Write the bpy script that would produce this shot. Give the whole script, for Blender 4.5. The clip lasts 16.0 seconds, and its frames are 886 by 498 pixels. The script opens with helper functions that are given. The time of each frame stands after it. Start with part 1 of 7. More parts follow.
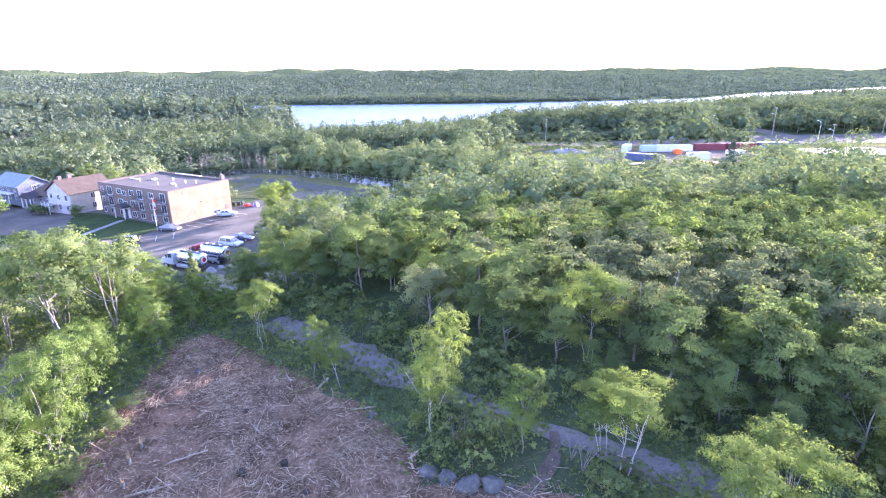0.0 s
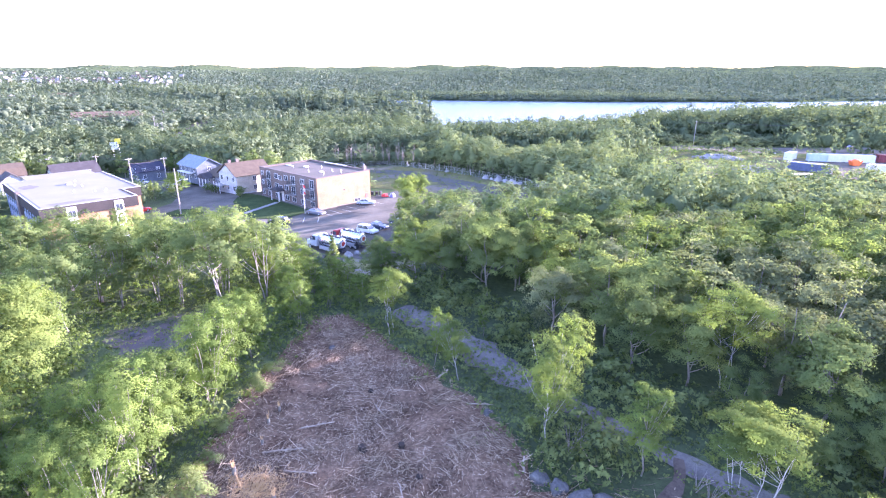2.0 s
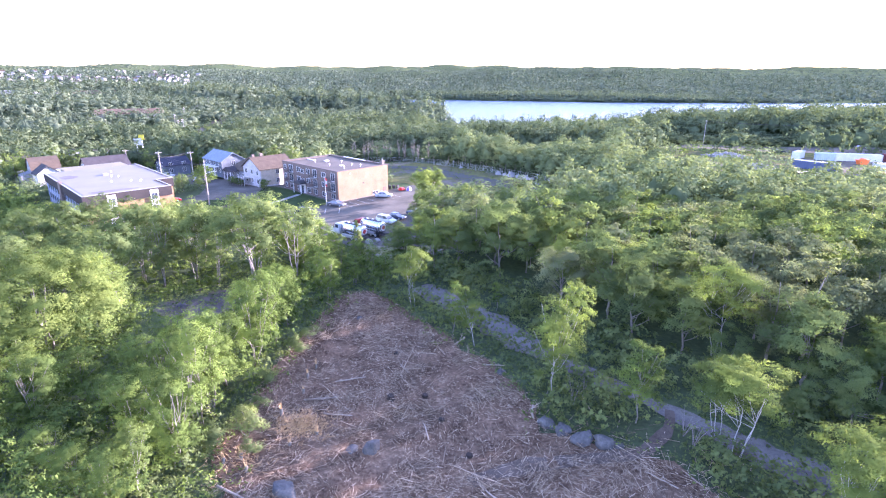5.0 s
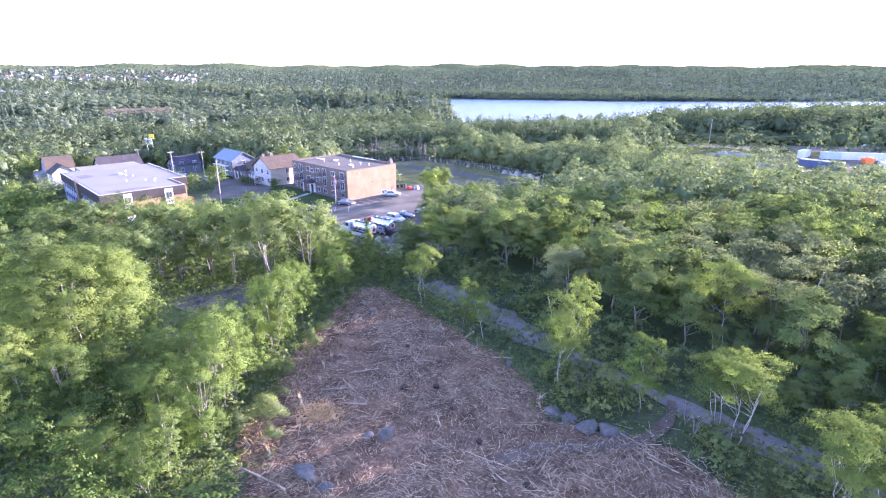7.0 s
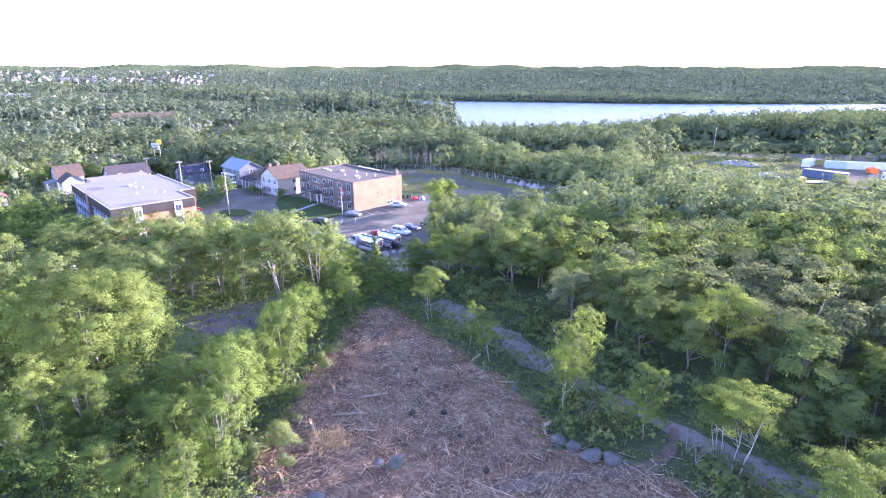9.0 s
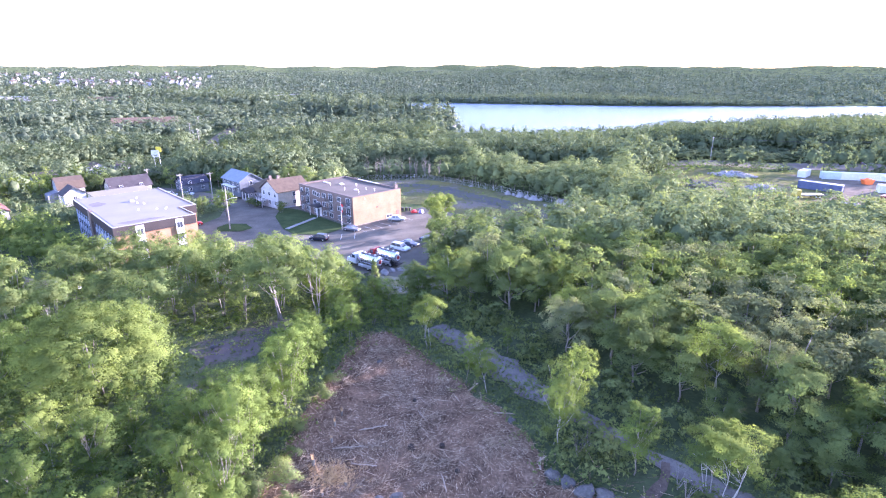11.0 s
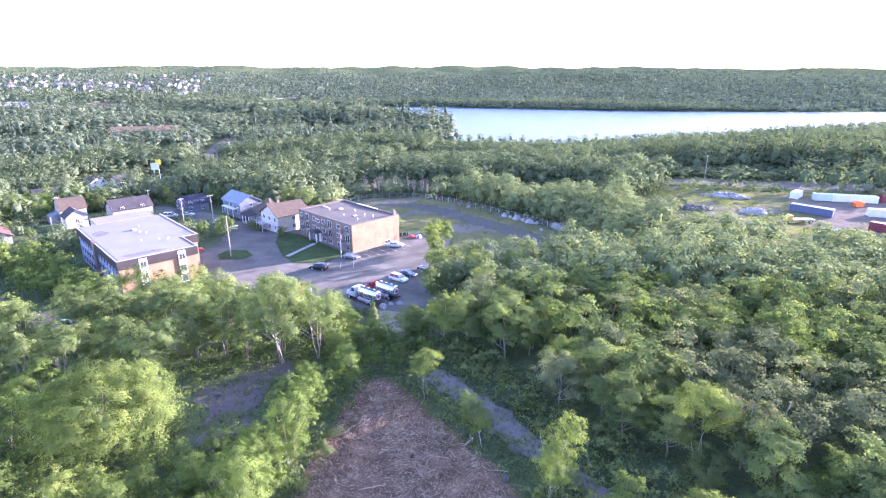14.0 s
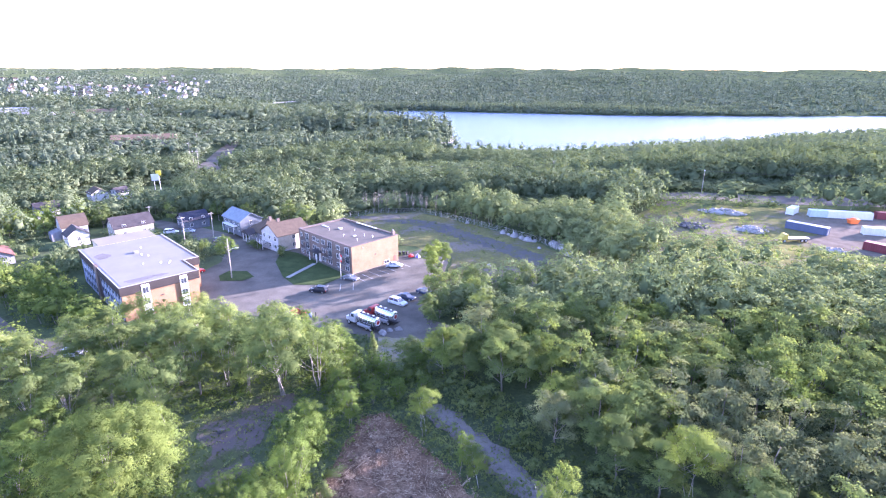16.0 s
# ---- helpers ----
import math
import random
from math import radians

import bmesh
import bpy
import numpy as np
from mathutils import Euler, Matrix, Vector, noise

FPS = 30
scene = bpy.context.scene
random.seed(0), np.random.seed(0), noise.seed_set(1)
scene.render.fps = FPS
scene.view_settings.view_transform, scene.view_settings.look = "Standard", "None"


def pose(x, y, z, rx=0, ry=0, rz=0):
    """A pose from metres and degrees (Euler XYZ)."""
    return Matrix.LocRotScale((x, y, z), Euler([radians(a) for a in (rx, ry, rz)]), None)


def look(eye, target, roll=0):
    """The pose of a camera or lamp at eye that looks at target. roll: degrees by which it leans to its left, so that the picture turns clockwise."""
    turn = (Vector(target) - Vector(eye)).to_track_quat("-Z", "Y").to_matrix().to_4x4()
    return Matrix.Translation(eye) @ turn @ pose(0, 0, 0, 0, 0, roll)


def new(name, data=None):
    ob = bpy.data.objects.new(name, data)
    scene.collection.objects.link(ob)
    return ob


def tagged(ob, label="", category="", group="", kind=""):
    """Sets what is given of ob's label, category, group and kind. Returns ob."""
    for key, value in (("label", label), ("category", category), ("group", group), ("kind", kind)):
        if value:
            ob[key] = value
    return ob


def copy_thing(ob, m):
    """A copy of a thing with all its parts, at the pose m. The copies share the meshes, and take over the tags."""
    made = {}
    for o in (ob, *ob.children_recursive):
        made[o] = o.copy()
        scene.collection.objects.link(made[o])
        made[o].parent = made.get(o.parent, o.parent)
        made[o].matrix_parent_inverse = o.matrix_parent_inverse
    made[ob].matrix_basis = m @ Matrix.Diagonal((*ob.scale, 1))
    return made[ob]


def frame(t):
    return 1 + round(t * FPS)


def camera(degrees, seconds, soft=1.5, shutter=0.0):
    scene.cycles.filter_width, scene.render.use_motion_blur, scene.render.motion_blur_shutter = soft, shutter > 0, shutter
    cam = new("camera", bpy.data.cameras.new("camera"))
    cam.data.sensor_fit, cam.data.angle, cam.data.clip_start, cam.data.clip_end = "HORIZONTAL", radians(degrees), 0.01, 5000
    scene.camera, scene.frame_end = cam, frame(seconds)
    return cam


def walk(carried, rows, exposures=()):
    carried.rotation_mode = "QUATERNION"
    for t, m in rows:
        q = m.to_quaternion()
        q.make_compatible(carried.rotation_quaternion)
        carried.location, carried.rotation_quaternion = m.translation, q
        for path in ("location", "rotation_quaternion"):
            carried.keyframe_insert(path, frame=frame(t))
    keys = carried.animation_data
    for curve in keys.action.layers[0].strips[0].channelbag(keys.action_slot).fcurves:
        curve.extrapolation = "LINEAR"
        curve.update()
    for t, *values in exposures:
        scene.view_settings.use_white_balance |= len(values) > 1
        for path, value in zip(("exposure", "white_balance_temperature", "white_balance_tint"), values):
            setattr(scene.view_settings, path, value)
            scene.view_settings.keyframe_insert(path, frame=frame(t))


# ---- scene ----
cam = camera(78.4, 16.0, 1.2)
PATH = [
    (0, (0.042, -0.367, 32.299), (-0.054, 1.534, 31.686), -0.5),
    (0.5, (-0.273, -0.15, 32.331), (-0.593, 1.726, 31.715), -0.3),
    (1, (-0.188, -0.007, 32.349), (-0.669, 1.833, 31.73), -0.3),
    (1.5, (-0.241, -0.021, 32.43), (-0.768, 1.805, 31.81), -0.2),
    (2, (-0.25, -0.431, 32.566), (-0.797, 1.39, 31.944), -0.1),
    (2.5, (-0.164, -1.118, 32.56), (-0.72, 0.7, 31.937), -0.1),
    (3, (-0.043, -2.09, 32.46), (-0.602, -0.273, 31.837), 0.0),
    (3.5, (0.165, -3.213, 32.41), (-0.402, -1.399, 31.787), 0.0),
    (4, (0.421, -4.395, 32.339), (-0.156, -2.585, 31.716), 0.0),
    (4.5, (0.645, -5.723, 32.253), (0.064, -3.913, 31.632), 0.1),
    (7, (0.965, -9.003, 32.724), (0.361, -7.202, 32.098), -0.0),
    (7.5, (0.83, -9.124, 33.425), (0.224, -7.323, 32.8), -0.0),
    (8, (0.774, -9.23, 34.181), (0.163, -7.432, 33.555), -0.1),
    (8.5, (0.815, -9.375, 34.951), (0.198, -7.578, 34.325), -0.0),
    (9, (0.689, -9.469, 35.821), (0.072, -7.673, 35.196), 0.0),
    (11.5, (0.884, -9.558, 41.122), (0.271, -7.76, 40.495), 0.0),
    (12, (0.839, -9.467, 42.38), (0.227, -7.669, 41.753), 0.1),
    (12.5, (0.829, -9.483, 43.586), (0.219, -7.684, 42.96), 0.1),
    (13, (0.911, -9.543, 44.989), (0.301, -7.745, 44.362), 0.1),
    (13.5, (0.97, -9.588, 46.297), (0.361, -7.789, 45.67), 0.1),
    (14, (1.006, -9.566, 47.735), (0.399, -7.767, 47.107), 0.1),
    (14.5, (1.068, -9.529, 49.185), (0.461, -7.73, 48.556), 0.1),
    (15, (1.105, -9.488, 50.767), (0.499, -7.689, 50.138), 0.1),
    (15.5, (1.081, -9.442, 52.248), (0.476, -7.642, 51.62), 0.1),
    (16, (1.113, -9.261, 53.584), (0.508, -7.461, 52.958), 0.1),
]
walk(cam, [(t, look(eye, target, roll)) for t, eye, target, roll in PATH], [(0.0, 3.58, 5560, 49), (1.5, 3.63, 5560, 49), (3.5, 3.57, 5560, 49), (7.0, 3.33, 5560, 49), (9.0, 3.36, 5560, 49), (12.5, 3.47, 5560, 49), (16.0, 3.39, 5560, 49)])

# ---- world, sun, exposure ----
SUN_DIR = Vector((0.69, 0.72, 0.0)).normalized()
SUN_UP = radians(11.6)
SUN = Vector((SUN_DIR.x * math.cos(SUN_UP), SUN_DIR.y * math.cos(SUN_UP), math.sin(SUN_UP)))
world = bpy.data.worlds.new("sky")
scene.world = world
world.use_nodes = True
wn, wl = world.node_tree.nodes, world.node_tree.links
wn.clear()
sky = wn.new("ShaderNodeTexSky")
sky.sky_type, sky.sun_disc = "NISHITA", False
sky.sun_elevation, sky.sun_rotation = SUN_UP, math.atan2(SUN_DIR.x, SUN_DIR.y)
sky.altitude, sky.air_density, sky.dust_density, sky.ozone_density = 50, 1.0, 0.6, 1.2
bg = wn.new("ShaderNodeBackground")
bg.inputs["Strength"].default_value = 0.15
wout = wn.new("ShaderNodeOutputWorld")
wl.new(sky.outputs[0], bg.inputs["Color"])
wl.new(bg.outputs[0], wout.inputs["Surface"])
sun_data = bpy.data.lights.new("sun", "SUN")
sun_data.energy, sun_data.angle, sun_data.color = 4.9, radians(0.6), (1.0, 0.91, 0.77)
sun = new("sun", sun_data)
sun.matrix_world = look(SUN * 200, (0, 0, 0))

# ---- materials ----
def nodes_of(name):
    m = bpy.data.materials.new(name)
    m.use_nodes = True
    n, l = m.node_tree.nodes, m.node_tree.links
    n.clear()
    return m, n, l


def noise_at(n, l, where, scale, detail=4.0, rough=0.6):
    t = n.new("ShaderNodeTexNoise")
    t.inputs["Scale"].default_value, t.inputs["Detail"].default_value, t.inputs["Roughness"].default_value = scale, detail, rough
    l.new(where, t.inputs["Vector"])
    return t.outputs["Fac"]


def steps(n, l, fac, stops):
    """A colour ramp of (place, colour) stops."""
    r = n.new("ShaderNodeValToRGB")
    e = r.color_ramp.elements
    while len(e) < len(stops):
        e.new(0.5)
    for k, (at, c) in enumerate(stops):
        e[k].position, e[k].color = at, (*c, 1)
    l.new(fac, r.inputs["Fac"])
    return r.outputs["Color"]


def blend(n, l, fac, a, b, how="MIX"):
    m = n.new("ShaderNodeMix")
    m.data_type, m.blend_type = "RGBA", how
    for socket, v in ((m.inputs[0], fac), (m.inputs[6], a), (m.inputs[7], b)):
        if isinstance(v, (int, float)):
            socket.default_value = v
        elif isinstance(v, tuple):
            socket.default_value = (*v, 1)
        else:
            l.new(v, socket)
    return m.outputs[2]


def finish(n, l, colour, rough=0.8, metal=0.0, bump_of=None, bump=0.3, depth=0.05, spec=0.4):
    p = n.new("ShaderNodeBsdfPrincipled")
    p.inputs["Roughness"].default_value, p.inputs["Metallic"].default_value = rough, metal
    p.inputs["Specular IOR Level"].default_value = spec
    if isinstance(colour, tuple):
        p.inputs["Base Color"].default_value = (*colour, 1)
    else:
        l.new(colour, p.inputs["Base Color"])
    if bump_of is not None:
        b = n.new("ShaderNodeBump")
        b.inputs["Strength"].default_value, b.inputs["Distance"].default_value = bump, depth
        l.new(bump_of, b.inputs["Height"])
        l.new(b.outputs[0], p.inputs["Normal"])
    o = n.new("ShaderNodeOutputMaterial")
    l.new(p.outputs[0], o.inputs["Surface"])
    return p


def world_place(n):
    return n.new("ShaderNodeNewGeometry").outputs["Position"]


def object_place(n):
    return n.new("ShaderNodeTexCoord").outputs["Object"]


def surface(name, stops, big=0.2, fine=4.0, rough=0.85, metal=0.0, bump=0.3, depth=0.05, local=True, share=0.5, spec=None):
    """A weathered surface: two scales of noise through one ramp of colours, with fine relief."""
    if spec is None:
        spec = 0.25 if local else 0.0
    m, n, l = nodes_of(name)
    at = object_place(n) if local else world_place(n)
    a, b = noise_at(n, l, at, big, 3), noise_at(n, l, at, fine, 6, 0.7)
    mixed = n.new("ShaderNodeMix")
    mixed.inputs[0].default_value = share
    l.new(a, mixed.inputs[2])
    l.new(b, mixed.inputs[3])
    finish(n, l, steps(n, l, mixed.outputs[0], stops), rough, metal, b, bump, depth, spec)
    return m


def paint(name, colour, rough=0.35, metal=0.0, fine=12.0):
    """A painted or plain part with faint dirt."""
    dark = tuple(0.78 * c for c in colour)
    return surface(name, [(0.3, dark), (0.55, colour), (0.75, colour)], 1.3, fine, rough, metal, 0.06, 0.01)


def foliage(name, low, mid, high, passing=0.45, tree=0.16, vary=0.15, wide=0.0):
    """Leaves: each leaf, each crown and each stand has its own green; light passes through."""
    m, n, l = nodes_of(name)
    g = n.new("ShaderNodeNewGeometry")
    oi = n.new("ShaderNodeObjectInfo")
    stand = noise_at(n, l, g.outputs["Position"], tree, 1.5)
    add = n.new("ShaderNodeMath")
    add.operation = "MULTIPLY_ADD"
    l.new(g.outputs["Random Per Island"], add.inputs[0])
    add.inputs[1].default_value = vary
    add2 = n.new("ShaderNodeMath")
    add2.operation = "MULTIPLY_ADD"
    l.new(oi.outputs["Random"], add2.inputs[0])
    add2.inputs[1].default_value = 0.30
    shift = n.new("ShaderNodeMath")
    shift.operation = "MULTIPLY_ADD"
    if wide:
        patch = n.new("ShaderNodeMix")
        patch.inputs[0].default_value = 0.55
        l.new(stand, patch.inputs[2])
        l.new(noise_at(n, l, g.outputs["Position"], wide, 3.0), patch.inputs[3])
        stand = patch.outputs[0]
    l.new(stand, shift.inputs[0])
    shift.inputs[1].default_value, shift.inputs[2].default_value = 1.8, -0.72
    l.new(shift.outputs[0], add2.inputs[2])
    l.new(add2.outputs[0], add.inputs[2])
    c = steps(n, l, add.outputs[0], [(0.05, low), (0.5, mid), (0.95, high)])
    p = n.new("ShaderNodeBsdfDiffuse")
    l.new(c, p.inputs["Color"])
    t = n.new("ShaderNodeBsdfTranslucent")
    warm = blend(n, l, 1.0, c, (1.22, 1.30, 0.80), "MULTIPLY")
    l.new(warm, t.inputs["Color"])
    mix = n.new("ShaderNodeMixShader")
    mix.inputs[0].default_value = passing
    l.new(p.outputs[0], mix.inputs[1])
    l.new(t.outputs[0], mix.inputs[2])
    o = n.new("ShaderNodeOutputMaterial")
    l.new(mix.outputs[0], o.inputs["Surface"])
    return m


LEAF_MAPLE = foliage("maple_leaves", (0.076, 0.106, 0.042), (0.126, 0.166, 0.058), (0.194, 0.232, 0.074))
LEAF_BIRCH = foliage("birch_leaves", (0.084, 0.118, 0.036), (0.126, 0.166, 0.044), (0.178, 0.222, 0.058), 0.42)
LEAF_YOUNG = foliage("young_leaves", (0.056, 0.085, 0.024), (0.096, 0.138, 0.034), (0.146, 0.194, 0.045), 0.30, 0.25)
LEAF_SILVER = foliage("silver_leaves", (0.088, 0.106, 0.052), (0.132, 0.152, 0.075), (0.191, 0.211, 0.104), 0.42)
LEAF_SHRUB = foliage("shrub_leaves", (0.071, 0.099, 0.042), (0.114, 0.146, 0.055), (0.179, 0.211, 0.072), 0.40, 0.3)
LEAF_SPRUCE = foliage("spruce_needles", (0.041, 0.058, 0.041), (0.063, 0.086, 0.055), (0.093, 0.120, 0.071), 0.15)
# The next two greens are paler and bluer: distance haze mixed into the colour.
LEAF_FAR_HAZE = foliage("hazed_far_leaves", (0.067, 0.090, 0.067), (0.098, 0.123, 0.087), (0.136, 0.162, 0.110), 0.16, 0.03, 0.06, 0.005)
LEAF_HILL_HAZE = foliage("hazed_hillside_leaves", (0.066, 0.088, 0.058), (0.098, 0.124, 0.078), (0.132, 0.156, 0.092), 0.30, 0.05, 0.04, 0.012)
# Middle-distance greens keep a little haze blue in their colour.
LEAF_MID = foliage("woodland_leaves", (0.074, 0.102, 0.053), (0.126, 0.158, 0.076), (0.190, 0.220, 0.093), 0.32, 0.07, 0.15, 0.022)
LEAF_VALLEY = foliage("valley_leaves", (0.062, 0.086, 0.050), (0.106, 0.134, 0.070), (0.162, 0.188, 0.086), 0.30, 0.07, 0.12, 0.022)
BARK_GREY = surface("grey_bark", [(0.25, (0.07, 0.06, 0.05)), (0.6, (0.22, 0.20, 0.17)), (0.85, (0.40, 0.38, 0.33))], 1.5, 9, 0.9, 0, 0.5, 0.02)
BARK_PALE = surface("pale_bark", [(0.28, (0.08, 0.07, 0.06)), (0.5, (0.22, 0.20, 0.18)), (0.8, (0.38, 0.36, 0.33))], 1.4, 8, 0.85, 0, 0.4, 0.02)
BARK_BIRCH = surface("birch_bark", [(0.30, (0.08, 0.07, 0.06)), (0.46, (0.27, 0.255, 0.235)), (0.8, (0.44, 0.425, 0.39))], 1.2, 7, 0.7, 0, 0.3, 0.01)
DEAD_TWIG = surface("dead_twigs", [(0.3, (0.12, 0.10, 0.10)), (0.7, (0.30, 0.26, 0.25))], 1, 6, 0.9, 0, 0.3, 0.01)
FOREST_FLOOR = surface("forest_floor", [(0.30, (0.034, 0.044, 0.026)), (0.46, (0.054, 0.070, 0.036)), (0.60, (0.076, 0.100, 0.044)), (0.75, (0.105, 0.122, 0.056))], 0.09, 1.6, 0.95, 0, 0.8, 0.25, False)
SLASH_SOIL = surface("slash_soil", [(0.34, (0.036, 0.023, 0.015)), (0.44, (0.088, 0.057, 0.037)), (0.56, (0.158, 0.106, 0.069)), (0.70, (0.285, 0.204, 0.136))], 0.45, 3.6, 0.95, 0, 0.9, 0.12, False, 0.55)
TRACK = surface("field_track", [(0.30, (0.055, 0.053, 0.050)), (0.48, (0.088, 0.085, 0.080)), (0.56, (0.078, 0.080, 0.046)), (0.68, (0.125, 0.118, 0.062))], 0.22, 2.2, 0.95, 0, 0.7, 0.06, False, 0.45)
TRODDEN = surface("trodden_earth", [(0.30, (0.052, 0.040, 0.031)), (0.5, (0.098, 0.077, 0.061)), (0.7, (0.140, 0.113, 0.092))], 0.4, 5, 0.95, 0, 0.6, 0.05, False)
PATH_MIX = surface("worn_gravel", [(0.30, (0.078, 0.072, 0.064)), (0.46, (0.114, 0.105, 0.094)), (0.54, (0.150, 0.138, 0.122)), (0.60, (0.10, 0.095, 0.065)), (0.66, (0.070, 0.092, 0.036))], 0.5, 4.5, 0.95, 0, 0.7, 0.05, False, 0.5)
DIRT = surface("bare_dirt", [(0.30, (0.070, 0.060, 0.048)), (0.5, (0.118, 0.102, 0.082)), (0.7, (0.175, 0.152, 0.122))], 0.25, 5, 0.95, 0, 0.6, 0.05, False)
ASPHALT = surface("asphalt", [(0.30, (0.058, 0.054, 0.047)), (0.44, (0.086, 0.080, 0.068)), (0.56, (0.112, 0.104, 0.087)), (0.72, (0.155, 0.143, 0.118))], 0.16, 3.5, 0.92, 0, 0.25, 0.01, False, 0.42, 0.01)
LAWN = surface("lawn_grass", [(0.30, (0.026, 0.040, 0.018)), (0.5, (0.042, 0.060, 0.025)), (0.7, (0.068, 0.086, 0.036))], 0.3, 5, 0.95, 0, 0.8, 0.06, False)
FIELD = surface("rough_field", [(0.32, (0.090, 0.084, 0.076)), (0.42, (0.130, 0.116, 0.092)), (0.48, (0.088, 0.090, 0.040)), (0.58, (0.140, 0.134, 0.052)), (0.70, (0.21, 0.18, 0.080))], 0.055, 1.1, 0.95, 0, 0.8, 0.12, False, 0.38)
DRY_GRASS = surface("dry_grass", [(0.32, (0.14, 0.128, 0.115)), (0.46, (0.19, 0.172, 0.145)), (0.54, (0.15, 0.145, 0.070)), (0.66, (0.20, 0.185, 0.085))], 0.2, 2.5, 0.95, 0, 0.8, 0.08, False, 0.45)
PATCHY = surface("patchy_ground", [(0.30, (0.125, 0.108, 0.100)), (0.44, (0.085, 0.072, 0.066)), (0.49, (0.10, 0.086, 0.074)), (0.54, (0.055, 0.064, 0.032)), (0.68, (0.075, 0.098, 0.038))], 0.16, 2.2, 0.95, 0, 0.8, 0.10, False, 0.42)
ROCK = surface("grey_rock", [(0.28, (0.035, 0.034, 0.034)), (0.45, (0.072, 0.070, 0.068)), (0.6, (0.115, 0.112, 0.106)), (0.75, (0.18, 0.172, 0.16))], 1.3, 7, 0.95, 0, 1.0, 0.10)
PALE_ROCK = surface("pale_rock", [(0.28, (0.13, 0.125, 0.122)), (0.5, (0.22, 0.212, 0.205)), (0.75, (0.34, 0.33, 0.315))], 0.9, 5, 0.9, 0, 0.7, 0.06)
CONCRETE = surface("concrete", [(0.3, (0.15, 0.145, 0.135)), (0.7, (0.26, 0.25, 0.23))], 0.4, 6, 0.9, 0, 0.2, 0.01)
POLE_WOOD = surface("weathered_pole", [(0.3, (0.17, 0.155, 0.14)), (0.7, (0.34, 0.32, 0.295))], 0.8, 8, 0.9, 0, 0.3, 0.01)
GALV = surface("galvanised_steel", [(0.3, (0.42, 0.43, 0.44)), (0.7, (0.60, 0.61, 0.62))], 0.8, 9, 0.45, 0.7, 0.1, 0.005)
WHITE = paint("white_paint", (0.52, 0.52, 0.51), 0.5)
MARKING = paint("road_marking", (0.36, 0.36, 0.345), 0.8)
DARK = paint("dark_trim", (0.045, 0.042, 0.045), 0.6)
RUBBER = paint("rubber", (0.02, 0.02, 0.02), 0.85)
RED = paint("red_paint", (0.50, 0.035, 0.03), 0.4)
BLUE = paint("blue_paint", (0.075, 0.092, 0.150), 0.6)
ORANGE = paint("orange_paint", (0.75, 0.16, 0.04), 0.5)
STEEL = surface("polished_tank", [(0.3, (0.55, 0.56, 0.58)), (0.7, (0.78, 0.79, 0.80))], 0.6, 5, 0.22, 0.9, 0.05, 0.005)


# ---- tools for building ----
def part(name, bm, material, parent, label="", smooth=False):
    """Links a bmesh as one mesh object under a thing or a part."""
    me = bpy.data.meshes.new(name)
    bm.normal_update()
    bm.to_mesh(me)
    bm.free()
    return mesh_part(name, me, material, parent, label, smooth)


def mesh_part(name, me, material, parent, label="", smooth=False):
    if material is not None and not me.materials:
        me.materials.append(material)
    if smooth:
        me.polygons.foreach_set("use_smooth", [True] * len(me.polygons))
    ob = new(name, me)
    if parent is not None:
        ob.parent = parent
    if label:
        ob["label"] = label
    return ob


def thing(name, m, label, category, group="", kind=""):
    ob = new(name)
    ob.empty_display_size = 0.2
    ob.matrix_basis = m
    return tagged(ob, label, category, group, kind)


def box(bm, x0, y0, z0, x1, y1, z1):
    v = [bm.verts.new(p) for p in ((x0, y0, z0), (x1, y0, z0), (x1, y1, z0), (x0, y1, z0), (x0, y0, z1), (x1, y0, z1), (x1, y1, z1), (x0, y1, z1))]
    for f in ((3, 2, 1, 0), (4, 5, 6, 7), (0, 1, 5, 4), (1, 2, 6, 5), (2, 3, 7, 6), (3, 0, 4, 7)):
        bm.faces.new([v[k] for k in f])
    return v


def boxes(*rows):
    bm = bmesh.new()
    for r in rows:
        box(bm, *r)
    return bm


def soft(bm, width=0.03, segments=1):
    bmesh.ops.bevel(bm, geom=bm.edges[:], offset=width, segments=segments, affect="EDGES", profile=0.6)
    return bm


def tube(bm, points, radii, sides=6, caps=True):
    """A tapered tube along points."""
    rings = []
    for k, p in enumerate(points):
        p = Vector(p)
        a = Vector(points[max(k - 1, 0)])
        b = Vector(points[min(k + 1, len(points) - 1)])
        q = (b - a).to_track_quat("Z", "Y")
        rings.append([bm.verts.new(p + q @ Vector((radii[k] * math.cos(2 * math.pi * s / sides), radii[k] * math.sin(2 * math.pi * s / sides), 0))) for s in range(sides)])
    for r0, r1 in zip(rings, rings[1:]):
        for s in range(sides):
            bm.faces.new((r0[s], r0[(s + 1) % sides], r1[(s + 1) % sides], r1[s]))
    if caps:
        bm.faces.new(rings[0][::-1])
        bm.faces.new(rings[-1])
    return bm


def prism(bm, outline, axis, a, b):
    """An outline of (u, v) pushed out along an axis from a to b."""
    def at(u, v, w):
        return {"x": (w, u, v), "y": (u, w, v), "z": (u, v, w)}[axis]
    lo = [bm.verts.new(at(u, v, a)) for u, v in outline]
    hi = [bm.verts.new(at(u, v, b)) for u, v in outline]
    n = len(outline)
    bm.faces.new(lo)
    bm.faces.new(hi[::-1])
    for k in range(n):
        bm.faces.new((lo[k], hi[k], hi[(k + 1) % n], lo[(k + 1) % n]))
    bmesh.ops.recalc_face_normals(bm, faces=bm.faces[:])
    return bm


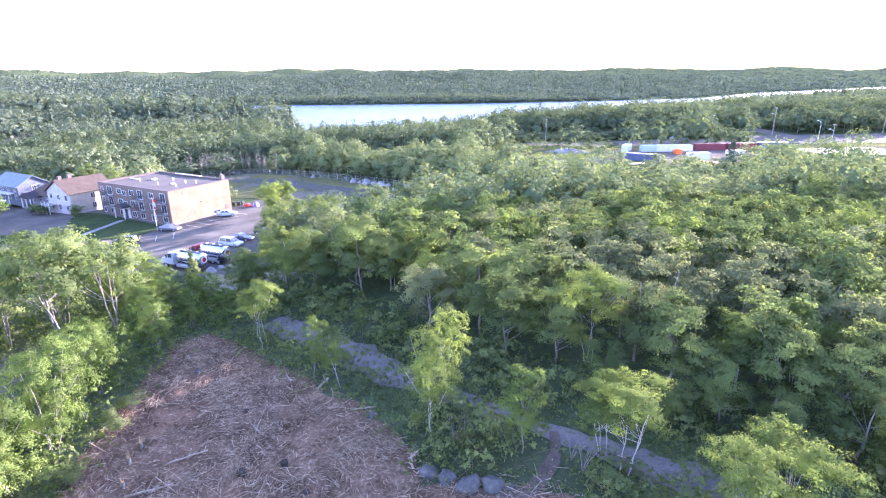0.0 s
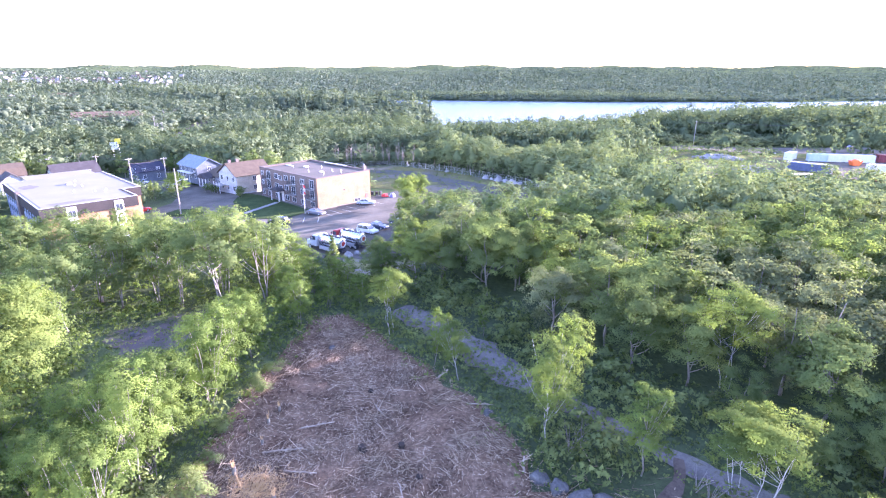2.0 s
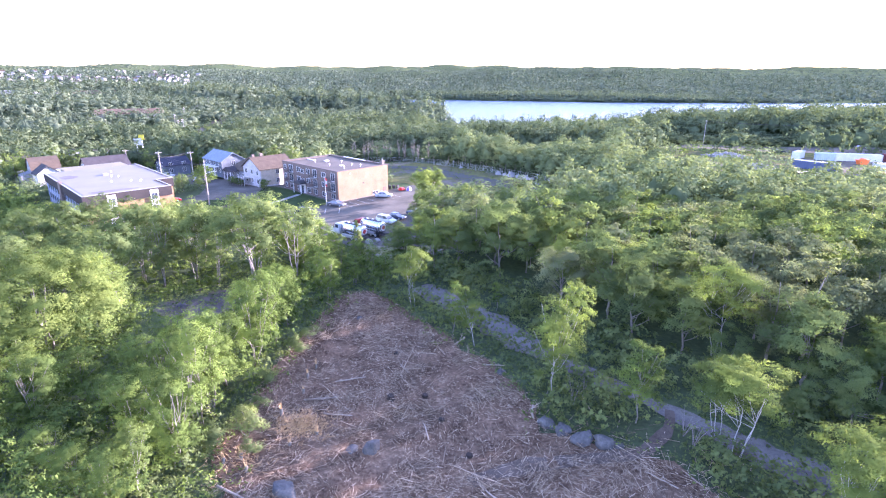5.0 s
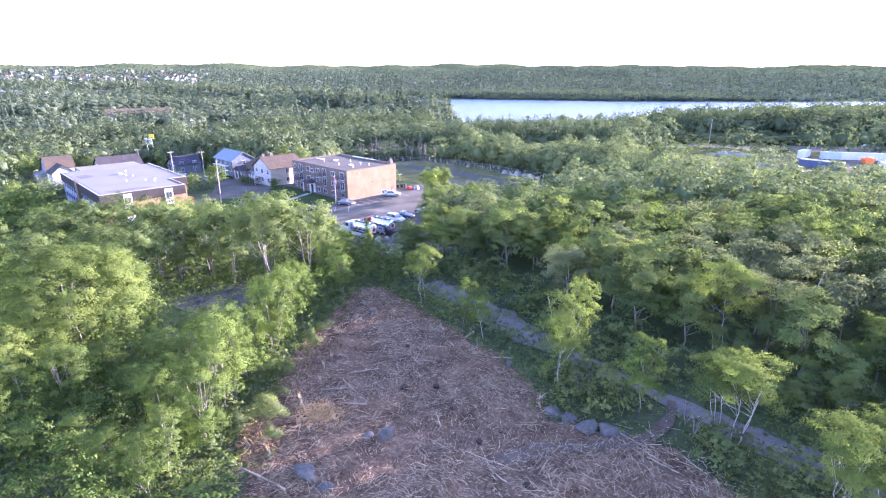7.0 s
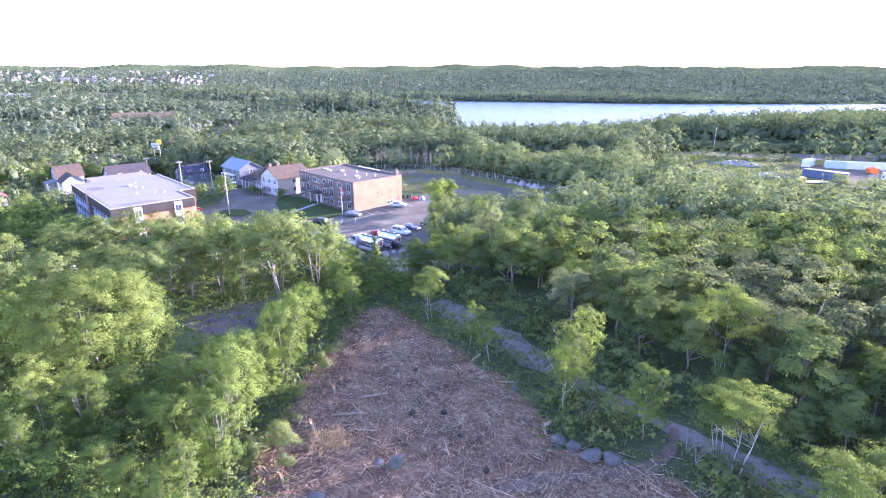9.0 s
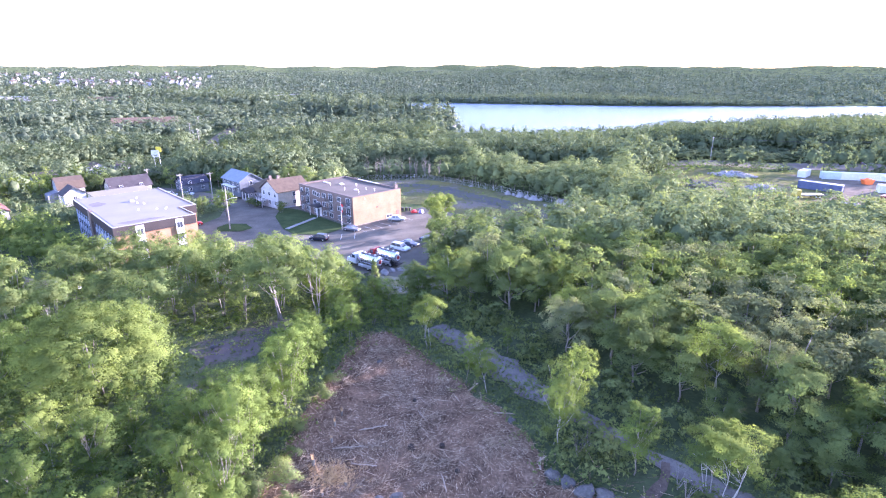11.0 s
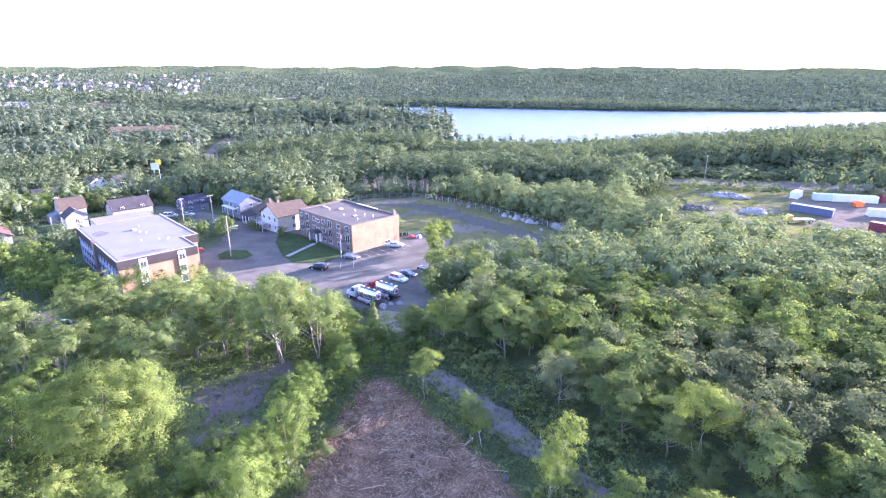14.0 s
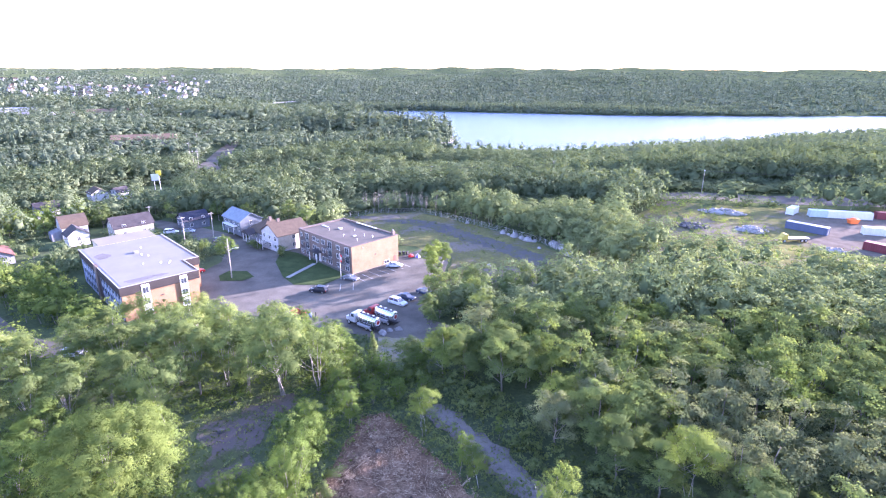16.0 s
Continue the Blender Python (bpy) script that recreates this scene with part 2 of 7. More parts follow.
def lump(bm, centre, size, rng, detail=2, rough=0.22):
    """A stone: a ball flattened and broken by noise."""
    made = bmesh.ops.create_icosphere(bm, subdivisions=detail, radius=1.0)["verts"]
    off = Vector((rng.uniform(-50, 50), rng.uniform(-50, 50), rng.uniform(-50, 50)))
    for v in made:
        k = 1 + rough * 2 * noise.noise(v.co * 0.9 + off) + rough * noise.noise(v.co * 2.3 + off)
        v.co = Vector(centre) + Vector((v.co.x * size[0] * k, v.co.y * size[1] * k, v.co.z * size[2] * k))
    return bm


def smoothstep(a, b, v):
    t = np.clip((v - a) / (b - a), 0, 1)
    return t * t * (3 - 2 * t)


def poly_distance(px, py, poly):
    """Signed distance to a polygon, negative inside, for arrays."""
    best = np.full(np.shape(px), 1e9)
    inside = np.zeros(np.shape(px), bool)
    n = len(poly)
    for k in range(n):
        (ax, ay), (bx, by) = poly[k], poly[(k + 1) % n]
        dx, dy = bx - ax, by - ay
        t = np.clip(((px - ax) * dx + (py - ay) * dy) / (dx * dx + dy * dy), 0, 1)
        best = np.minimum(best, np.hypot(px - ax - t * dx, py - ay - t * dy))
        cross = (ay > py) != (by > py)
        with np.errstate(divide="ignore", invalid="ignore"):
            inside ^= cross & (px < (bx - ax) * (py - ay) / (by - ay if by != ay else 1e-9) + ax)
    return np.where(inside, -best, best)


def mesh_from(name, verts, faces, normals=None):
    """A mesh out of arrays of vertices and of equal faces; normals, one a vertex, round off the shading of a crown."""
    me = bpy.data.meshes.new(name)
    nv, (nf, k) = len(verts), faces.shape
    me.vertices.add(nv)
    me.vertices.foreach_set("co", np.asarray(verts, np.float32).ravel())
    me.loops.add(nf * k)
    me.loops.foreach_set("vertex_index", np.asarray(faces, np.int32).ravel())
    me.polygons.add(nf)
    me.polygons.foreach_set("loop_start", np.arange(0, nf * k, k, dtype=np.int32))
    me.update(calc_edges=True)
    me.validate()
    if normals is not None:
        me.polygons.foreach_set("use_smooth", np.ones(nf, bool))
        at = me.attributes.new("custom_normal", "FLOAT_VECTOR", "POINT")
        at.data.foreach_set("vector", np.asarray(normals, np.float32).ravel())
    return me


# ---- the ground ----
LAKE_Z = -13.0
LAKE = [(-183, 450), (-138, 462), (-100, 470), (-62, 468), (-4, 527), (102, 600), (168, 674), (284, 764), (432, 930), (600, 975), (980, 1380), (1500, 1700),
        (1450, 1850), (1090, 1610), (900, 1470), (610, 1260), (420, 1040), (257, 968), (-30, 892), (-217, 884), (-333, 884), (-556, 815),
        (-560, 770), (-420, 690), (-280, 625), (-195, 575), (-165, 523), (-161, 497)]


def ground_z(x, y):
    """The height of the ground: clearing, car park, valley, lake bed and the far hills."""
    x, y = np.asarray(x, float), np.asarray(y, float)
    humps = 0.16 * np.sin(x * 1.7 + 1.2 * np.sin(y * 0.9)) * np.cos(y * 1.5 + x * 0.6) + 0.14 * np.sin(x * 0.8 - y * 0.7)
    r = np.hypot(x, y)
    a = smoothstep(0, 1, ((y - x) * 0.7 - 62) / 24) * smoothstep(35, -12, x)
    near = 3.8 - 3.8 * a - 1.2 * smoothstep(20, 60, x) * smoothstep(120, 190, y) + 0.9 * smoothstep(5, 30, x) * smoothstep(42, 60, y) * smoothstep(170, 120, y)
    near = near - 1.1 * smoothstep(-98, -125, x) * a
    s = (x + 60) * -0.653 + (y - 462) * 0.757
    left = smoothstep(-0.25, -0.62, x / np.maximum(r, 1)) * smoothstep(-50, 60, y)
    drop = np.maximum(smoothstep(-240, -12, s) * smoothstep(-600, -50, x + y), smoothstep(205, 330, r) * left)
    near = near + humps * smoothstep(0.0, -1.6, poly_distance(x, y, CLEARING))
    h = near * (1 - drop) - 12.4 * drop
    sd = poly_distance(x, y, LAKE)
    e = np.clip(np.minimum(r - 350, sd - 4), 0, None) * smoothstep(0, 140, s)
    waves = 12 * np.sin(x * 0.0031 + 1.3) * np.cos(y * 0.0027 + 0.4) + 9 * np.sin(x * 0.0073 - y * 0.0051) + 6 * np.cos(x * 0.0127 + y * 0.0094 + 2.0)
    h = h + 66 * (1 - np.exp(-e / 1250)) + waves * np.clip(e / 1600, 0, 1)
    h = np.where(sd < 12, np.minimum(h, LAKE_Z + 0.12 * sd + 0.1), h)
    return np.maximum(h, LAKE_Z - 3)


def z_at(x, y):
    return float(ground_z(x, y))


def build_ground():
    radii = np.concatenate([np.arange(0.5, 60, 1.5), 60 * 1.03 ** np.arange(0, 149)])
    radii = radii[radii < 4850]
    fine = np.radians(np.arange(-80, 62, 0.9))
    coarse = np.radians(np.arange(62, 280, 4.0))
    turn = np.concatenate([fine, coarse])
    n, m = len(radii), len(turn)
    rr, tt = np.meshgrid(radii, turn, indexing="ij")
    x, y = rr * np.sin(tt), rr * np.cos(tt)
    z = ground_z(x, y) - 0.35 * smoothstep(-0.6, -2.0, poly_distance(x, y, CLEARING))
    verts = np.stack([x.ravel(), y.ravel(), z.ravel()], 1)
    i, j = np.meshgrid(np.arange(n - 1), np.arange(m), indexing="ij")
    k = (j + 1) % m
    faces = np.stack([i * m + j, (i + 1) * m + j, (i + 1) * m + k, i * m + k], -1).reshape(-1, 4)[:, ::-1]
    me = mesh_from("ground", verts, faces)
    return tagged(mesh_part("ground", me, FOREST_FLOOR, None, "", True), "dark green woodland ground with leaf litter", "ground", kind="structure")


def sheet(name, outline, material, label, category, lift=0.06, step=2.0):
    """A surface laid on the ground within an outline."""
    bm = bmesh.new()
    bm.faces.new([bm.verts.new((x, y, 0)) for x, y in outline])
    xs, ys = [p[0] for p in outline], [p[1] for p in outline]
    for lo, hi, axis in ((min(xs), max(xs), 0), (min(ys), max(ys), 1)):
        at = lo + step
        while at < hi:
            co, no = ((at, 0, 0), (1, 0, 0)) if axis == 0 else ((0, at, 0), (0, 1, 0))
            bmesh.ops.bisect_plane(bm, geom=bm.verts[:] + bm.edges[:] + bm.faces[:], plane_co=co, plane_no=no)
            at += step
    bmesh.ops.triangulate(bm, faces=bm.faces[:])
    for v in bm.verts:
        v.co.z = z_at(v.co.x, v.co.y) + lift
    bmesh.ops.recalc_face_normals(bm, faces=bm.faces[:])
    if sum(f.normal.z for f in bm.faces) < 0:
        bmesh.ops.reverse_faces(bm, faces=bm.faces[:])
    return tagged(part(name, bm, material, None, "", True), label, category, kind="structure")


def ragged(outline, amount, step=1.2, seed=3):
    """An outline with an uneven edge."""
    rng = random.Random(seed)
    out = []
    for (x0, y0), (x1, y1) in zip(outline, outline[1:] + outline[:1]):
        n = max(1, int(math.hypot(x1 - x0, y1 - y0) / step))
        for k in range(n):
            x, y = x0 + (x1 - x0) * k / n, y0 + (y1 - y0) * k / n
            push = amount * (noise.noise(Vector((x * 0.35, y * 0.35, seed))) * 1.6 + rng.uniform(-0.35, 0.35))
            d = math.hypot(x1 - x0, y1 - y0)
            out.append((x + (y1 - y0) / d * push, y - (x1 - x0) / d * push))
    return out


def ribbon(name, line, widths, material, label, category, lift=0.08, rng=None):
    """A path or road along a line, with an uneven edge."""
    pts = []
    ends = [line[0], *line, line[-1]]
    for k, (w0, w1) in enumerate(zip(widths, widths[1:])):
        p = [Vector(q) for q in ends[k:k + 4]]
        n = max(3, int((p[2] - p[1]).length / 1.0))
        for j in range(n):
            t = j / n
            q = 0.5 * (2 * p[1] + (p[2] - p[0]) * t + (2 * p[0] - 5 * p[1] + 4 * p[2] - p[3]) * t * t + (3 * p[1] - p[0] - 3 * p[2] + p[3]) * t ** 3)
            pts.append((q.x, q.y, w0 + (w1 - w0) * t))
    pts.append((*line[-1], widths[-1]))
    bm = bmesh.new()
    rows = []
    for k, (x, y, w) in enumerate(pts):
        a, b = pts[max(k - 2, 0)], pts[min(k + 2, len(pts) - 1)]
        d = Vector((b[0] - a[0], b[1] - a[1])).normalized()
        row = []
        for s in (-1, -0.5, 0, 0.5, 1):
            e = w / 2 * s * (1 + (0.55 * noise.noise(Vector((x * 0.45, y * 0.45, 7 * s))) + rng.uniform(-0.16, 0.12) if rng and abs(s) == 1 else 0))
            px, py = x - d.y * e, y + d.x * e
            row.append(bm.verts.new((px, py, z_at(px, py) + lift)))
        rows.append(row)
    for r0, r1 in zip(rows, rows[1:]):
        for k in range(4):
            bm.faces.new((r0[k], r1[k], r1[k + 1], r0[k + 1]))
    bmesh.ops.recalc_face_normals(bm, faces=bm.faces[:])
    if sum(f.normal.z for f in bm.faces) < 0:
        bmesh.ops.reverse_faces(bm, faces=bm.faces[:])
    return tagged(part(name, bm, material, None), label, category, kind="structure")


CLEARING = [(-32.6, 53.2), (-29.2, 55.2), (-19.5, 48.4), (-10.7, 42.2), (-4.9, 36.6), (-3, 32.8), (1.3, 31.9), (7.1, 31.5), (9.5, 29.5), (13, 24), (14, 10), (8, -4), (-8, -8),
            (-18, 6), (-23.2, 16.6), (-27.6, 21.6), (-28.6, 28), (-30.4, 36), (-31.6, 44.0)]
CAR_PARK = [(-108, 97), (-94, 89.5), (-78, 84.5), (-44, 83.5), (-38, 85), (-30, 88), (-28, 93), (-39, 96), (-42, 117), (-46, 137), (-57, 142.5), (-61, 133), (-66, 117.5), (-90, 128), (-97, 132),
            (-112, 137), (-150, 149), (-175, 156), (-178, 149), (-156, 140), (-118, 126.5), (-109, 113)]
FIELD_AREA = [(-88, 147), (-60, 144), (-45.5, 138), (-41, 118), (-27, 116), (-12, 122), (-4, 135), (-13, 150), (-24, 161), (-46, 173.5), (-59, 181), (-76, 189.5), (-93, 183.5), (-101, 172)]
YARD = [(24, 176), (40, 170), (70, 166), (100, 168), (120, 190), (112, 225), (60, 228), (36, 222), (22, 208)]
VERGE = [(8, 172), (14, 156), (32, 147), (70, 145), (104, 147), (120, 170), (119, 186), (100, 167), (70, 165), (40, 169), (24, 175), (20, 205), (34, 222), (16, 226), (6, 200)]
ROADSIDE = [(106, 146), (140, 138), (260, 186), (420, 226), (420, 260), (240, 247), (150, 241), (122, 238), (114, 225), (122, 190)]
ROAD_E = [(18, 229), (55, 234), (100, 243), (150, 243), (240, 249), (420, 262), (420, 300), (240, 286), (150, 276), (107, 265), (60, 251), (14, 243)]
PATCH = [(-54, 56), (-48, 57.5), (-44.5, 54), (-45.5, 49), (-43.5, 43), (-41.5, 38), (-42.5, 33.5), (-47, 34), (-48, 39), (-53.5, 41), (-55, 46), (-52, 50)]
ground = build_ground()
sheet("clearing", ragged(CLEARING, 0.9), SLASH_SOIL, "brown clearing of cut brush, chips and bare soil", "clearing", 0.07, 0.8)
path_rng = random.Random(5)
ribbon("gravel_path", [(-24, 58.5), (-20, 56.3), (-12.8, 51.2), (-6.3, 46.2), (2.4, 41.1), (6.6, 38.7), (11.5, 35.8), (16.5, 33.2), (24, 28.5), (36, 20)], [2.6, 4.6, 4.6, 3.8, 2.0, 2.0, 2.8, 3.4, 3.4, 3.0],
       PATH_MIX, "grey gravel footpath along the wood", "path", 0.10, path_rng)
ribbon("trodden_track", [(7.2, 38.4), (6.9, 35.6), (5.6, 33.0), (3.8, 31.1), (0.8, 29.7), (-3.4, 27.6), (-7.2, 24.3)], [0.7, 0.9, 1.2, 1.5, 1.4, 1.5, 1.2], TRODDEN, "trodden dirt track from the path to the clearing", "track", 0.13, path_rng)
sheet("dirt_patch", ragged(PATCH, 1.0), PATCHY, "patch of bare grey dirt and thin grass", "bare ground", 0.08, 1.5)
sheet("car_park", CAR_PARK, ASPHALT, "worn grey asphalt car park and lane", "car park", 0.05, 4)
GRAVEL_PATCH = [(-45, 84), (-43, 77), (-37.5, 72.5), (-33, 78), (-27, 85), (-23.5, 91.5), (-28, 93.5), (-30.5, 88.7), (-38, 85.7)]
sheet("gravel_patch", ragged(GRAVEL_PATCH, 0.6), DRY_GRASS, "pale gravel and yellowish grass beside the car park", "bare ground", 0.09, 1.5)
sheet("lawn", [(-68.2, 114.4), (-70.5, 106), (-78, 103.5), (-84, 107.5), (-93, 117), (-98, 127.5), (-91.5, 126.4)], LAWN, "shaded mown lawn before the apartment house", "lawn", 0.16, 2)
sheet("lawn", [(-101, 102.5), (-98, 99.5), (-92.5, 101.5), (-91.5, 105), (-96, 108), (-101, 106.5)], LAWN, "grass island with a lamp pole", "lawn", 0.16, 2)
sheet("rough_field", ragged(FIELD_AREA, 0.8, 3.0), FIELD, "rough field of gravel, weeds and dry grass", "field", 0.07, 2.5)
ribbon("gravel_track", [(-97, 176), (-82, 174.5), (-65, 171), (-46, 159.5), (-31, 151), (-19, 142.5), (-10, 133)], [4, 7, 8, 8, 8.5, 8, 6], TRACK, "grey gravel track across the rough field", "track", 0.13, path_rng)
ribbon("gravel_track", [(-40, 119), (-28, 121.5), (-18, 125.5), (-11, 130)], [4, 6, 7, 5], TRACK, "grey gravel patch at the edge of the field", "track", 0.14, path_rng)
sheet("verge", ragged(VERGE, 1.2, 3.0), FIELD, "rough verge of grass and low shrubs", "verge", 0.07, 4)
sheet("roadside", ROADSIDE, FIELD, "bare roadside strip of gravel and grass", "verge", 0.07, 8)
sheet("yard", ragged(YARD, 1.5, 3.0), FIELD, "rough grassy storage yard with stone heaps", "yard", 0.08, 4)
sheet("yard", ragged([(58, 172), (74, 168), (99, 170), (117, 190), (110, 222), (74, 225), (70, 212), (62, 206), (66, 194), (56, 184)], 1.5, 2.0), DIRT, "bare pinkish dirt of the storage yard", "yard", 0.13, 4)
sheet("road", ROAD_E, ASPHALT, "wide grey asphalt road", "road", 0.10, 8)
ribbon("side_road", [(150, 262), (152, 300), (146, 345), (128, 372)], [12, 11, 11, 12], ASPHALT, "side road of pale asphalt", "road", 0.12)
ribbon("lane", [(-140, 66), (-118, 59), (-104, 58), (-98, 59)], [6.0, 6.0, 6.0, 4.0], ASPHALT, "narrow shaded asphalt lane", "road", 0.12)
ribbon("town_road", [(-250, 256), (-256, 268), (-266, 287), (-285, 318), (-303, 348), (-318, 380)], [6, 16, 24, 20, 13, 7], ASPHALT, "grey town road with a junction", "road", 0.25)
ribbon("beach", [(-212, 430), (-196, 441), (-184, 452), (-171, 471), (-163, 497), (-167, 523), (-182, 552)], [1.5, 3.5, 6, 6.5, 7, 4, 1.5], PALE_ROCK, "narrow stony beach at the tip of the wooded point", "beach", 0.22, path_rng)
ribbon("causeway", [(-660, 690), (-640, 735), (-622, 800), (-616, 870), (-600, 905)], [5, 7, 7, 7, 6], PALE_ROCK, "pale embankment road beside the far arm of the lake", "road", 4.5)
bm = bmesh.new()
bm.faces.new([bm.verts.new((x, y, LAKE_Z)) for x, y in ((-700, 380), (-100, 420), (1700, 800), (1800, 2000), (-700, 1100))])
m, n, l = nodes_of("lake_water")
at = world_place(n)
ripple = noise_at(n, l, at, 0.7, 5, 0.65)
tone = steps(n, l, noise_at(n, l, at, 0.008, 3), [(0.3, (0.030, 0.050, 0.080)), (0.7, (0.042, 0.066, 0.100))])
relief = n.new("ShaderNodeBump")
relief.inputs["Strength"].default_value, relief.inputs["Distance"].default_value = 1.0, 1.0
l.new(ripple, relief.inputs["Height"])
deep, shine, both, out = n.new("ShaderNodeBsdfDiffuse"), n.new("ShaderNodeBsdfGlossy"), n.new("ShaderNodeMixShader"), n.new("ShaderNodeOutputMaterial")
l.new(tone, deep.inputs["Color"])
shine.inputs["Color"].default_value, shine.inputs["Roughness"].default_value = (0.90, 0.95, 1.0, 1), 0.16
l.new(relief.outputs[0], shine.inputs["Normal"])
both.inputs[0].default_value = 0.22
l.new(deep.outputs[0], both.inputs[1])
l.new(shine.outputs[0], both.inputs[2])
l.new(both.outputs[0], out.inputs["Surface"])
tagged(part("lake", bm, m, None), "calm pale blue lake reflecting the bright sky", "lake", kind="structure")


# ---- trees ----
def leaf_arrays(centres, normals, sizes, rng, simple=False):
    """Kite-shaped leaves at centres (three-cornered ones for simple crowns): vertices and faces."""
    n = len(centres)
    spin = rng.normal(size=(n, 3))
    a = np.cross(normals, spin)
    a /= np.linalg.norm(a, axis=1, keepdims=True) + 1e-9
    b = np.cross(normals, a)
    b /= np.linalg.norm(b, axis=1, keepdims=True) + 1e-9
    s = sizes[:, None]
    v = np.stack([centres - a * s * 0.6, centres + b * s * 0.36 - a * s * 0.05, centres + a * s * 0.6 + normals * s * 0.08, centres - b * s * 0.36 - a * s * 0.05], 1).reshape(-1, 3)
    if simple:
        v = v.reshape(-1, 4, 3)[:, (0, 3, 1)].reshape(-1, 3)
        return v, np.arange(3 * n).reshape(-1, 3)
    return v, np.arange(4 * n).reshape(-1, 4)


def crown_points(rng, height, radius, low, clumps, per, leaf, shape="round", clump_size=0.17, top_heavy=0.0, lobes=9):
    """Leaf centres, normals and sizes of a crown: a few great lobes on limbs, small clumps over each lobe, leaves round each clump."""
    mid, half = (low + height) / 2, (height - low) / 2
    ends, cs, ns, ss, ds = [], [], [], [], []
    heart = np.array([0, 0, low + 0.30 * (height - low)])
    knots = []
    for k in range(lobes):
        d = rng.normal(size=3)
        d[2] = d[2] * 0.8 + top_heavy
        d /= np.linalg.norm(d)
        if lobes >= 40:
            up, ang = 1 - 1.32 * (k + 0.5) / lobes, k * 2.39996 + rng.uniform(-0.12, 0.12)
            d = np.array([math.cos(ang) * math.sqrt(1 - up * up), math.sin(ang) * math.sqrt(1 - up * up), up])
        f = rng.uniform(0.52, 0.80) if lobes < 40 else rng.uniform(0.70, 0.86)
        c = np.array([d[0] * radius * f, d[1] * radius * f, mid + d[2] * half * f])
        if shape == "oval":
            u = (k + rng.uniform(0.2, 0.8)) / lobes
            ang = k * 2.4 + rng.uniform(-0.5, 0.5)
            wide = radius * (0.62 - 0.42 * abs(u - 0.42) ** 1.2) * rng.uniform(0.5, 1.0)
            c = np.array([wide * np.cos(ang), wide * np.sin(ang), low + (0.12 + 0.76 * u) * (height - low)])
        knots.append((c, radius * rng.uniform(0.8, 1.2) * (0.48 if shape == "oval" else 1.45 / math.sqrt(lobes) if lobes < 40 else 0.215)))
    for k in range(clumps):
        if shape == "cone":
            u = rng.uniform(0, 1) ** 1.25
            ang = rng.uniform(0, 2 * np.pi)
            rad = radius * (1 - u) * rng.uniform(0.55, 1.0) + 0.05
            c = np.array([rad * np.cos(ang), rad * np.sin(ang), low + (height - low) * u])
            g = np.array([np.cos(ang), np.sin(ang), 0.35])
        else:
            at, wide = knots[k % lobes]
            g = rng.normal(size=3)
            g /= np.linalg.norm(g)
            g[2] = abs(g[2]) if g[2] < -0.45 else g[2]
            c = at + g * wide * rng.uniform(0.62, 1.08) * np.array([1.0, 1.0, 0.90])
        ends.append(c)
        rc = radius * clump_size * rng.uniform(0.65, 1.4)
        if shape == "cone":
            rc *= 1.15 - 0.6 * u
        q = rng.normal(size=(per, 3))
        q /= np.linalg.norm(q, axis=1, keepdims=True)
        q[:, 2] = np.where(q[:, 2] < -0.35, -q[:, 2], q[:, 2])
        w = rng.uniform(0.30, 1.10, size=(per, 1))
        p = c + q * w * rc * np.array([1.15, 1.15, 0.80])
        cs.append(p)
        ss.append(leaf * rng.uniform(0.6, 1.4, size=per))
        dome = (p - heart) / np.array([radius, radius, 0.7 * (height - low)])
        dome /= np.linalg.norm(dome, axis=1, keepdims=True) + 1e-6
        dome = 0.50 * dome + 0.44 * g + 0.34 * q + np.array([0, 0, 0.20]) + 0.10 * rng.normal(size=(per, 3))
        dome /= np.linalg.norm(dome, axis=1, keepdims=True)
        ds.append(dome)
        nn = dome + 0.34 * rng.normal(size=(per, 3))
        nn *= np.sign((nn * dome).sum(1, keepdims=True))
        ns.append(nn / np.linalg.norm(nn, axis=1, keepdims=True))
    return np.array(ends), np.concatenate(cs), np.concatenate(ns), np.concatenate(ss), np.concatenate(ds)


